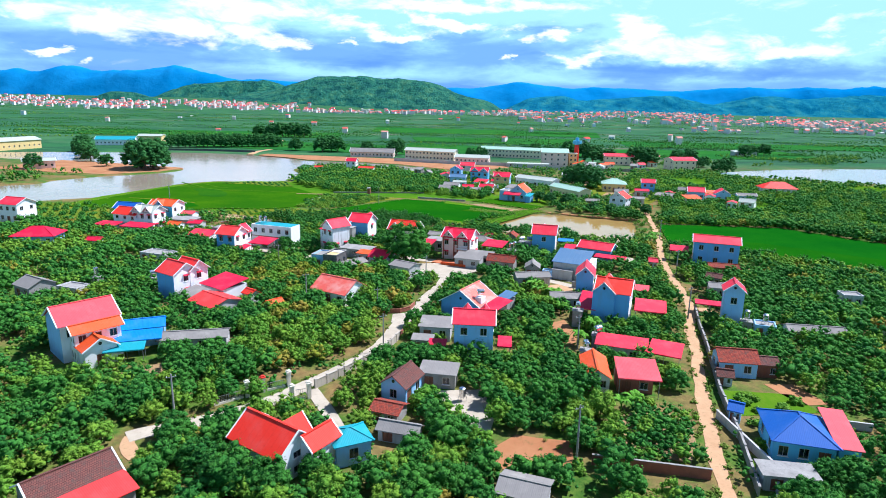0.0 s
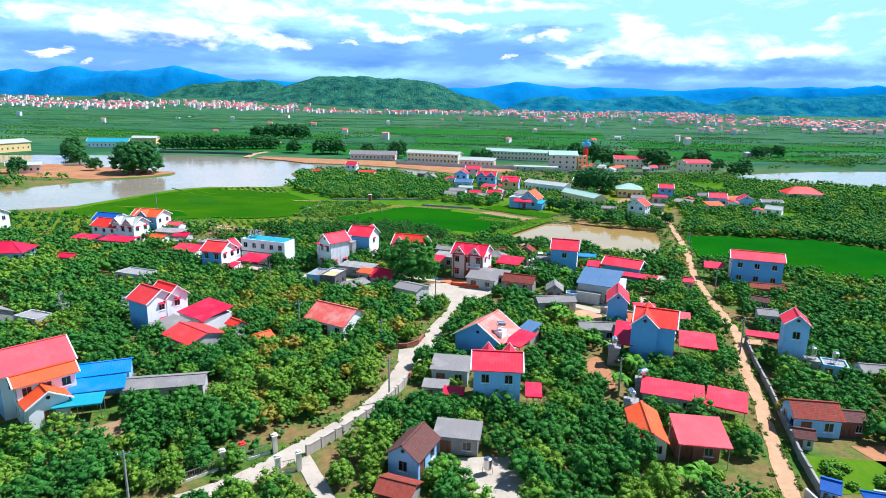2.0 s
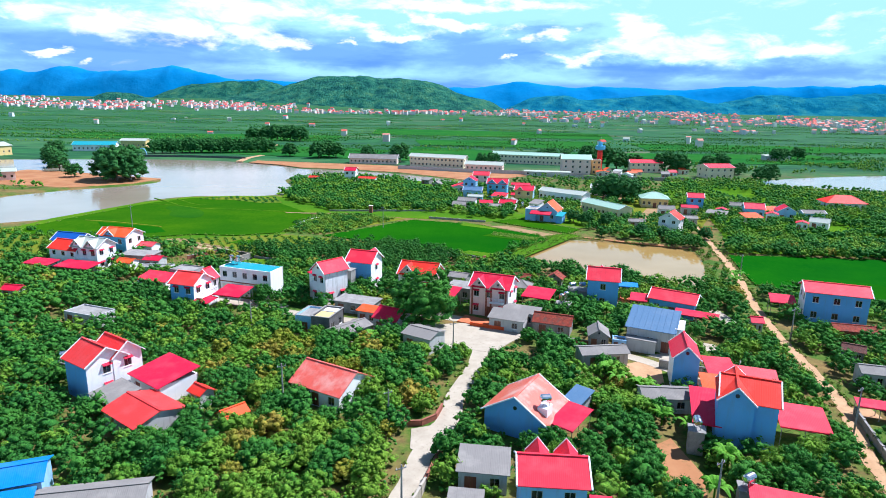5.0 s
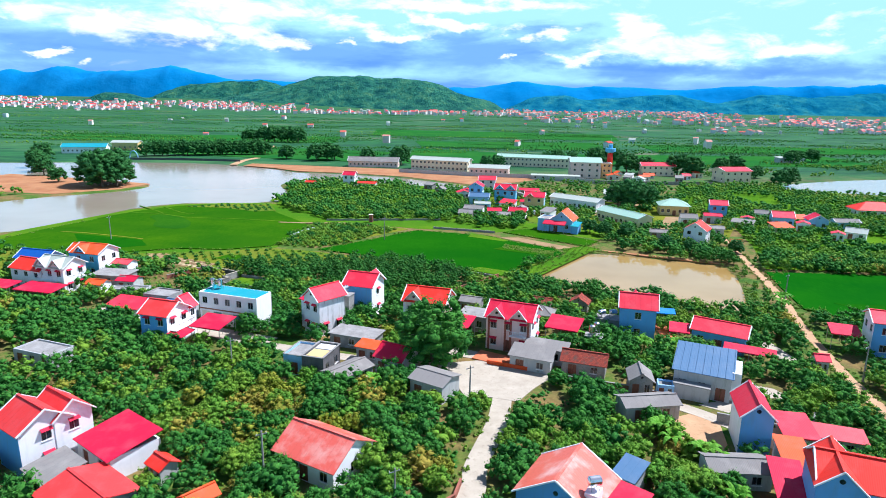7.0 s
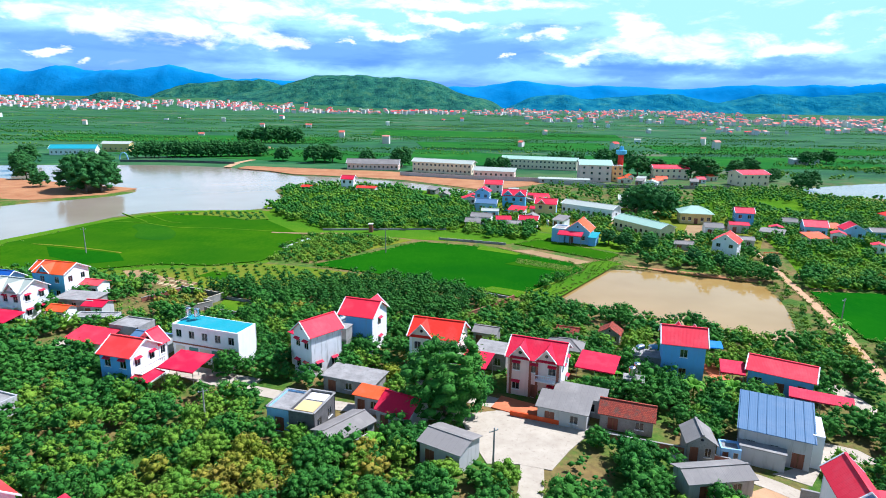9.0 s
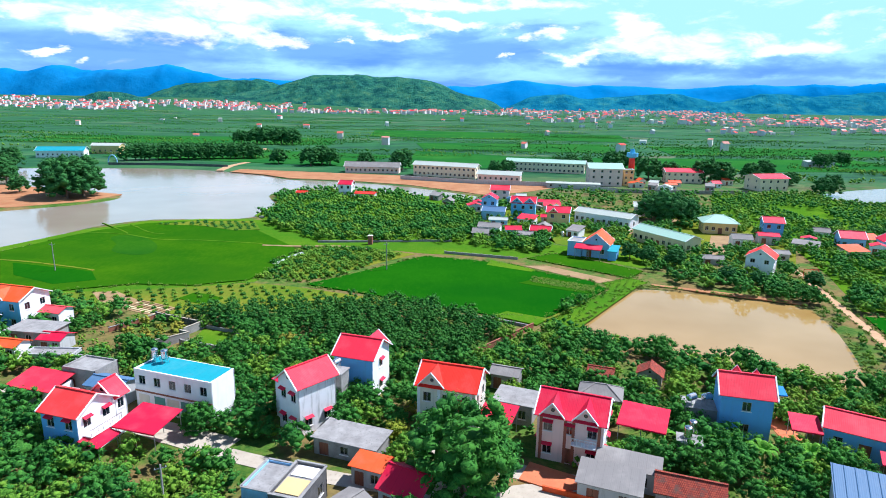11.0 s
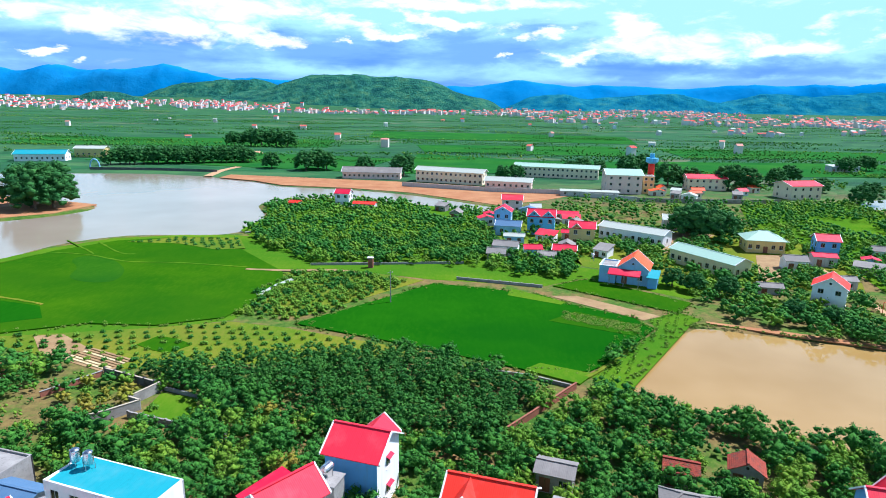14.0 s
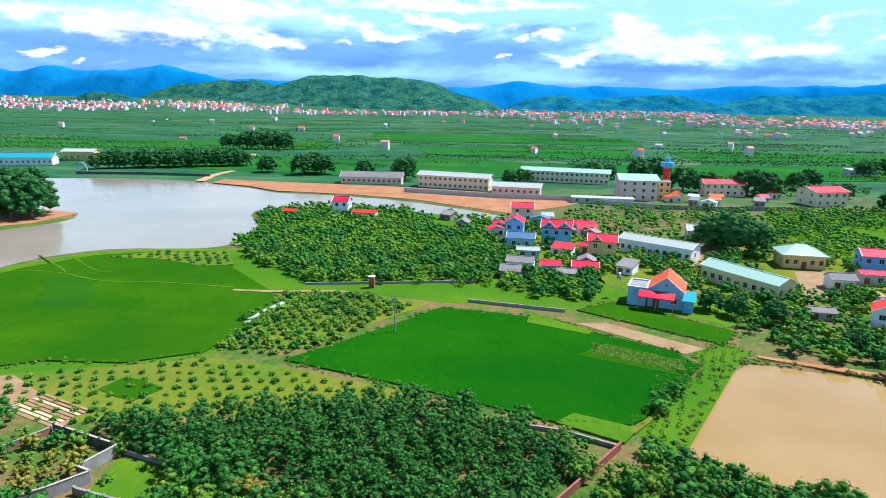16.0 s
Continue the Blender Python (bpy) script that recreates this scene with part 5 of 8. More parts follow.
block(ob, 4.5, 0.4, 2.6, 8.6, 3.2, roof="mono", rise=1.2, top=ROSE, mats={"*": SKY_BLUE}, floors=1, openings={"f": (1, (0,), None)}, over=0.3)
foot(45.6, 69.6, 13, 9, -13)
shed("low flat cement shed before the bungalow", 39.6, 62.0, -8, 6.2, 2.8, 2.2, top=CEMENT, roof="mono", rise=0.1, wallmat=BARE)
simple("old house with weathered brown tile roof", -5.6, 82.2, -24, 4.2, 5.8, 3.2, roof="v", rise=1.5, top=BROWN_TILES, mats={"*": PALE_BLUE}, floors=1, trim=None, openings=two(0, f=(1, (0,), None), r=(2, (0,), 0), l=(0, (), None)))
shed("grey cement-sheet outhouse with a dark doorway", -0.2, 86.6, -9, 5.8, 3.8, 2.6, top=FIBRE, roof="mono", rise=0.3, wallmat=CEMENT)
shed("tiny hut with clay tile roof", -6.9, 76.0, -20, 4.2, 3.6, 1.7, top=TILES, wallmat=CEMENT)
shed("grey cement-sheet roof of a low barn", 9.2, 57.6, -20, 5.4, 4.4, 2.6)
shed("low grey roof beside the farmyard", -5.0, 70.4, -16, 5.6, 2.6, 1.9)
simple("small house with mottled red tile roof and blue wall", 47.7, 92.8, -8, 6.2, 4.8, 3.0, rise=1.4, top=TILES, mats={"*": PALE_BLUE}, floors=1, trim=None, openings=two(0, f=(2, (0,), 0), r=(1, (0,), None)))
shed("dark wooden shed with brown tile roof", 52.4, 92.4, -8, 3.4, 3.6, 2.5, top=BROWN_TILES, wallmat=WOOD)
shed("small grey tiled hut by the track", 44.2, 88.4, -15, 2.2, 2.2, 1.9, top=BROWN_TILES)
shed("orange-roofed kitchen house among fruit trees", 24.0, 88.6, -8, 4.0, 8.6, 2.7, top=ORANGE, roof="v", rise=1.2, wallmat=CREAM)
canopy("rose-red sheet roof over a brick store", 29.6, 85.7, -8, 6.8, 6.6, 3.4, ROSE, 0.9)
shed("low stone store under a rose roof", 29.4, 86.4, -8, 5.6, 4.2, 2.6, top=CEMENT, roof="flat", rise=0.05, wallmat=BRICKISH)
shed("long barn with a crimson sheet roof", 30.9, 98.4, -20, 8.8, 4.2, 2.6, top=PINK_RED, roof="mono", rise=0.6)
canopy("crimson sheet roof over a dark open barn", 37.6, 95.9, -26, 5.8, 5.6, 2.6, PINK_RED, 0.7)
canopy("crimson sheet roof beside the blue house", 41.6, 116.4, -18, 6.6, 6.4, 3.2, PINK_RED, 0.8)
canopy("crimson sheet roof over a side yard", 29.9, 119.2, -18, 3.9, 10.4, 3.2, CRIMSON, 0.9)
shed("flat orange-red roof over a courtyard", 34.4, 126.6, -15, 3.2, 6.4, 2.8, top=ORANGE, roof="mono", rise=0.5)
canopy("pink-red sheet roof beside the slender house", 37.6, 132.2, -10, 4.8, 6.2, 3.2, PINK_RED, 0.8)
shed("long shed with rose and grey sheets", 42.6, 131.8, -19, 7.2, 3.0, 2.4, top=ROSE, roof="mono", rise=0.4)
shed("flat cement kitchen block", -0.9, 106.0, -7, 6.0, 5.2, 2.9, top=FIBRE, roof="mono", rise=0.3)
shed("low grey coop roof beside the kitchen block", -3.2, 100.0, -7, 3.6, 2.2, 2.2, top=FIBRE, roof="mono", rise=0.2)
canopy("small crimson porch roof", -0.6, 97.6, -6, 3.4, 2.4, 2.4, CRIMSON, 0.3)
canopy("small crimson lean-to among fruit trees", 10.8, 97.8, -6, 2.6, 4.0, 2.6, CRIMSON, 0.5)
canopy("crimson annex roof beside the pale-sheened roof", 11.0, 115.6, -40, 4.0, 6.0, 3.2, CRIMSON, 0.9)
shed("steel-blue lean-to roof among fruit trees", 13.5, 122.6, -42, 2.6, 3.6, 2.6, top=STEEL_BLUE, roof="mono", rise=0.8)
shed("crimson-roofed low house in the orchard", -47.2, 127.0, -36, 8.4, 6.8, 3.2, top=CRIMSON, rise=1.1, roof="mono", wallmat=WHITE)
shed("low pink-red sheet roof over a shed", -45.6, 117.4, -36, 8.6, 7.6, 2.6, top=CORAL, rise=1.1)
shed("small scarlet roof between trees", -40.3, 123.4, -36, 2.8, 2.4, 2.4, top=SCARLET)
shed("low orange sheet roof between trees", -34.0, 117.9, 47, 3.4, 2.4, 2.0, top=ORANGE)
shed("grey sloping sheet roof beside the white house", -51.6, 121.4, -36, 5.4, 4.6, 2.7, top=FIBRE, roof="mono", rise=0.6, wallmat=CEMENT)
ob = house("sooty flat-roofed building with parapets and yellow tarpaulin", -29.6, 153.4, -16, "shed", "outbuildings", "shed")
block(ob, -1.9, 0.4, 4.0, 6.0, 3.7, roof="flat", rise=0.03, top=CEMENT, mats={"*": PALE_BLUE}, floors=1, openings={"f": (1, (0,), 0)}, trim=CEMENT)
block(ob, 2.15, 0, 4.0, 6.8, 4.2, roof="flat", rise=0.03, top=CEMENT, mats={"*": DARK_CEMENT}, floors=1, openings={"f": (1, (0,), None), "r": (2, (0,), None)}, trim=CEMENT)
part("tarpaulin", Shape().box(0.6, 3.6, -2.6, 0.4, 3.95, 4.02), YELLOW, ob, "yellow ochre tarpaulin")
part("roof_slab", Shape().box(0.7, 3.6, 0.8, 2.9, 3.95, 4.05), WHITE, ob, "whitewashed roof slab")
foot(-29.6, 153.4, 7.8, 6.8, -16)
shed("low grey cement-sheet roof", -23.0, 150.0, 50, 7.4, 4.6, 2.2)
shed("crimson-roofed small house beside a tall tree", -15.6, 154.0, -30, 5.6, 5.6, 3.2, top=CRIMSON, rise=1.6)
shed("orange sheet roof of a small shop", -20.4, 158.0, -22, 4.4, 2.6, 2.8, top=ORANGE, roof="mono", rise=0.4)
shed("flat grey concrete store", -23.6, 164.6, -20, 9.4, 4.8, 2.6, top=CEMENT, roof="mono", rise=0.1, wallmat=CEMENT)
shed("grey gabled barn at the forecourt", -9.2, 145.6, -32, 6.2, 5.4, 3.2, wallmat=BARE)
shed("long grey cement-sheet house front", 6.9, 155.6, -22, 7.4, 3.8, 2.7, top=FIBRE, roof="mono", rise=0.8)
shed("grey cement-sheet roof behind", 9.8, 158.6, -22, 7.6, 3.0, 3.0, top=FIBRE, roof="mono", rise=0.5)
shed("old low house with mottled red tiles", 15.4, 154.4, -20, 7.6, 4.2, 2.6, top=TILES, wallmat=CEMENT, rise=1.3)
shed("grey gabled store among fruit trees", 22.4, 147.6, -10, 3.6, 4.4, 3.0, roof="v", rise=1.2, wallmat=CEMENT)
shed("blue-fronted cistern block among fruit trees", 26.0, 146.6, -14, 2.6, 2.4, 2.2, top=CEMENT, roof="flat", rise=0.02, wallmat=PALE_BLUE)
shed("long grey shed with pale sheets", 21.2, 140.2, 8, 8.6, 4.0, 2.6)
shed("grey lean-to beside the slender house", 26.6, 124.7, -3, 7.6, 4.2, 2.6, top=FIBRE)
canopy("crimson side roof of the villa", 14.6, 168.2, -25, 6.8, 5.8, 3.4, CRIMSON, 0.9)
canopy("crimson porch beside the cream house", -4.8, 168.4, -22, 5.2, 5.2, 3.5, CRIMSON, 0.8)
shed("grey flat roof behind the cream house", -1.6, 174.0, -22, 6.0, 4.6, 3.4, top=CEMENT, roof="mono", rise=0.2, wallmat=CEMENT)
canopy("crimson annex roof by the blue house", 36.0, 168.0, -20, 4.0, 4.4, 3.0, CRIMSON, 0.6)
canopy("blue sheet canopy on the pond bank", 36.6, 178.6, -12, 5.2, 2.6, 2.6, AZURE, 0.4)
sheet("path", plan((33.6, 166.5), (36.4, 166.0), (37.2, 177.5), (34.4, 178)), 0.07, TERRACOTTA, "terracotta paved path to the pond", "path", thick=0.07)
canopy("crimson canopy along the low house", 44.6, 158.6, -28, 9.0, 3.0, 2.7, CRIMSON, 0.4)
canopy("crimson sheet roof beside the white house", -50.0, 166.0, -17, 7.0, 5.8, 3.5, CRIMSON, 0.8)
shed("long crimson-roofed store behind the lane", -71.6, 178.0, -16, 8.2, 4.6, 2.6, top=PINK_RED, roof="mono", rise=0.9, wallmat=WHITE)
shed("weathered flat concrete house", -66.0, 181.4, -16, 6.6, 5.0, 4.4, top=CEMENT, roof="flat", rise=0.05, wallmat=CEMENT)
shed("steel-blue gabled shed among fruit trees", -60.6, 177.0, -16, 6.2, 4.0, 3.4, top=STEEL_BLUE)
shed("flat grey shed among trees", -74.2, 155.2, -20, 9.0, 5.0, 2.8, top=CEMENT, roof="flat", rise=0.05)
shed("grey gabled house with cement roof", -86.5, 124.5, -30, 6.4, 6.0, 3.2, wallmat=CEMENT, rise=1.4)
shed("grey flat shed beside it", -79.0, 125.5, -20, 6.0, 4.0, 2.6, top=CEMENT, roof="flat", rise=0.05)
shed("small shed with crimson roof beside the track", 55.0, 155.6, -10, 2.0, 2.4, 2.8, top=CRIMSON)
canopy("crimson lean-to of the paddy house", 66.0, 167.0, -20, 5.4, 4.6, 3.4, CRIMSON, 0.8)
shed("old brick-red tiled outbuilding", 72.6, 153.4, -14, 8.0, 3.6, 2.2, top=TILES, wallmat=BRICKISH)
shed("dark tiled hut beside the track", 65.8, 143.0, -30, 3.4, 3.0, 2.4, top=BROWN_TILES, wallmat=CEMENT)
shed("grey gabled hut among fruit trees", 62.0, 133.0, -15, 3.6, 3.8, 3.0, wallmat=BARE)
canopy("low crimson roof beside the tower house", 56.0, 122.2, -20, 6.4, 2.6, 2.3, CRIMSON, 0.3)
shed("low cement block house", 61.0, 109.4, -22, 4.0, 3.6, 2.8, top=CEMENT, roof="flat", rise=0.05, wallmat=PALE_BLUE)
shed("long low cement-roofed barn", 70.0, 108.5, -8, 11.0, 3.6, 2.0, top=FIBRE)
shed("small grey hut in the orchard", 89.0, 128.0, -8, 4.4, 3.6, 3.4, top=CEMENT, roof="flat", rise=0.05, wallmat=BARE)
shed("tiny crimson roof in the orchard", 84.5, 108.0, -8, 3.0, 3.0, 2.4, top=CRIMSON)
shed("blue tin cistern roof", 40.7, 77.0, -30, 1.6, 2.4, 2.2, top=BLUE_SHEET, wallmat=PALE_BLUE)
shed("brown tiled hut in the grove", 13.2, 185.0, -20, 4.0, 3.2, 2.4, top=TILES, wallmat=CEMENT)
shed("grey hut with dark doorway in the grove", -2.0, 183.8, -20, 4.6, 3.6, 2.8, top=FIBRE, wallmat=CEMENT)
shed("brown tiled cottage near the pond", 21.2, 185.2, -24, 4.0, 3.2, 2.4, top=TILES, wallmat=CEMENT, roof="v", rise=1.2)
shed("grey hipped shed behind the villa", 11.2, 177.2, -18, 6.4, 4.6, 2.8, top=FIBRE, wallmat=CEMENT, roof="hip", rise=1.2)

# the western group by the lane's end
simple("blue-roofed house behind the white ones", -105.0, 202.6, -14, 9.6, 5.6, 6.2, rise=1.7, top=BLUE_SHEET, mats={"*": PALE_BLUE}, openings=two(0))
simple("white house with a long orange-red roof", -101.6, 196.4, -20, 10.4, 6.4, 5.4, rise=1.9, top=SCARLET, mats={"*": WHITE, "l": SKY_BLUE}, openings=two(0, f=(3, (0, 1), 1)))
ob = simple("white villa with a pale roof, twin gables and dark red awnings", -95.0, 194.6, -16, 8.4, 6.8, 6.6, rise=2.0, top=PALE_SHEET, mats={"*": WHITE}, openings=two(0, f=(3, (0, 1), 1)), awn=CRIMSON, gab=(("f", -2.4, 3.4, 1.9), ("f", 2.2, 3.4, 1.9)))
balcony(ob, -2.8, 2.8, -3.4, 3.3)
ob = house("sky-blue two-storey house with an orange cross-gabled roof", -95.6, 208.2, -14)
block(ob, 1.2, 0, 8.4, 7.4, 6.6, rise=1.8, top=ORANGE, mats={"*": SKY_BLUE, "r": WHITE}, openings=two(0, f=(2, (0, 1), None)), gab=(("f", -1.2, 3.4, 1.7),))
block(ob, -4.6, 1.2, 3.6, 5.0, 6.3, rise=1.5, top=ORANGE, mats={"*": SKY_BLUE}, openings={"f": (1, (1,), None)})
foot(-95.4, 208.2, 13, 8, -14)
canopy("broad crimson sheet roof on white columns", -94.8, 186.6, -14, 11.0, 5.2, 3.0, CRIMSON, 0.6)
canopy("crimson sheet roof beside the lane", -105.6, 189.6, -14, 8.6, 4.6, 2.8, CRIMSON, 0.5)
shed("small orange roof beside the white villa", -85.8, 192.6, -12, 4.4, 3.6, 2.6, top=ORANGE, wallmat=WHITE)
shed("wide grey flat roof behind the villa", -85.6, 199.2, -8, 9.4, 5.2, 3.0, top=CEMENT, roof="mono", rise=0.2, wallmat=CEMENT)
shed("pink-roofed annex beside the sky-blue house", -87.4, 207.8, -12, 4.6, 4.0, 3.4, top=ROSE, wallmat=WHITE)
shed("low crimson-roofed store among fruit trees", -80.6, 196.4, -8, 4.6, 4.0, 2.4, top=CRIMSON)
shed("long grey flat shed", -77.6, 190.4, 0, 9.0, 3.4, 2.2, top=CEMENT, roof="flat", rise=0.05)
simple("white house with a pink-red roof near the lake", -144, 204, -15, 8.6, 8.0, 6.8, rise=1.9, top=PINK_RED, mats={"*": WHITE}, openings=two(0, f=(3, (0, 1), 1)))
simple("low pavilion with a broad crimson hip roof", -116.0, 171.5, 8, 11.4, 8.0, 3.6, roof="hip", rise=2.0, top=CRIMSON, mats={"*": PALE_BLUE}, floors=1, openings=two(0, f=(4, (0,), 1), r=(3, (0,), None)), over=0.8)
shed("small crimson roof among trees", -99.0, 170.0, -8, 4.4, 3.0, 2.2, top=CRIMSON)

# beyond the paddy: school yard and hamlet
simple("long pale yellow school block with a mint roof", 58.3, 283.4, -62, 23.0, 7.6, 4.4, rise=1.4, top=MINT, mats={"*": PALE_YELLOW}, floors=1, group="school buildings", name="school_block", category="school",
       openings=two(0, f=(9, (0,), 4), r=(2, (0,), None), l=(2, (0,), None)))
simple("long white school block with a pale roof", 48.0, 316.5, -42, 24.0, 8.0, 4.6, rise=1.3, top=PALE_SHEET, mats={"*": WHITE}, floors=1, group="school buildings", name="school_block", category="school", openings=two(0, f=(10, (0,), 4), r=(1, (0,), None)))
simple("low tan hall with a pale roof", 75.5, 338.0, -15, 22.0, 9.0, 4.0, rise=1.5, top=PALE_SHEET, mats={"*": PINK}, floors=1, group="school buildings", name="school_block", category="school", openings=two(0, f=(6, (0,), 2)))
simple("yellow pavilion with a mint hip roof", 85.0, 306.8, -12, 12.0, 9.4, 4.6, roof="hip", rise=2.2, top=MINT, mats={"*": YELLOW}, floors=1, group="school buildings", name="school_block", category="school", openings=two(0, f=(5, (0,), 2), l=(2, (0,), None)), over=0.8)
ob = house("blue house with an orange roof and crimson porch", 32.0, 271.0, -24)
block(ob, 2.0, 0.5, 8.2, 9.0, 4.6, rise=3.2, roof="v", top=ORANGE, mats={"*": WHITE, "f": PALE_BLUE}, floors=1, openings=two(0, f=(2, (0,), 0), l=(1, (0,), None)))
block(ob, -4.6, -1.0, 4.4, 7.4, 4.8, roof="flat", rise=0.05, top=CEMENT, mats={"*": PALE_BLUE}, floors=1)
block(ob, 7.4, -2.6, 2.4, 6.0, 3.0, roof="mono", rise=0.6, top=TEAL, mats={"*": BLUE}, floors=1)
foot(32.0, 271.0, 16, 10, -24)
canopy("crimson porch roof of the orange-roofed house", 29.6, 265.2, -24, 8.4, 3.0, 3.6, CRIMSON, 0.9)
simple("white house with a scarlet roof above the pond", 73.5, 253.8, -35, 7.4, 7.0, 5.2, rise=2.4, roof="v", top=SCARLET, mats={"*": WHITE}, openings=two(0, f=(2, (1,), None), r=(2, (0, 1), None)))
shed("grey low shed by the pond", 64.0, 262.0, -12, 6.0, 3.6, 2.0)
shed("grey shed with sheets near the track", 84.0, 266.5, -12, 7.4, 4.4, 2.8)
simple("blue house with red roof near the track", 99.0, 297.5, -15, 6.6, 6.4, 6.4, rise=1.6, top=CRIMSON, mats={"*": BLUE}, openings=two(0))
shed("crimson low house near the track", 93.5, 289.0, -15, 6.6, 5.0, 3.2, top=CRIMSON)
simple("blue house with crimson gable and grey annex", 117.0, 284.0, -15, 7.6, 6.6, 4.2, rise=1.9, top=CRIMSON, mats={"*": PALE_BLUE}, floors=1, openings=two(0, f=(3, (0,), 1)))
simple("low house with a crimson cross roof", 127.5, 280.0, -15, 7.0, 6.8, 4.0, roof="v", rise=2.0, top=CRIMSON, mats={"*": PALE_BLUE}, floors=1, openings=two(0, f=(2, (0,), 0)))
simple("broad low house with an orange hip roof", 168.0, 309.0, -8, 17.0, 10.0, 3.6, roof="hip", rise=2.8, top=SCARLET, mats={"*": WHITE}, floors=1, openings=two(0, f=(6, (0,), 2)), over=0.8)
simple("grey low house in the orchard", 140.0, 283.0, -5, 9.0, 5.0, 2.6, rise=1.0, top=FIBRE, mats={"*": PALE_BLUE}, floors=1, openings=two(0))
simple("white and blue house with a red gable", 6.5, 334.0, -12, 6.4, 7.0, 7.4, roof="v", rise=1.8, top=CRIMSON, mats={"*": PALE_BLUE}, openings=two(0))
simple("pale blue low house with sheet roofs", 7.5, 325.0, -12, 9.0, 6.0, 3.8, rise=1.4, top=STEEL_BLUE, mats={"*": PALE_BLUE}, floors=1, openings=two(0))
simple("bright blue villa with twin crimson gables", 19.0, 327.5, -12, 10.0, 7.4, 7.0, rise=2.2, top=CRIMSON, mats={"*": SKY_BLUE}, openings=two(0, f=(3, (0, 1), 1)), gab=(("f", -2.6, 4.6, 2.1), ("f", 2.6, 4.6, 2.1)))
shed("pale sheet-roofed outhouse among fruit trees", 8.0, 312.5, -8, 7.0, 3.6, 2.6, top=PALE_SHEET, wallmat=PALE_BLUE)
shed("crimson-roofed house side among fruit trees", 28.0, 319.0, -12, 7.4, 4.0, 2.6, top=CRIMSON)
simple("yellow and blue house with a crimson roof", 29.5, 311.5, -14, 8.6, 7.4, 6.4, rise=1.7, top=CRIMSON, mats={"*": YELLOW, "r": PALE_BLUE}, openings=two(0, f=(2, (0, 1), 0), r=(2, (0, 1), None)), gab=(("f", -1.8, 3.2, 1.5),))
simple("small white house with a crimson roof", 20.5, 293.5, -14, 7.0, 5.0, 3.0, rise=1.2, top=CRIMSON, mats={"*": WHITE}, floors=1, openings=two(0, f=(2, (0,), 0)))
shed("grey sheet roofs beside the small house", 14.8, 290.0, -14, 5.6, 5.0, 2.2)
simple("salmon house with a red roof", 14.0, 371.5, -8, 9.0, 7.0, 5.6, rise=1.7, top=PINK_RED, mats={"*": PINK}, openings=two(0))
shed("low crimson roof beyond the hamlet", 33.0, 355.0, -8, 10.0, 6.0, 2.6, top=CRIMSON)
simple("small white lakeside house with a red roof", -56.5, 376.0, -10, 6.6, 5.6, 6.4, rise=1.6, top=CRIMSON, mats={"*": WHITE}, openings=two(0))
shed("low scarlet roofs by the lakeside house", -47.0, 370.5, -10, 10.0, 5.0, 2.6, top=SCARLET)
shed("small shed on the lake's headland", -76.0, 372.0, -10, 5.0, 3.4, 2.4, top=SCARLET)

# the large school beyond
def long_school(label, x, y, rot, w, d, h, top, mat, cols, floors=2, rise=1.8):
    return simple(label, x, y, rot, w, d, h, "school_block", "school", "school buildings", rise=rise, top=top, mats={"*": mat}, floors=floors,
                  openings={"f": (cols, tuple(range(floors)), None), "r": (2, tuple(range(floors)), None), "l": (2, tuple(range(floors)), None)}, over=0.7)


long_school("long grey-roofed classroom block by the lake", -55.0, 472.0, -4, 36.0, 9.0, 4.4, FIBRE, SCHOOL_PINK, 12, 1, 2.6)
long_school("long two-storey school with a pale roof", -10.0, 458.0, -20, 42.0, 10.0, 7.2, PALE_SHEET, SCHOOL_CREAM, 14)
long_school("long two-storey school with a mint roof", 54.0, 490.0, -16, 54.0, 10.0, 7.0, MINT, SCHOOL_CREAM, 18)
long_school("low pink block with a pale roof", 20.0, 440.0, -14, 26.0, 10.0, 4.4, PALE_SHEET, SCHOOL_PINK, 8, 1)
long_school("pink three-storey block with a mint roof", 76.5, 432.0, -6, 19.0, 18.0, 10.4, MINT, SCHOOL_PINK, 4, 3, 2.4)
long_school("cream school with a red roof", 125.0, 446.0, -3, 22.0, 9.0, 7.0, PINK_RED, SCHOOL_CREAM, 6)
long_school("beige block with red and mint roofs", 160.0, 420.0, 10, 18.0, 14.0, 7.4, PINK_RED, SCHOOL_CREAM, 4)
long_school("low house with a rose roof behind dark trees", 152.0, 452.0, -20, 9.0, 10.0, 5.6, ROSE, SCHOOL_CREAM, 2, 1)
long_school("long teal-roofed hall by the lake", -286.0, 540.0, 12, 34.0, 12.0, 5.4, TEAL, WHITE, 10, 1, 2.6)
long_school("orange-walled hall with a pale roof", -270.0, 572.0, 6, 22.0, 12.0, 7.0, PALE_SHEET, YELLOW, 5, 1, 1.6)
long_school("long orange-walled building with a pale roof", -335.0, 470.0, 75, 56.0, 16.0, 7.4, PALE_SHEET, YELLOW, 12, 1, 2.4)
long_school("white lakeside house with a pale roof", -235.0, 356.0, 35, 17.0, 9.0, 5.0, PALE_SHEET, SCHOOL_PINK, 5, 1, 1.4)
shed("small pavilion with pale roof far off", 263.0, 546.0, 5, 22.0, 8.0, 4.4, top=PALE_SHEET, roof="mono", rise=0.8)

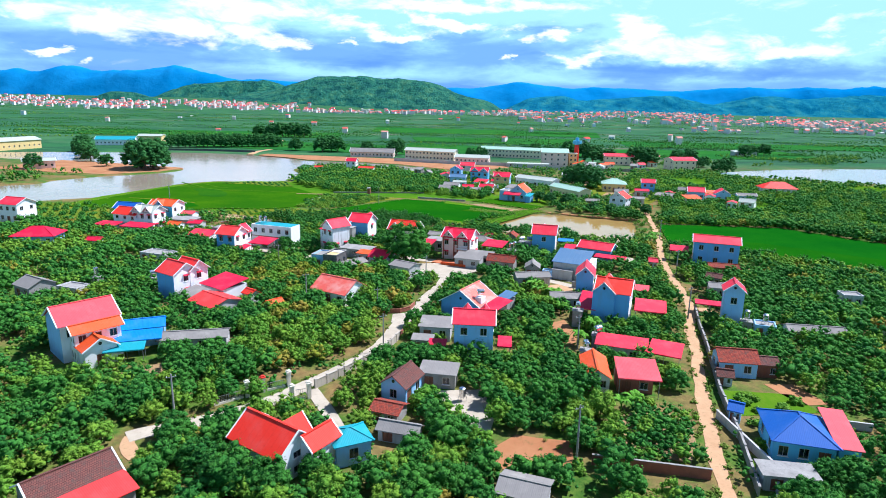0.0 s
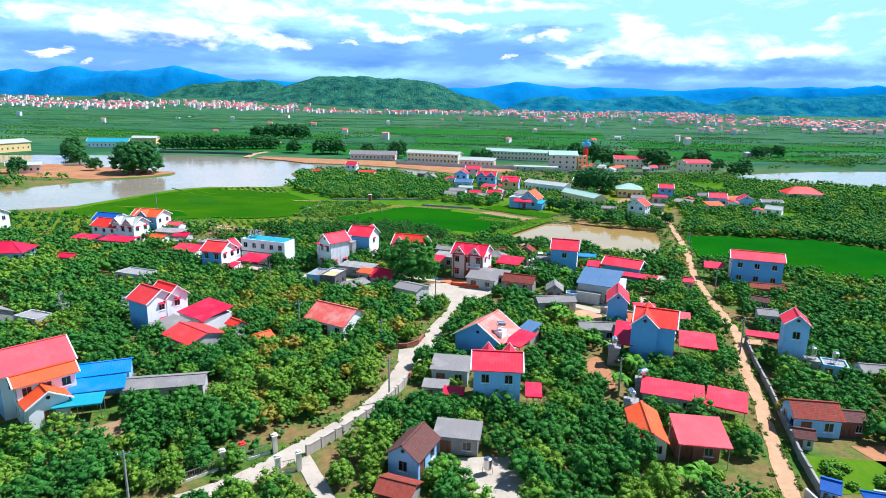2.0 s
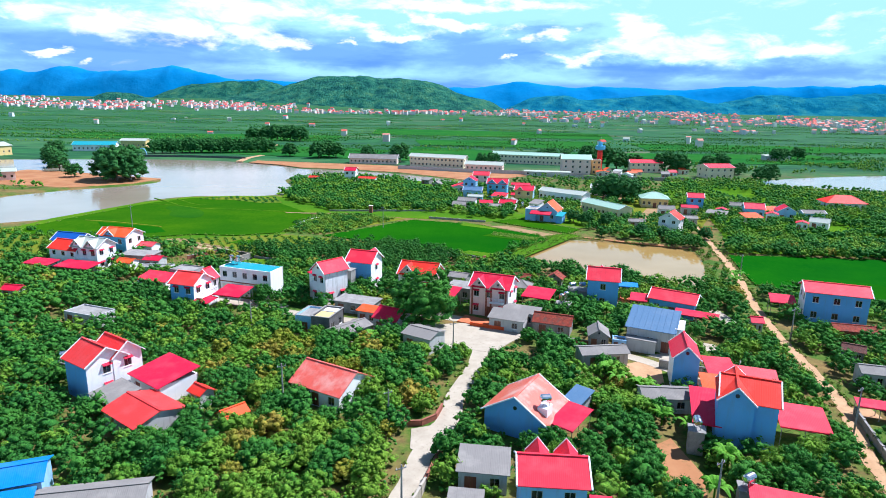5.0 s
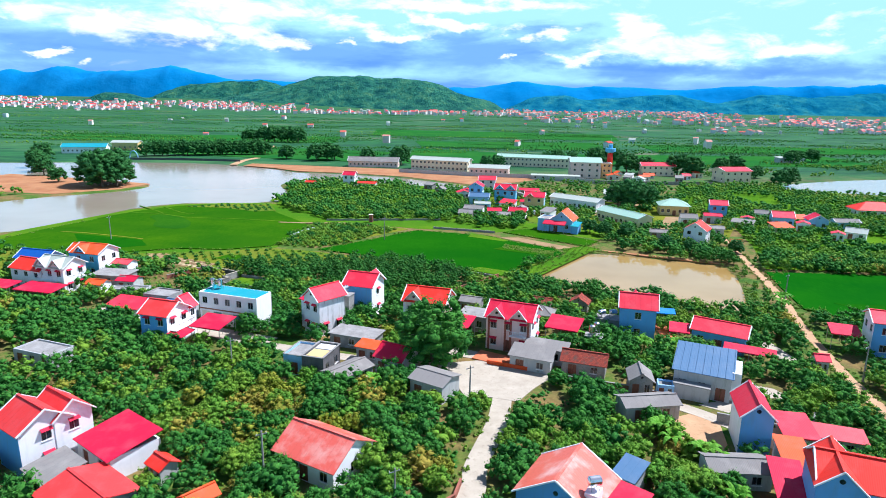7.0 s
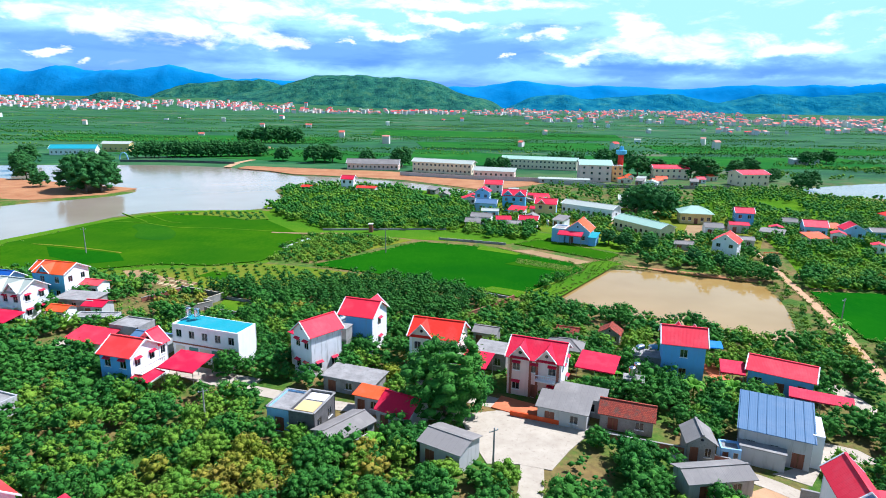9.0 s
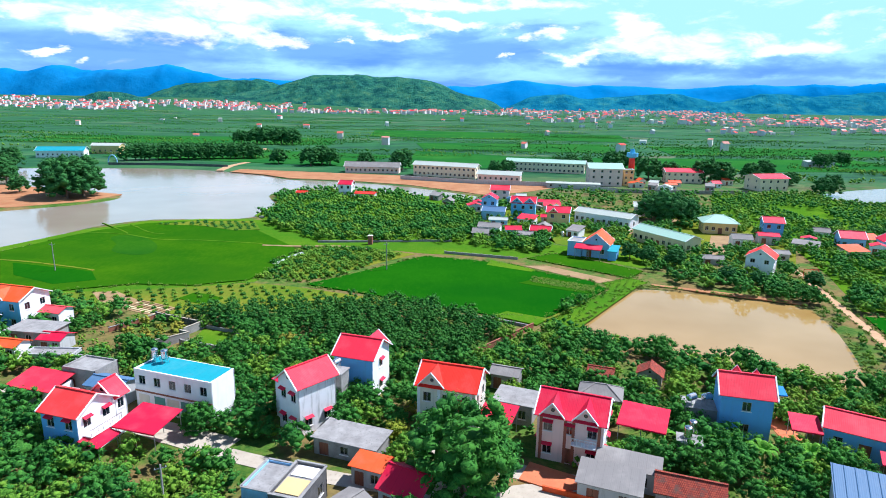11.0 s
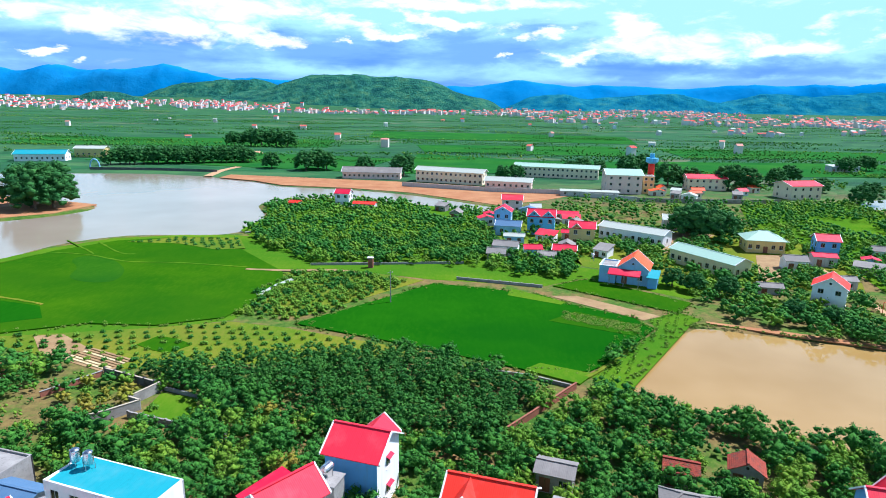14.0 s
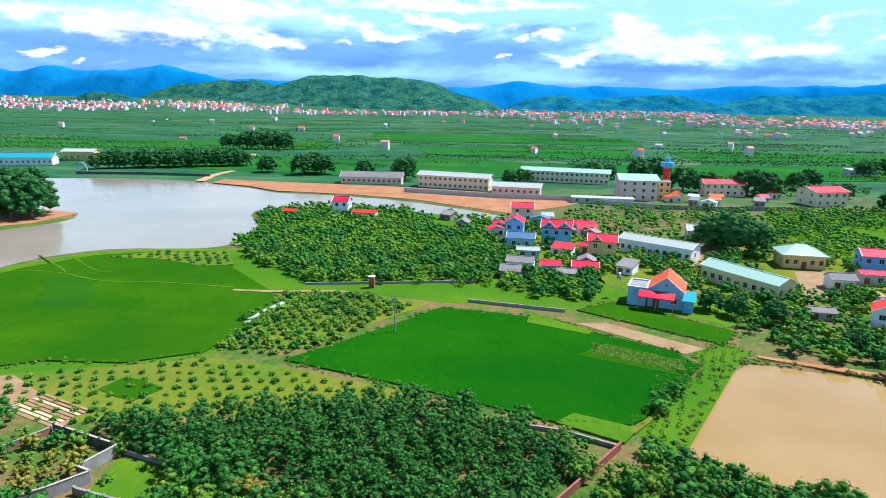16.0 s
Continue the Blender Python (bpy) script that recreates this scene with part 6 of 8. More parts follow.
simple("yellow stair tower of the school", 89.0, 430.0, -6, 6.0, 8.0, 9.6, "school_block", "school", "school buildings", roof="flat", rise=0.1, top=CEMENT, mats={"*": YELLOW}, floors=3, openings={"f": (2, (0, 1, 2), None), "r": (2, (0, 1, 2), None)})
simple("long low school annex with a pale flat roof", 56.0, 414.0, -8, 30.0, 4.0, 2.8, "school_block", "school", "school buildings", roof="mono", rise=0.4, top=PALE_SHEET, mats={"*": BARE}, floors=1, openings={"f": (6, (0,), None)})
# water tower of the school
ob = thing("water_tower", "red column water tower with a sky-blue tank", "water tower", 92.9 * S, 437.2 * S)
part("column", Shape().rod((0, 0, 0), (0, 0, 15.5), 2.0, 1.7, 16), SCARLET, ob, "red painted round column")
part("tank", Shape().rod((0, 0, 15.5), (0, 0, 16.4), 1.8, 3.4, 16).rod((0, 0, 16.4), (0, 0, 18.6), 3.4, 3.4, 16), SKY_BLUE, ob, "sky-blue round tank")
part("cabin", Shape().rod((0, 0, 18.6), (0, 0, 21.0), 1.5, 1.3, 12), SKY_BLUE, ob)
part("mast", Shape().rod((0, 0, 21.0), (0, 0, 25.0), 0.12, 0.06, 6), RAIL, ob)
ob = thing("entrance_arch", "pale concrete entrance arch by the lake", "arch", -233.0 * S, 507.0 * S, 0, 10)
s = Shape()
for k in range(14):
    a, b = math.pi * k / 14, math.pi * (k + 1) / 14
    s.rod((math.cos(a) * 3.0, 0, math.sin(a) * 5.4), (math.cos(b) * 3.0, 0, math.sin(b) * 5.4), 0.45, n=6)
part("arch_ring", s, PALE_BLUE, ob)


def clear_of_houses(x, y, gap):
    """Whether a plan point stands free of the houses placed so far."""
    for cx, cy, hw, hd, a in FOOT:
        c, s_ = math.cos(a), math.sin(a)
        u, v = (x * S - cx) * c + (y * S - cy) * s_, -(x * S - cx) * s_ + (y * S - cy) * c
        if abs(u) < hw + gap and abs(v) < hd + gap:
            return False
    return True


# the small outbuildings crowded round the hamlet and along the track
rr = random.Random(31)
for x0, x1, y0, y1, count in ((0, 34, 284, 346, 10), (78, 134, 258, 302, 9), (90, 150, 405, 440, 10), (-16, 40, 352, 378, 5)):
    made = 0
    for _ in range(count * 6):
        x, y = rr.uniform(x0, x1), rr.uniform(y0, y1)
        w, d, h = rr.uniform(4.0, 8.0), rr.uniform(3.4, 5.6), rr.choice((2.2, 2.4, 2.6, 3.2))
        if made == count or not clear_of_houses(x, y, max(w, d) / 2 + 0.6) or abs(x - (83.7 + (y - 253) * 0.21)) < 6:
            continue
        made += 1
        word, top, mats_ = rr.choice((("grey", FIBRE, CEMENT), ("crimson", CRIMSON, PALE_BLUE), ("pale", PALE_SHEET, WHITE), ("grey", FIBRE, WHITE), ("rose-red", PINK_RED, WHITE), ("steel-blue", STEEL_BLUE, PALE_BLUE), ("orange", ORANGE, CREAM)))
        shed("small outbuilding with a %s roof in the hamlet" % word, x, y, rr.uniform(-40, 15), w, d, h, top=top, wallmat=mats_, rise=rr.uniform(0.6, 1.4), roof=rr.choice(("u", "u", "mono", "v")))

# ---- trees ----
rng = np.random.default_rng(5)


def unit_ball(level):
    """A small faceted ball: an octahedron, or an icosahedron."""
    if level == 0:
        v = np.array([(1, 0, 0), (-1, 0, 0), (0, 1, 0), (0, -1, 0), (0, 0, 1), (0, 0, -1)], float)
        f = [(0, 2, 4), (2, 1, 4), (1, 3, 4), (3, 0, 4), (2, 0, 5), (1, 2, 5), (3, 1, 5), (0, 3, 5)]
        return v, np.array(f)
    bm = bmesh.new()
    bmesh.ops.create_icosphere(bm, subdivisions=1, radius=1.0)
    bm.verts.ensure_lookup_table()
    v = np.array([q.co[:] for q in bm.verts])
    f = np.array([[q.index for q in face.verts] for face in bm.faces])
    bm.free()
    return v, f


BALLS = (unit_ball(0), unit_ball(1))


def clumps(n_lobes, leaves, radius, height, leaf, lobe, seed=0, low=0.06, level=1, core=True):
    """A domed crown of uneven leaf tufts with small leaf sprays on them: corners and triangles. Its foot is at z = 0."""
    r = np.random.default_rng(seed)
    cen, size = [], []
    for k in range(n_lobes):
        a = 2.39996 * k + r.uniform(-0.5, 0.5)
        q = (k + 0.5) / n_lobes
        zz = low + (1 - low) * (1 - q) ** 0.85
        rad = math.sqrt(max(0.02, 1 - ((zz - 0.30) / 0.76) ** 2)) * r.uniform(0.70, 1.0)
        cen.append((math.cos(a) * rad * radius, math.sin(a) * rad * radius, zz * height * r.uniform(0.82, 1.02)))
        size.append(radius * lobe * r.uniform(0.55, 1.35))
    if core:
        cen.append((0, 0, height * 0.42))
        size.append(radius * 0.78)
    cen, size = np.array(cen), np.array(size)
    bv, bf = BALLS[level]
    V, F, n = [], [], 0
    for c, s in zip(cen, size):
        jig = 1 + r.uniform(-0.5, 0.35, (len(bv), 1))
        V.append(c + bv * jig * s * np.array([0.95, 0.95, 0.70]))
        F.append(bf + n)
        n += len(bv)
    if leaves:
        pick = r.integers(0, n_lobes, leaves)
        d = r.normal(size=(leaves, 3))
        d[:, 2] = np.abs(d[:, 2]) - 0.2
        d /= np.linalg.norm(d, axis=1)[:, None]
        P = cen[pick] + d * (size[pick] * r.uniform(0.70, 1.35, leaves))[:, None]
        N = d + np.array([0, 0, 0.35]) + r.normal(size=d.shape) * 0.5
        N /= np.linalg.norm(N, axis=1)[:, None]
        T = np.cross(N, r.normal(size=N.shape))
        T /= np.linalg.norm(T, axis=1)[:, None]
        B = np.cross(N, T)
        sz = leaf * r.uniform(0.6, 1.4, (leaves, 1))
        Q = np.stack([P - T * sz, P - B * sz * 0.8, P + T * sz + N * sz * 0.3], 1)
        V.append(Q.reshape(-1, 3))
        F.append(n + np.arange(leaves * 3).reshape(leaves, 3))
    return np.concatenate(V), np.concatenate(F)


def leaf_mesh(name, crown, material):
    return fast_mesh(name, crown[0], crown[1], material)


def trunk_shape(height, r, limbs, spread, seed):
    rr = random.Random(seed)
    s = Shape()
    p = Vector((0, 0, 0))
    q = Vector((rr.uniform(-0.15, 0.15), rr.uniform(-0.15, 0.15), height * 0.5))
    s.rod(p, q, r, r * 0.75, 7)
    for k in range(limbs):
        a = 2 * math.pi * k / limbs + rr.uniform(-0.3, 0.3)
        e = Vector((math.cos(a) * spread, math.sin(a) * spread, height * rr.uniform(0.9, 1.15)))
        s.rod(q, e, r * 0.55, r * 0.2, 5)
    return s


# kinds: crown radius, crown height, trunk height, tufts, leaf sprays, spray size, tuft size, material
KINDS = {
    "lychee": (2.2, 2.9, 1.0, 44, 980, 0.155, 0.23, LYCHEE, "round fruit tree with dense green leaves", "fruit tree"),
    "bright": (2.0, 2.5, 0.9, 42, 900, 0.155, 0.23, BRIGHT, "round fruit tree with fresh light green leaves", "fruit tree"),
    "dry": (2.0, 2.3, 0.9, 36, 900, 0.15, 0.23, DRY, "fruit tree with yellowing orange leaves", "fruit tree"),
    "grove": (1.4, 3.5, 1.2, 36, 700, 0.15, 0.25, GROVE, "upright dark green grove tree", "tree"),
    "big": (4.2, 7.0, 1.5, 80, 2300, 0.25, 0.19, DARK_TREE, "broad dark green shade tree", "tree"),
    "shade": (4.2, 7.0, 1.4, 130, 3600, 0.19, 0.15, LYCHEE, "tall broad round tree with dense green leaves", "tree"),
    "shrub": (1.1, 1.1, 0.1, 16, 130, 0.14, 0.30, BRIGHT, "low leafy light green garden shrub", "shrub"),
    "bush": (1.1, 1.2, 0.1, 16, 130, 0.14, 0.30, LYCHEE, "low rounded dark green bush", "shrub"),
}
MODELS = {}
for kind, (cr, ch, th, lobes, sprays, leaf, lobe, mat, label, cat) in KINDS.items():
    for v in range(4):
        crown = leaf_mesh("crown", clumps(lobes, sprays, cr, ch, leaf, lobe, v * 7 + len(kind)), mat)
        trunk = trunk_shape(th + ch * 0.45, 0.07 * cr, 4, cr * 0.5, v).mesh("trunk", BARK)
        fine = clumps(26, 400, cr, ch, leaf * 1.2, lobe * 1.15, 130 + v, level=0)
        mid = clumps(18, 190, cr, ch, leaf * 1.45, lobe * 1.3, 100 + v, level=0)
        low = clumps(10, 60, cr, ch, leaf * 2.1, lobe * 1.6, 150 + v, level=0)
        far = clumps(5, 16, cr, ch, leaf * 2.4, lobe * 2.2, 200 + v, level=0, core=False)
        MODELS[kind, v] = (crown, trunk, {"fine": fine, "mid": mid, "low": low, "far": far, "dot": clumps(2, 0, cr, ch, leaf, lobe * 3.4, 300 + v, level=0, core=False)}, th)


def tree(kind, v, x, y, size, turn, group=""):
    crown, trunk, _, th = MODELS[kind, v]
    *_, label, cat = KINDS[kind]
    ob = thing("shrub" if kind in ("shrub", "bush") else "tree", label, cat, x, y, 0, turn, group or "orchard trees")
    ob.scale = (size, size, size * (0.9 + 0.2 * ((turn * 7) % 1)))
    part("trunk", trunk, None, ob)
    c = part("crown", crown, None, ob)
    c.location = (0, 0, th * 0.75)
    return ob


def stand(name, label, trees, level, group_mat):
    """Many trees joined into one mesh; trees: (kind, v, x, y, size, turn)."""
    V, F, n = [], [], 0
    for kind, v, x, y, size, turn in trees:
        (corners, tris), th = MODELS[kind, v][2][level], MODELS[kind, v][3]
        a = math.radians(turn)
        c, s_ = math.cos(a), math.sin(a)
        q = corners * size
        V.append(np.stack([q[:, 0] * c - q[:, 1] * s_ + x, q[:, 0] * s_ + q[:, 1] * c + y, q[:, 2] + th * 0.75 * size], -1))
        F.append(tris + n)
        n += len(corners)
    if not V:
        return None
    ob = new(name, leaf_mesh(name, (np.concatenate(V), np.concatenate(F)), group_mat))
    return tagged(ob, label, "trees", kind="stuff")


def allowed(px, py, gap=1.25):
    ok = np.ones(len(px), bool)
    for cx, cy, hw, hd, a in FOOT:
        c, s_ = math.cos(a), math.sin(a)
        u, v = (px - cx) * c + (py - cy) * s_, -(px - cx) * s_ + (py - cy) * c
        ok &= ~((np.abs(u) < hw + gap) & (np.abs(v) < hd + gap))
    for k, (line, half) in enumerate(ROADS):
        ok &= edge_distance(px, py, line, False) > half + gap * 1.1 + (0.9 if k == 0 else 0.1 if k == 1 else 0.9 if k in (5, 6) else 0.0)
    for pond in PONDS:
        ok &= ~(inside(px, py, pond) | (edge_distance(px, py, pond) < 1.6))
    return ok


OPEN = [plan((29, 143.6), (33.4, 139.6), (38, 144.4), (46.5, 144), (45, 150), (40, 152), (35.5, 147)), plan((49, 170), (54.6, 169), (55, 159.5), (52, 156), (50, 163.5)), plan((17, 65), (32, 62), (32, 59.5), (17, 61.5)), plan((-19, 82.5), (-9.6, 97.5), (-7.6, 104.5), (-5.4, 104), (-6.6, 97), (-16.2, 81)), plan((-112, 238), (-60, 241), (-58, 234), (-80, 226), (-112, 220)), plan((52, 300), (66, 314), (80, 328), (70, 334), (54, 318)), plan((66, 270), (80, 300), (94, 300), (92, 288)), plan((-46, 228), (-36, 224), (-20, 221), (-8, 216), (1, 211), (10, 209), (14, 216), (-2, 217.5), (-22, 226), (-45, 236)), RICE_MAIN, RICE_BACK, RICE_WEST, RICE_EAST,
        plan((-105, 226), (-72, 233), (-58, 237), (-46, 234), (-18, 223), (-40, 218), (-66, 212), (-92, 218)),
        plan((-57, 273), (-40, 277), (-20, 268), (-45, 240), (-54, 243)),
        plan((-60, 207.6), (-52, 206), (-48, 199), (-51, 193.6), (-58, 195.6), (-63, 194)), plan((-76, 203), (-71, 214), (-60, 208.6), (-60, 200), (-63, 194.5), (-68, 198)), plan((0, 203), (7, 211), (8, 208.5), (-4, 195.5), (-7, 196)), plan((-93, 230), (-86, 231), (-67, 215), (-70, 210.5), (-88, 218)), plan((-5, 217), (4, 214), (11, 211), (8, 206), (-3, 212)),
        plan((-165, 200), (-158, 240), (-146, 240), (-110, 226), (-118, 200)),
        plan((42, 87), (50, 89), (55.5, 89), (57.5, 82), (53.5, 78.5), (41, 77.5)), plan((-2.6, 81), (-1.4, 84), (6, 84.6), (8, 78), (6, 70), (2.6, 76)), plan((-50, 88), (-44.5, 92.5), (-41, 90), (-46, 85.5)), plan((-62, 171.5), (-40, 164), (-38.6, 167), (-52, 172)), plan((-14, 168), (0, 161), (10, 158.5), (9, 156.5), (-3, 159), (-16, 164)),
        plan((20.5, 104), (21.5, 114), (24.5, 116), (25.5, 108), (24, 103)), plan((4, 66), (10, 72), (17, 70), (15, 65), (8, 64)),
        plan((23, 138.6), (28.5, 141), (31, 139), (29, 131), (24.4, 130.4)), plan((-9, 157.5), (1, 160), (8, 157), (11, 152), (7.4, 146.6), (4.4, 141.4), (-1.6, 141.4), (-6.2, 142.6), (-7.4, 149)), plan((10, 72), (17, 71.5), (16.5, 65), (10, 64)), plan((24, 78.5), (37.5, 79), (32.5, 64.5), (21, 64.5)), plan((-12, 112), (-10, 118), (-5, 123), (-2.5, 120), (-5, 113), (-8, 109)), plan((8, 256), (19, 254), (38, 246), (33, 239), (14, 249)),
        plan((10, 205), (16, 207), (26, 223), (42, 243), (42, 250), (26, 258), (12, 252), (22, 228), (12, 213)), plan((60, 190), (70, 226), (78, 224), (70, 196), (64, 182)),
        plan((-44, 56), (-36, 63), (-31, 54), (-38, 49)), plan((20, 79), (36, 79), (36, 84), (20, 84))]
OPEN_YARDS = [plan((-9, 157.5), (1, 160), (8, 157), (11, 152), (7.4, 146.6), (4.4, 141.4), (-1.6, 141.4), (-6.2, 142.6), (-7.4, 149)), plan((-11, 112), (-10.5, 118.5), (-5, 123), (-2.5, 120), (-5, 113), (-8, 109))]


def scatter(x0, x1, y0, y1, pitch, seed, keep=1.0, gap=1.25, open_too=True, jitter=0.36):
    r = np.random.default_rng(seed)
    X, Y = np.meshgrid(np.arange(x0, x1, pitch), np.arange(y0, y1, pitch))
    X = (X + (np.arange(X.shape[0]) % 2)[:, None] * pitch / 2 + r.uniform(-jitter, jitter, X.shape) * pitch).ravel()
    Y = (Y + r.uniform(-jitter, jitter, Y.shape) * pitch).ravel()
    ok = allowed(X, Y, gap) & (r.random(len(X)) < keep)
    if open_too:
        for o in OPEN:
            ok &= ~inside(X, Y, o)
    return X[ok], Y[ok], r


def gap_noise(x, y, scale, seed):
    return np.array([noise.noise((a * scale, b * scale, seed)) for a, b in zip(x, y)])


GROVE_ZONE = plan((-66, 213), (-62, 216), (-56, 220), (-46, 225), (-38, 222), (-22, 220), (-12, 215), (-2, 208), (-5, 199), (-10, 190.5), (-20, 193.5), (-28, 195.5), (-34, 198), (-41, 203.5), (-48, 206.5), (-56, 208))
DRY_ZONE = plan((-44, 142), (-34, 146), (-26, 142), (-24, 134), (-34, 127), (-44, 132))
BRIGHT_ZONE = plan((-34, 118), (-12, 116), (-8, 104), (-14, 94), (-30, 89), (-38, 100))
X, Y, r = scatter(-150, 165, 44, 256, 3.4, 21)
dens = gap_noise(X, Y, 0.055, 2.0)
keep = (dens > -0.46) & (np.abs(X + 4) < 0.80 * Y + 14)
X, Y, dens = X[keep], Y[keep], dens[keep]
GX2, GY2, r = scatter(-75, 35, 192, 248, 2.4, 22)
ok = inside(GX2, GY2, GROVE_ZONE)
out = ~inside(X, Y, GROVE_ZONE)
X, Y = np.concatenate([X[out], GX2[ok]]), np.concatenate([Y[out], GY2[ok]])
in_grove, in_dry, in_bright = inside(X, Y, GROVE_ZONE), inside(X, Y, DRY_ZONE), inside(X, Y, BRIGHT_ZONE)
cast = gap_noise(X, Y, 0.03, 7.0)
near_trees, mid_trees = [], {}
for x, y, g, dz, bz, c in zip(X, Y, in_grove, in_dry, in_bright, cast):
    u = r.random()
    kind = "grove" if g else "dry" if (dz and u < 0.6) or (bz and u < 0.06) or u > 0.975 else "bright" if u < (0.22 if x > 48 and y < 165 else 0.26 + 0.8 * max(c, 0)) + (0.45 if bz or dz else 0) else "lychee"
    item = (kind, int(r.integers(4)), x, y, float(r.uniform(0.72, 1.12)), float(r.uniform(0, 360)))
    # the stretch of orchard that the camera passes nearest
    if abs(x + 4) < 44 and y < 165 and len(near_trees) < 300 and r.random() < 0.5:
        near_trees.append(item)
    else:
        level = "mid" if g else "fine" if abs(x + 4) < 62 and y < 225 and r.random() < 0.42 else "mid" if abs(x + 4) < 85 else "low"
        mid_trees.setdefault((kind, level), []).append(item)
for item in near_trees:
    tree(*item)
for (kind, level), items in mid_trees.items():
    stand("orchard" if kind != "grove" else "grove", "dense stand of " + KINDS[kind][8].replace("tree", "trees"), items, level, KINDS[kind][7])

# orchards farther off
far = {"lychee": [], "bright": [], "grove": []}
mid_far = {"lychee": [], "bright": []}
HEADLAND = plan((-84, 325), (-82, 350), (-90, 380), (-66, 396), (-30, 385), (0, 369), (12, 362), (26, 350), (0, 340), (2, 322), (4, 305), (24, 300), (24, 286), (18, 272), (12, 269), (-6, 282), (-36, 282), (-52, 284), (-66, 298), (-78, 316))
EAST = plan((80, 222), (90, 250), (98, 280), (104, 310), (100, 345), (120, 395), (180, 405), (172, 375), (205, 360), (260, 338), (340, 320), (340, 130), (210, 145), (155, 185), (124, 219))
NEAR_EAST = plan((150, 60), (150, 118), (205, 136), (340, 120), (340, 60))
WESTERN = plan((-300, 60), (-300, 190), (-170, 230), (-168, 200), (-136, 196), (-136, 60))
SCHOOL_SIDE = plan((30, 352), (28, 375), (50, 405), (75, 395), (115, 400), (98, 345), (80, 352))
SHORE = plan((48, 240), (42, 258), (60, 266), (74, 262), (88, 262), (84, 246), (72, 232), (56, 237))
SCHOOL_FRONT = plan((44, 258), (40, 280), (48, 270), (62, 262), (75, 268), (72, 285), (92, 282), (88, 264), (66, 266))
HAMLET = plan((0, 345), (26, 352), (60, 345), (98, 345), (104, 310), (98, 280), (88, 262), (60, 266), (44, 272), (24, 284), (20, 300), (-2, 320))
BEYOND_POND = plan((118, 430), (170, 436), (240, 452), (300, 470), (370, 500), (360, 545), (240, 530), (120, 520))
SPIT = plan((-330, 250), (-212, 290), (-200, 312), (-186, 332), (-215, 345), (-262, 355), (-330, 380))
for zone in (HEADLAND, EAST, HAMLET):
    sheet("meadow", zone, 0.03, MEADOW if zone is HAMLET else LAWN, "rough green grass under fruit trees", "grass", thick=0.03)
for zone, pitch, seed, kp, cut in ((HEADLAND, 3.4, 31, 0.96, -0.5), (EAST, 4.0, 32, 0.94, -0.42), (NEAR_EAST, 5.0, 33, 0.9, -0.4), (WESTERN, 5.0, 34, 0.9, -0.4), (SCHOOL_SIDE, 5.0, 35, 0.7, -0.3), (SHORE, 3.8, 36, 0.9, -0.6), (SCHOOL_FRONT, 4.4, 37, 0.8, -0.4), (SPIT, 6.0, 38, 0.5, -0.3), (HAMLET, 3.9, 39, 0.85, -0.35), (BEYOND_POND, 5.0, 40, 0.8, 0.02)):
    zx, zy = [q[0] for q in zone], [q[1] for q in zone]
    X, Y, r = scatter(min(zx), max(zx), min(zy), max(zy), pitch, seed, kp)
    ok = inside(X, Y, zone)
    X, Y = X[ok], Y[ok]
    for x, y, c in zip(X, Y, gap_noise(X, Y, 0.03, 4.0)):
        if c < cut:
            continue
        kind = "bright" if r.random() < (0.45 if zone is EAST else 0.40) + 0.6 * c else "lychee"
        item = (kind, int(r.integers(4)), x, y, float(r.uniform(0.6, 1.05) if zone is EAST else r.uniform(0.55, 1.1)), float(r.uniform(0, 360)))
        (mid_far if y < 345 else far)[kind].append(item)
for kind, items in mid_far.items():
    stand("orchard", "rows of " + KINDS[kind][8].replace("tree", "trees") + " beyond the pond", items, "low", KINDS[kind][7])

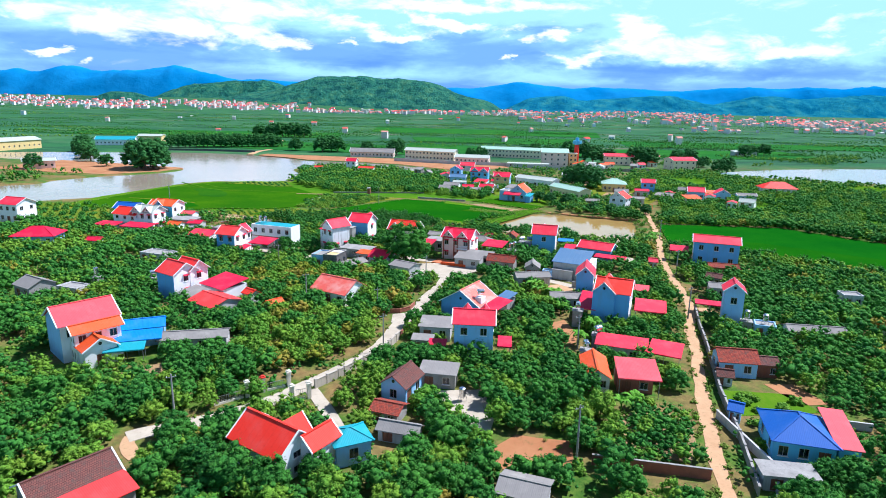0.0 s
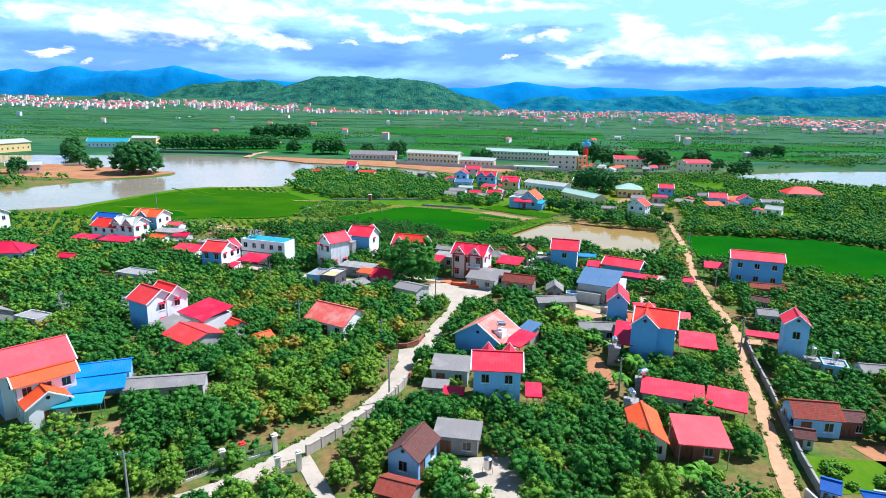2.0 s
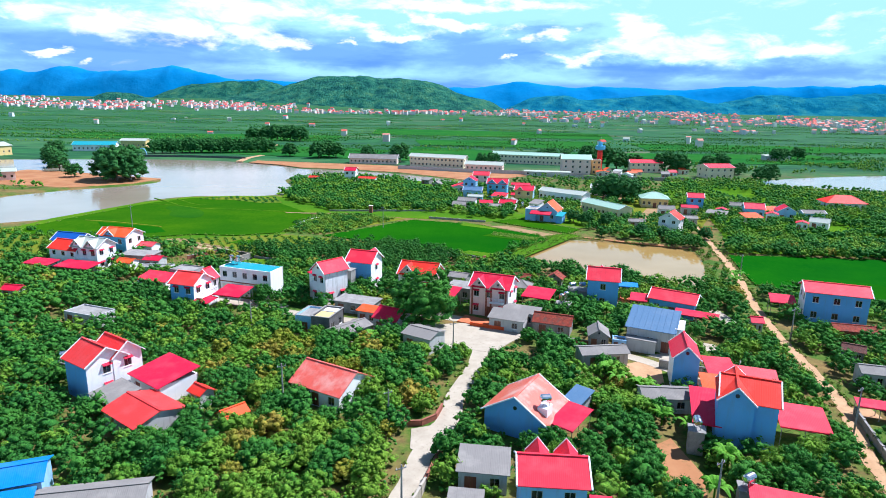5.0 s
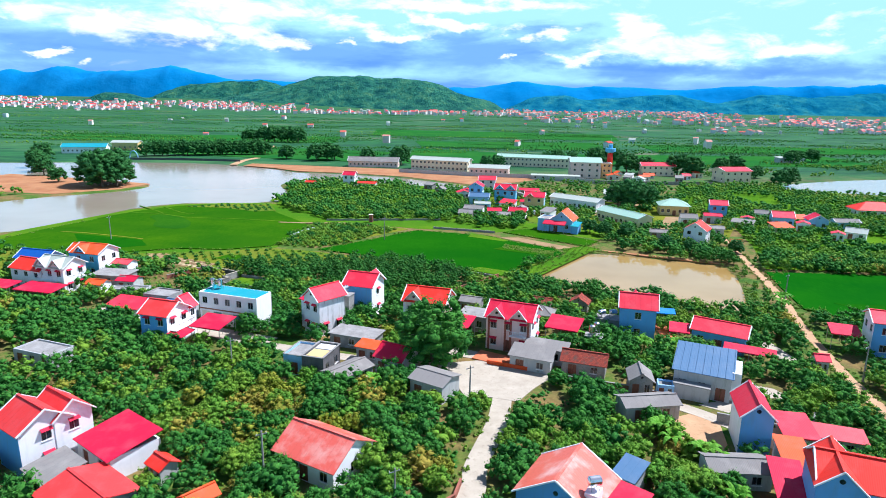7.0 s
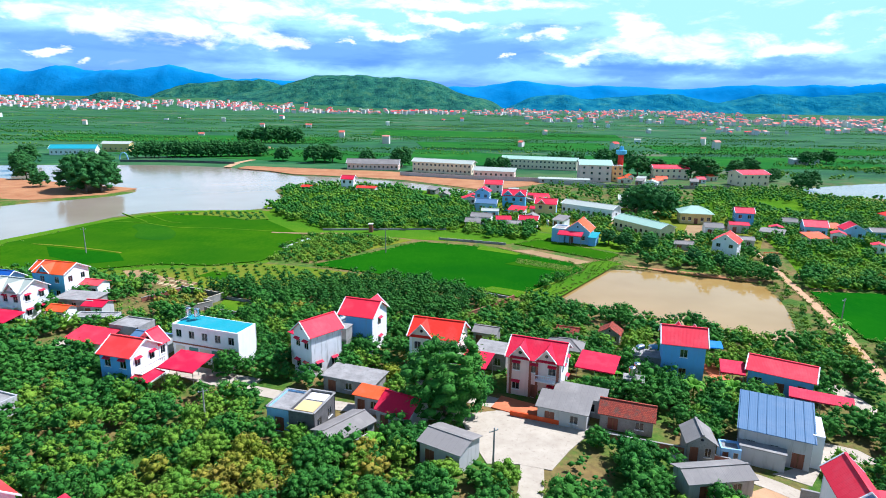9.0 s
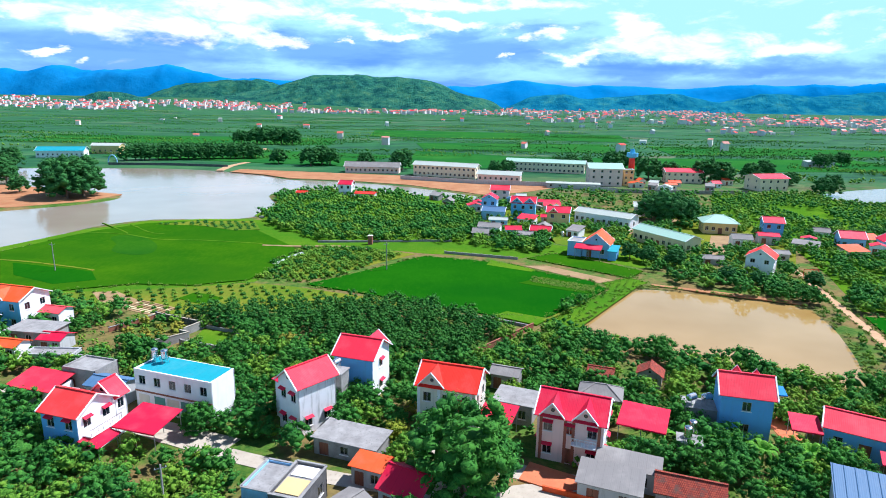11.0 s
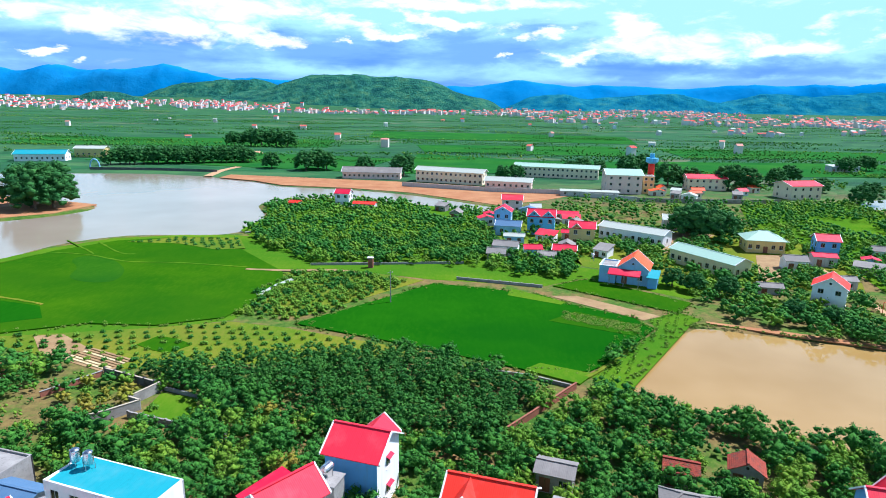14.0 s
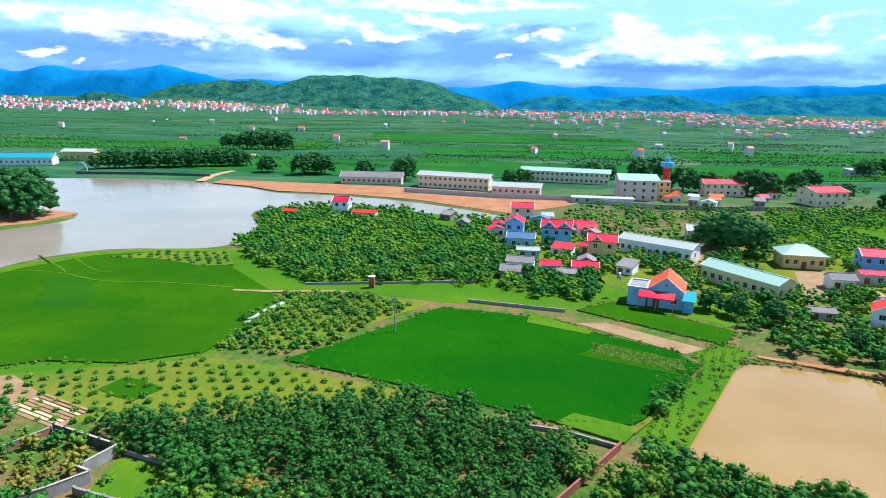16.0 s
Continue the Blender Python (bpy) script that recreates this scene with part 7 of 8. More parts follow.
# young trees in the grass plots, and bushes in the gaps
young = {(kind, level): [] for kind in ("lychee", "bright", "dry", "shrub", "bush") for level in ("low", "far")}
for zone, pitch, lo, hi, kinds, seed in ((plan((-105, 226), (-72, 232), (-58, 236), (-46, 233), (-18, 222), (-40, 218), (-66, 212), (-92, 218)), 2.9, 0.34, 0.62, ("shrub", "shrub", "bush"), 41),
                                         (plan((-58, 240), (-58, 262), (-53, 276), (-36, 275), (-24, 266), (-38, 243), (-46, 237)), 2.5, 0.5, 1.05, ("shrub", "shrub", "shrub", "shrub", "bush"), 42),
                                         (plan((-74, 205), (-70, 211), (-60, 206.5), (-62, 199), (-66, 196)), 3.4, 0.45, 0.75, ("bright", "dry", "lychee"), 48),
                                         (plan((24.5, 78), (37, 78.5), (32, 65.5), (21.5, 65)), 1.9, 0.3, 0.72, ("bright", "lychee", "lychee"), 49), (plan((11, 71), (16.6, 70), (15.8, 66), (11, 65)), 2.0, 0.1, 0.2, ("bright",), 50),
                                         (plan((-112, 304), (-101, 311), (-80, 312), (-74, 298), (-82, 296), (-96, 303)), 3.0, 0.45, 0.75, ("bush",), 43),
                                         (plan((-165, 200), (-158, 240), (-146, 240), (-110, 226), (-118, 200)), 4.0, 0.6, 1.2, ("shrub", "bush"), 44),
                                         (plan((16, 205), (22, 226), (40, 242), (36, 248), (18, 232), (9, 213)), 1.9, 0.14, 0.34, ("bright",), 45),
                                         (plan((60, 188), (71, 226), (78, 224), (70, 196), (64, 182)), 3.0, 0.25, 0.5, ("bright", "lychee"), 46),
                                         (plan((-130, 44), (-130, 232), (140, 232), (140, 44)), 3.4, 0.22, 0.5, ("bright", "lychee", "lychee"), 47)):
    zx, zy = [q[0] for q in zone], [q[1] for q in zone]
    X, Y, r = scatter(min(zx), max(zx), min(zy), max(zy), pitch, seed, 0.92, 0.7, seed == 47, 0.36 if seed == 47 else 0.16)
    ok = inside(X, Y, zone)
    for x, y in zip(X[ok], Y[ok]):
        kind = kinds[int(r.integers(len(kinds)))]
        young[kind, "far" if seed in (45, 47) else "low"].append((kind, int(r.integers(4)), x, y, float(r.uniform(lo, hi)), float(r.uniform(0, 360))))
for (kind, level), items in young.items():
    stand("young_trees", "young bushes and saplings with green leaves" if kind != "dry" else "small bushes with yellowing leaves", items, level, KINDS[kind][7])

# weeds and grass tufts along the paddies, the pond and the roads
weeds = []
r = np.random.default_rng(61)
for line, closed, step, spread in ((RICE_MAIN, True, 0.7, 0.7), (RICE_BACK, True, 0.8, 0.6), (RICE_WEST, True, 0.9, 0.9), (RICE_EAST, True, 1.0, 0.8), (FISH_POND, True, 0.45, 1.1), (ROADS[0][0], False, 0.55, 0.35), (ROADS[1][0], False, 0.6, 0.3)):
    half = next((hw for rl, hw in ROADS if rl is line), 0.0)
    ends = list(zip(line, line[1:] + (line[:1] if closed else [])))
    for (xa, ya), (xb, yb) in ends:
        d = math.hypot(xb - xa, yb - ya)
        if d < 1e-6:
            continue
        for k in range(int(d / step)):
            t = (k + r.random()) * step / d
            off = r.normal() * spread + (half + 0.3) * (1 if r.random() < 0.5 else -1)
            x, y = xa + (xb - xa) * t - (yb - ya) / d * off, ya + (yb - ya) * t + (xb - xa) / d * off
            if y < 300 and abs(x) < 170:
                weeds.append(("shrub", int(r.integers(4)), x, y, float(r.uniform(0.16, 0.42)), float(r.uniform(0, 360))))
for k in range(420):
    u, v = r.random(2)
    x, y = (9.5 + 14.0 * u + 1.5 * v) * S, (240.5 - 8.0 * u + 5.0 * v) * S
    weeds.append(("shrub", int(r.integers(4)), x, y, float(r.uniform(0.2, 0.45)), float(r.uniform(0, 360))))
ok = ~np.any([inside(np.array([q[2] for q in weeds]), np.array([q[3] for q in weeds]), p) for p in PONDS], axis=0)
ok &= ~np.any([inside(np.array([q[2] for q in weeds]), np.array([q[3] for q in weeds]), p) for p in OPEN_YARDS], axis=0)
stand("weeds", "tufts of weeds and tall grass on field edges", [q for q, k in zip(weeds, ok) if k], "far", LAWN_WEED)

# hedges and tree lines over the plain
r = np.random.default_rng(77)
dots = {"lychee": [], "bright": []}
for k in range(420):
    y = math.exp(r.uniform(math.log(600), math.log(2500)))
    x = r.uniform(-0.85, 0.85) * y
    n, dx, dy = int(r.integers(10, 50)), r.uniform(2.6, 4.6), r.uniform(-0.6, 0.6)
    for j in range(n):
        kind = "lychee" if k % 5 else "bright"
        (far if y < 660 else dots)[kind].append((kind, int(r.integers(4)), x + dx * j, y + dy * j + r.uniform(-3, 3), float(r.uniform(0.35, 0.85)), float(r.uniform(0, 360))))
for kind, items in far.items():
    stand("orchard", "far orchards and hedges of " + KINDS[kind][8].replace("tree", "trees"), items, "far", KINDS[kind][7])

for kind, items in dots.items():
    stand("tree_lines", "distant hedges and tree lines on the plain", items, "dot", KINDS[kind][7])

# single large trees
for k, (x, y, size) in enumerate(( (68, 326, 1.5), (73, 322, 1.7), (77, 319, 1.6), (72, 329, 1.5), (-170, 362, 2.16), (-174, 367, 2.52), (-178, 361, 2.64), (-181, 367, 2.40), (-174, 357, 2.16), (-178, 372, 2.28), (-205, 372, 1.1), (-236, 352, 1.3),
                                  (110, 458, 1.9), (120, 452, 1.6), (138, 446, 2.0), (146, 442, 1.8), (100, 500, 1.9), (112, 504, 2.0), (66, 506, 1.3), (74, 509, 1.5), (84, 507, 1.3), (20, 472, 1.2), (28, 476, 1.3), (185.0, 403.9, 1.5), (179.0, 400.9, 1.3), (261.7, 541.1, 1.5), (285.3, 553.8, 1.6), (270.7, 547.1, 1.4), (179.4, 435.9, 1.0), (184.4, 439.9, 1.1), (-38, 486, 2.0), (-62, 494, 1.5), (-100, 505, 1.8), (-94, 512, 1.9), (-88, 508, 1.7), (-124, 514, 1.5),
                                  (-230, 400, 1.4), (-245, 420, 1.6), (-260, 440, 1.6), (-275, 470, 1.8), (176, 470, 1.4), (190, 480, 1.5), (-180, 690, 2.4), (-168, 694, 2.4), (-156, 688, 2.2), (-192, 696, 2.2), (-206, 692, 2.0),
                                  (46, 262, 0.7), (52, 258, 0.75), (60, 244, 0.6), (66, 240, 0.6), (80, 240, 0.6), (42, 266, 0.7))):
    tree("big", k % 4, x * S, y * S, size, k * 73.0, "large shade trees")
tree("shade", 1, -9.6 * S, 156.4 * S, 1.66, 40.0, "large shade trees")
for k, (x, y, size) in enumerate(((-23.2, 59.4, 0.78), (-18.4, 58.4, 0.66), (-27.6, 62.6, 0.6), (-31.4, 66.4, 0.62), (-33.6, 69.6, 0.55), (-27.4, 71.6, 0.5), (21.6, 84.0, 0.62), (-13.6, 60.8, 0.55), (8.6, 91.6, 0.5), (39.6, 58.4, 0.5), (44.6, 62.4, 0.45), (47.6, 62.6, 0.5), (-42.6, 110.6, 0.5), (-38.4, 113.2, 0.52))):
    tree("shade", k % 4, x * S, y * S, size, k * 67.0, "garden trees")
r = np.random.default_rng(88)
for x0, x1, y0, y1, count in ((43, 53, 79, 85, 12), (40.5, 43, 63, 76, 7), (20, 33, 79.5, 83, 10), (-3, 7, 69, 72, 6), (9, 17, 63.5, 66, 7), (24, 30, 104, 108, 4), (-58, -50, 198, 204, 3)):
    for k in range(count):
        tree("shrub", k % 4, float(r.uniform(x0, x1)) * S, float(r.uniform(y0, y1)) * S, float(r.uniform(0.5, 1.0)), float(r.uniform(0, 360)), "garden shrubs")
tree("shade", 2, -44.6 * S, 168.6 * S, 0.62, 80.0, "large shade trees")
for k in range(19):
    tree("big", k % 4, (-230 + k * 4.5) * S, (520 + k * 1.5 + (k % 3) * 2) * S, 1.45 + 0.15 * (k % 3), k * 51.0, "lakeside row of trees")

# ---- far settlements ----
def hamlet(label, spots, seed, grow=1.0):
    """Far houses, with pitched roofs and walls, each of a few faces, as two joined meshes."""
    r = random.Random(seed)
    w_s, roofs = Shape(), {}
    for x, y in spots:
        a = r.uniform(-0.6, 0.6)
        w, d, h, rise = r.uniform(5, 12) * grow, r.uniform(6, 11) * grow, r.choice((4, 6, 7.5, 9, 11)) * grow, r.uniform(1.2, 2.6) * grow
        m = Matrix.Translation((x, y, float(swell(x, y)) - 0.5)) @ Matrix.Rotation(a, 4, "Z")
        w_s.m = m
        w_s.box(-w / 2, w / 2, -d / 2, d / 2, 0, h)
        if r.random() < 0.16:
            continue                        # a flat terrace roof
        for sx in (-1, 1):
            w_s.face([(sx * w / 2, -d / 2, h), (sx * w / 2, d / 2, h), (sx * w / 2, 0, h + rise)])
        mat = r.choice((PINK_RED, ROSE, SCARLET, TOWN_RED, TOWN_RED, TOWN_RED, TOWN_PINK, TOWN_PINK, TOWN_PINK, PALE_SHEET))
        rs = roofs.setdefault(mat.name, (Shape(), mat))[0]
        rs.m = m
        slope(rs, (-w / 2 - 0.5, -d / 2 - 0.5, h - 0.2), (w / 2 + 0.5, -d / 2 - 0.5, h - 0.2), (w / 2 + 0.5, 0, h + rise), (-w / 2 - 0.5, 0, h + rise))
        slope(rs, (w / 2 + 0.5, d / 2 + 0.5, h - 0.2), (-w / 2 - 0.5, d / 2 + 0.5, h - 0.2), (-w / 2 - 0.5, 0, h + rise), (w / 2 + 0.5, 0, h + rise))
    town = thing("town", label, "town", 0, 0, 0, 0, kind="stuff")
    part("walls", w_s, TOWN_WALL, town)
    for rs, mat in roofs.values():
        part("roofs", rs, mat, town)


r = random.Random(9)
def strew(n, bear0, bear1, y0, y1):
    out = []
    for _ in range(n):
        y = math.exp(r.uniform(math.log(y0), math.log(y1)))
        out.append((r.uniform(bear0, bear1) * y, y))
    return out


def clustered(n, groups, bear0, bear1, y0, y1):
    """Houses gathered in streets and clusters, the rest strewn between."""
    out = []
    for cx, cy in strew(groups, bear0, bear1, y0, y1):
        for _ in range(n // groups):
            out.append((cx + r.gauss(0, 0.030) * cy, cy + r.gauss(0, 0.035) * cy))
    return out


hamlet("distant town of white houses with red roofs", clustered(520, 20, -0.75, -0.24, 2300, 3150), 1, 1.25)
hamlet("distant town below the green hill", clustered(260, 12, -0.22, 0.16, 2050, 2700), 2, 1.15)
hamlet("distant villages of red-roofed houses", clustered(420, 24, 0.16, 0.74, 1500, 2500), 3, 1.0)
hamlet("near end of the red-roofed villages", clustered(120, 6, 0.42, 0.78, 1150, 1600), 5, 0.8)
hamlet("far white and red houses at the foot of the mountains", clustered(260, 12, 0.04, 0.44, 2700, 3600), 4, 1.1)
hamlet("scattered far farmhouses on the plain", clustered(48, 28, -0.7, 0.6, 700, 1700), 6, 0.8)


# ---- walls, poles, tanks, banana plants ----
def garden_wall(label, pts, h, material, thick=0.22, cap=None, piers=0.0):
    """A boundary wall through the plan points, each length its own part, with piers and a coping."""
    pts = plan(*pts)
    ob = thing("garden_wall", label, "wall", pts[0][0], pts[0][1], 0, 0, "boundary walls")
    for (xa, ya), (xb, yb) in zip(pts, pts[1:]):
        length, a = math.hypot(xb - xa, yb - ya), math.atan2(yb - ya, xb - xa)
        m = Matrix.Translation((xa - pts[0][0], ya - pts[0][1], 0)) @ Matrix.Rotation(a, 4, "Z")
        s = Shape()
        s.m = m
        s.box(0, length, -thick / 2, thick / 2, 0, h)
        part("wall_length", s, material, ob)
        c = Shape()
        c.m = m
        c.box(-0.04, length + 0.04, -thick / 2 - 0.05, thick / 2 + 0.05, h + 0.003, h + 0.08)
        part("coping", c, cap or material, ob)
        if piers:
            for k in range(int(length / piers) + 1):
                q = Shape()
                q.m = m
                q.box(k * piers - 0.18, k * piers + 0.18, -0.18, 0.18, 0, h + 0.22)
                part("pier", q, material, ob)
    return ob


garden_wall("tall dark mossy brick garden wall", ((18.3, 65.5), (31.5, 62.9)), 1.5, BRICKISH, cap=CEMENT)
garden_wall("weathered tan wall along the concrete lane", ((-18.6, 84.0), (-15.0, 88.9), (-11.0, 95.4), (-8.8, 100.6), (-7.6, 104.4)), 1.5, TAN_WALL, piers=2.6)
garden_wall("low brick-red wall beside the lane", ((-16.0, 118.3), (-12.2, 117.8), (-8.6, 118.2), (-6.6, 120.0), (-5.8, 123.0)), 0.9, BRICKISH)
garden_wall("low brick-red wall on the lane's edge", ((-8.0, 104.2), (-6.4, 110.2), (-4.6, 113.6)), 0.7, BRICKISH)
garden_wall("grey wall along the dirt track", ((53.4, 123.1), (50.2, 112.8), (47.6, 103.2), (44.0, 91.2), (42.1, 85.1), (39, 72), (35.6, 60)), 1.3, CEMENT, piers=4.0)
garden_wall("brick-red wall in front of old houses", ((9.2, 151.4), (20.2, 147.6), (25.5, 145)), 1.1, BRICKISH, cap=CEMENT)
garden_wall("brick-red wall beside the tilled beds", ((-75.5, 204), (-70.2, 211.6)), 1.0, BRICKISH, cap=CEMENT)
garden_wall("dark post wall behind small fruit trees", ((-69.9, 211.8), (-59.0, 207.0)), 1.4, DARK_CEMENT, cap=CONCRETE, piers=2.4)
garden_wall("pale grey block wall beside a lawn", ((-58.6, 206.8), (-61.1, 201.8), (-59.0, 200.8), (-62.2, 197.6), (-66.5, 194.6)), 1.7, CEMENT, cap=CONCRETE)
garden_wall("grey block wall behind the lawn", ((-58.2, 206.9), (-50, 203.6)), 0.6, CEMENT)
garden_wall("grey post wall in front of the lawn", ((-59.6, 198.5), (-48.0, 194.5), (-44, 193)), 1.0, CEMENT, piers=2.4)
garden_wall("brown brick wall at the corner of the paddy", ((5.9, 209.2), (-2.4, 199.8), (-6.5, 195.3)), 1.2, BRICKISH)
garden_wall("low dark wall along the paddy edge", ((-17, 217.3), (-1.1, 213.1), (5.3, 209.4)), 0.6, CEMENT)
garden_wall("long low grey wall across the fields", ((-51, 281), (-30, 283), (-9.2, 285.2)), 0.6, CEMENT)
garden_wall("dark grey wall beside the rice", ((-11.4, 269.5), (9.3, 263.4)), 0.7, CEMENT, piers=3.0)
garden_wall("long grey school boundary wall", ((-36, 440), (8, 425), (41, 420), (60, 408), (75, 400)), 2.4, BARE)
garden_wall("grey wall at the edge of the school yard", ((75, 400), (100, 398), (142, 400)), 2.0, CEMENT)
garden_wall("grey yard wall of the grey hall", ((30.5, 138.5), (41, 134), (44.5, 139)), 1.5, CEMENT)
garden_wall("orange-red forecourt wall of the villa", ((-0.5, 156.8), (6, 154.2)), 0.8, ORANGE)
garden_wall("grey wall of the bungalow yard", ((38.4, 77.5), (39.8, 64), (36.5, 58)), 1.3, BARE)
garden_wall("pale block wall behind the bungalow", ((46, 77.5), (58, 74.5)), 1.2, BARE)
garden_wall("dark grey embankment wall of the lake", ((-228, 492), (-190, 494), (-150, 489)), 1.6, DARK_CEMENT)


def pole(x, y, h, label="grey concrete utility pole", arm=True):
    ob = thing("utility_pole", label + " standing in the orchard", "pole", x * S, y * S, 0, 30, "utility poles")
    part("shaft", Shape().rod((0, 0, 0), (0, 0, h), 0.16, 0.10, 8), CEMENT, ob)
    if arm:
        part("crossarm", Shape().box(-0.7, 0.7, 0.10, 0.18, h - 0.6, h - 0.5), RAIL, ob)
        for k in (-0.6, 0.0, 0.6):
            part("insulator", Shape().rod((k, 0.14, h - 0.5), (k, 0.14, h - 0.3), 0.05, 0.035, 6), TRIM, ob)
    return ob


for x, y, h in ((-35.1, 73.6, 7.5), (-9.9, 98.4, 7.5), (-28.4, 122.5, 7.5), (-13, 117.8, 6.0), (16.7, 66.5, 8.0), (-110.5, 244.5, 8.3), (24, 101, 7.0), (50, 118, 7.5), (60, 152, 7.0), (-4, 143, 6.5), (70, 194, 7.0), (-42, 152, 6.5)):
    pole(x, y, h)
# the thin white pole in the paddy
pole(-26.8, 250, 8.3, "slim white concrete pole")


def water_tank(x, y, z, lying=True, rot=0.0):
    ob = thing("water_tank", "shiny stainless steel water tank on a stand", "water tank", x * S, y * S, z, rot, "rooftop water tanks")
    profile = ((0.0, 0.0), (0.30, 0.0), (0.52, 0.14), (0.55, 0.22), (0.55, 1.48), (0.52, 1.56), (0.30, 1.70), (0.0, 1.70))
    s = Shape()
    s.m = pose(-0.85, 0, 1.15, 0, 90, 0) if lying else pose(0, 0, 0.55)
    for (ra, za), (rb, zb) in zip(profile, profile[1:]):
        for k in range(14):
            a, b = 2 * math.pi * k / 14, 2 * math.pi * (k + 1) / 14
            ring = [(ra * math.cos(a), ra * math.sin(a), za), (ra * math.cos(b), ra * math.sin(b), za), (rb * math.cos(b), rb * math.sin(b), zb), (rb * math.cos(a), rb * math.sin(a), zb)]
            s.face(ring[1:] if ra == 0 else ring[:3] if rb == 0 else ring)
    part("tank", s, STEEL, ob)
    for a in (-0.5, 0.5):
        for b in (-0.4, 0.4):
            part("leg", Shape().rod((a, b, 0), (a, b, 0.75), 0.04, n=5), RAIL, ob)


for x, y, z, lying in ((-53.9, 177.2, 6.9, False), (-52.3, 176.8, 6.9, False), (-27.5, 176.5, 6.4, True), (7.6, 115.8, 5.1, True), (26.4, 113.0, 3.6, True), (-64.5, 131.5, 3.0, True), (27.6, 101.8, 3.0, True), (24.3, 96.0, 2.4, True),
                       (24.9, 173.0, 3.3, True), (22.7, 172.8, 3.3, True), (18.6, 163.5, 3.0, False), (19.8, 165.0, 3.0, False), (61.0, 109.4, 2.52, False), (58.0, 110.5, 2.9, False), (3.2, 81.0, 0.1, False), (-24.4, 68.5, 2.0, True), (-77, 131, 3.0, False), (24, 275, 4.3, False)):
    water_tank(x, y, z, lying, (x * 37) % 90)
for x, y, w, d, h in ((-27.5, 176.5, 3.0, 2.6, 6.3), (-64.5, 131.5, 2.0, 2.0, 3.0), (24.0, 173.0, 5.0, 3.4, 3.3), (19.2, 164.2, 3.2, 2.6, 2.9), (-24.4, 68.5, 2.4, 2.2, 1.9), (27.6, 101.8, 2.0, 2.0, 2.9), (24.3, 96.0, 2.0, 2.0, 2.3), (-77, 131, 2.0, 2.0, 2.9), (26.4, 113.0, 2.0, 2.0, 3.6), (58.0, 110.5, 2.0, 2.0, 2.9)):
    ob = thing("tank_stand", "grey concrete block carrying a water tank", "tank stand", x * S, y * S, 0, -18, "tank stands")
    part("body", Shape().box(-w / 2, w / 2, -d / 2, d / 2, 0, h - 0.15), CEMENT, ob)
    part("slab_top", Shape().box(-w / 2 - 0.15, w / 2 + 0.15, -d / 2 - 0.15, d / 2 + 0.15, h - 0.147, h - 0.02), CEMENT, ob)


def banana(x, y, size, seed):
    """A clump of arching, split leaves on a soft stem."""
    rr = random.Random(seed)
    ob = thing("banana_plant", "banana plant with broad arching green leaves", "banana plant", x * S + rr.uniform(-1, 1), y * S + rr.uniform(-1, 1), 0, rr.uniform(0, 360), "banana plants")
    ob.scale = (size,) * 3
    key = ("banana", seed % 4)
    if key not in CACHE:
        leaves = []
        for k in range(11):
            a, lean, length = 2.4 * k, rr.uniform(0.5, 1.1), rr.uniform(1.8, 2.6)
            s = Shape()
            s.m = Matrix.Rotation(a, 4, "Z")
            prev = None
            for j in range(7):
                t = j / 6
                r_, z_ = 0.1 + t * length * lean, 1.7 + math.sin(t * 2.1) * length * 0.62 - t * t * 0.8
                w = 0.36 * math.sin(math.pi * min(1, t * 0.9 + 0.08)) + 0.03
                row = ((r_, -w, z_ - 0.10), (r_, 0, z_), (r_, w, z_ - 0.10))
                if prev:
                    s.face([prev[0], row[0], row[1], prev[1]])
                    s.face([prev[1], row[1], row[2], prev[2]])
                prev = row
            leaves.append(s.mesh("leaf", BANANA))
        CACHE[key] = (Shape().rod((0, 0, 0), (0, 0, 1.9), 0.16, 0.10, 8).mesh("stem", BANANA), leaves)
    stem, leaves = CACHE[key]
    part("stem", stem, None, ob)
    for me in leaves:
        part("leaf", me, None, ob)


spots = ((28.7, 111.1), (27.9, 116), (26.2, 124), (24.7, 127.4), (26, 79.6), (27.5, 79), (24.1, 102.4), (29.1, 109.6), (22.2, 166), (25.1, 166.6), (30.7, 160.9), (33.6, 162.2), (23.5, 164.5), (32, 159), (16.5, 166), (27, 163.5), (46, 72.8),
         (-18.6, 146.4), (22, 130.5), (20.5, 133), (36, 106.5), (25, 119), (64.5, 187), (66.5, 190), (-18, 134), (57, 104), (62, 116))
for k, (x, y) in enumerate(spots):
    banana(x, y, 0.85 + 0.1 * (k % 4), k)

# gate pillars beside the lane, the sluice hut and the red goal frame
for k, (x, y) in enumerate(((-26.0, 82.6), (-27.8, 81.0), (-22.7, 84.6), (-21.1, 80.0), (-18.9, 81.0))):
    ob = thing("gate_pillar", "cream square gate pillar with stepped cap", "gate pillar", x * S, y * S, 0, 30, "gate pillars")
    part("shaft", Shape().box(-0.3, 0.3, -0.3, 0.3, 0, 2.5), CREAM, ob)
    part("cap", Shape().box(-0.42, 0.42, -0.42, 0.42, 2.503, 2.65).box(-0.25, 0.25, -0.25, 0.25, 2.65, 2.85), SCARLET if k == 0 else CREAM, ob)
ob = thing("sluice_hut", "small dark red brick sluice hut with white band", "hut", -34.5 * S, 279.6 * S, 0, -5)
part("body", Shape().box(-0.7, 0.7, -0.6, 0.6, 0, 3.0), BRICKISH, ob)
part("roof", Shape().box(-0.85, 0.85, -0.75, 0.75, 3.003, 3.15), TRIM, ob)
part("door", Shape().box(-0.35, 0.35, -0.64, -0.603, 0, 1.9), WOOD, ob)
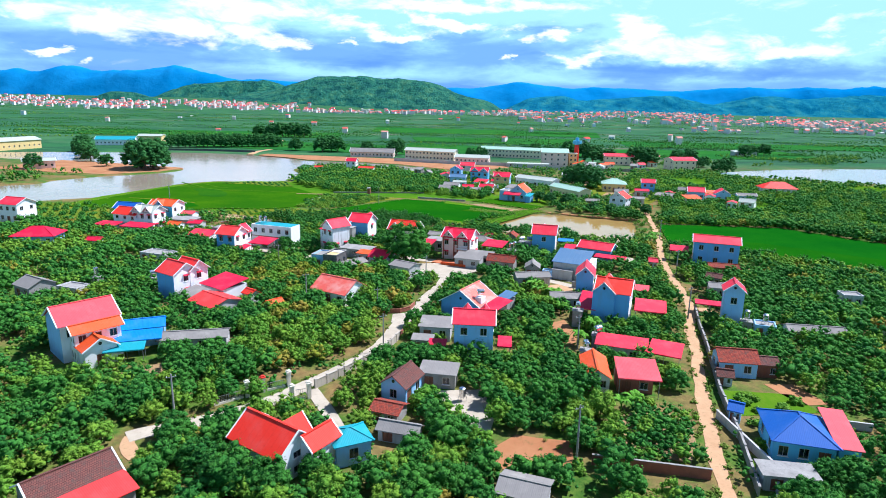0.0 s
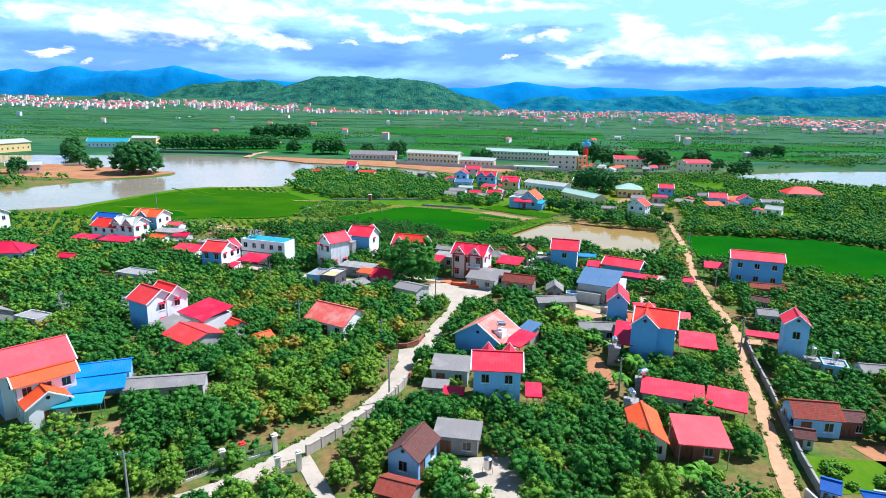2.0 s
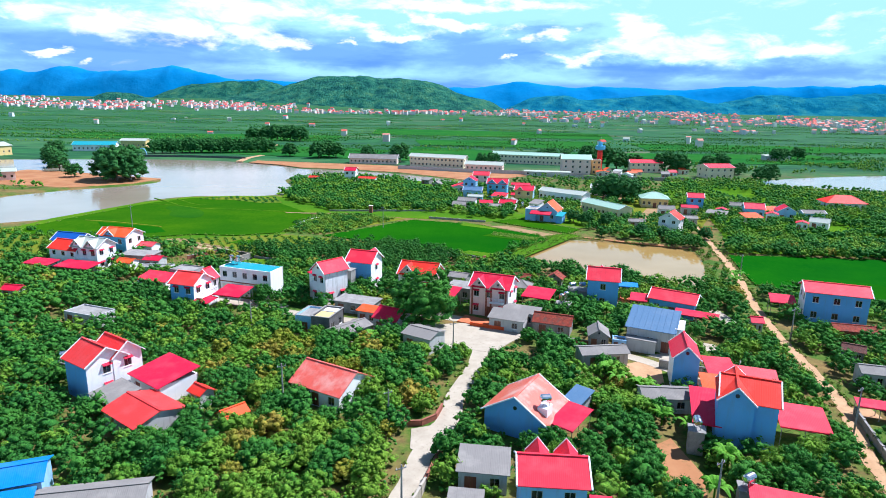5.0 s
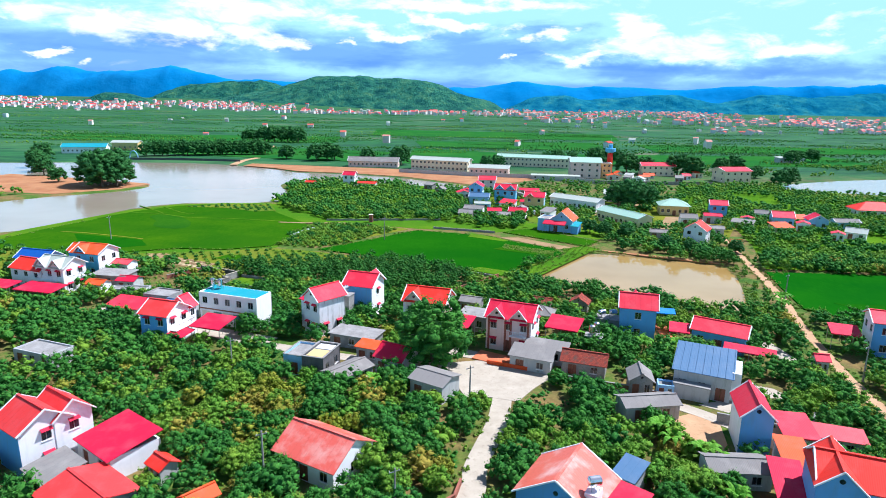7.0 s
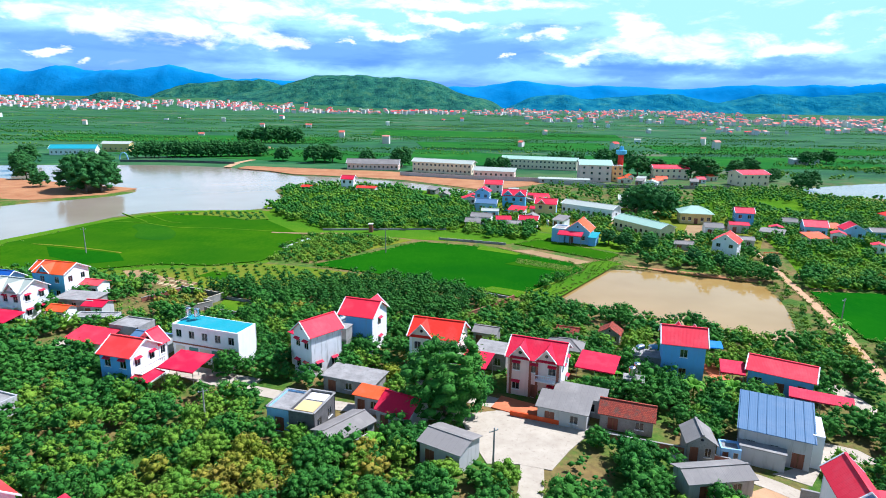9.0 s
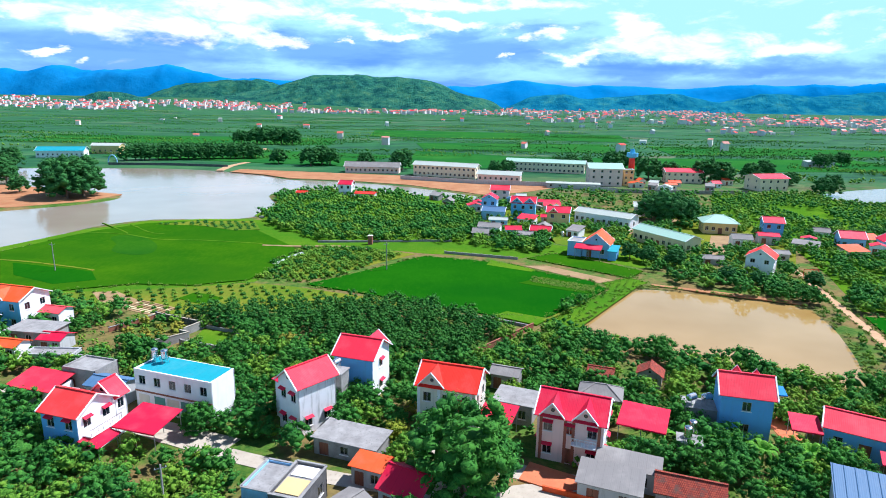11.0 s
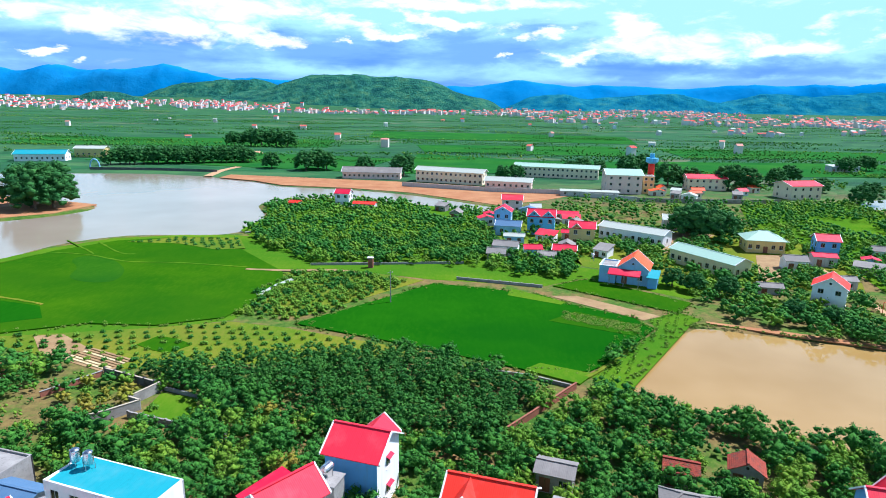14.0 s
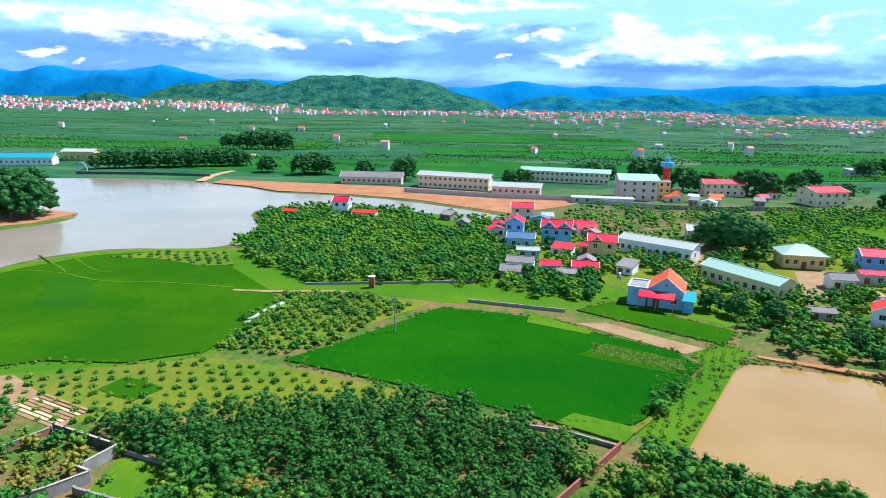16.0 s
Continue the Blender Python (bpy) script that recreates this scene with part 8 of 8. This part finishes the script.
ob = thing("road_gate", "rusty orange barrier frame across the track", "gate", 82.9 * S, 246.6 * S, 0, -10)
for k in (-1.9, 1.9):
    part("post", Shape().rod((k, 0, 0), (k, 0, 3.2), 0.09, n=6), ORANGE, ob)
part("beam", Shape().rod((-2.0, 0, 3.15), (2.0, 0, 3.15), 0.08, n=6), ORANGE, ob)


def fence(label, pts, h=1.4, pitch=0.28):
    """A railing of square posts and thin bars between two plan points."""
    (xa, ya), (xb, yb) = plan(*pts)
    length = math.hypot(xb - xa, yb - ya)
    ob = thing("fence", label, "fence", xa, ya, 0, math.degrees(math.atan2(yb - ya, xb - xa)), "lane fences")
    part("plinth", Shape().box(0, length, -0.1, 0.1, 0, 0.35), CREAM, ob)
    for z in (0.5, h - 0.1):
        part("rail", Shape().box(0, length, -0.03, 0.03, z, z + 0.06), RAIL, ob)
    bar = Shape().box(-0.02, 0.02, -0.02, 0.02, 0.35, h).mesh("bar", RAIL)
    for k in range(1, int(length / pitch)):
        part("bar", bar, None, ob).location = (k * pitch, 0, 0)


fence("grey metal railing beside the gate pillars", ((-25.5, 82.9), (-23.2, 84.3)))
fence("grey metal railing along the orchard edge", ((-31.5, 78.0), (-28.3, 80.7)))
fence("dark metal gate leaf across a side path", ((-20.7, 80.2), (-19.3, 80.8)), 1.8)

# the moored boat on the lake shore
ob = thing("boat", "small dark wooden boat with a low cabin at the shore", "boat", -79.4 * S, 320.6 * S, -0.5, 20)
hull = Shape()
ribs = [(-2.4, 0.45, 0.55), (-1.2, 0.75, 0.42), (0.6, 0.8, 0.40), (1.9, 0.5, 0.5), (2.7, 0.06, 0.75)]
for (xa, wa, za), (xb, wb, zb) in zip(ribs, ribs[1:]):
    for sy in (-1, 1):
        hull.face([(xa, sy * wa, za), (xb, sy * wb, zb), (xb, sy * wb * 0.6, -0.15), (xa, sy * wa * 0.6, -0.15)])
    hull.face([(xa, -wa * 0.95, za - 0.12), (xb, -wb * 0.95, zb - 0.12), (xb, wb * 0.95, zb - 0.12), (xa, wa * 0.95, za - 0.12)])
hull.face([(-2.4, -0.45, 0.55), (-2.4, 0.45, 0.55), (-2.4, 0.27, -0.15), (-2.4, -0.27, -0.15)])
part("hull", hull, WOOD, ob)
part("cabin", Shape().box(-1.6, 0.4, -0.5, 0.5, 0.3, 1.2), CEMENT, ob, "grey sheet cabin")
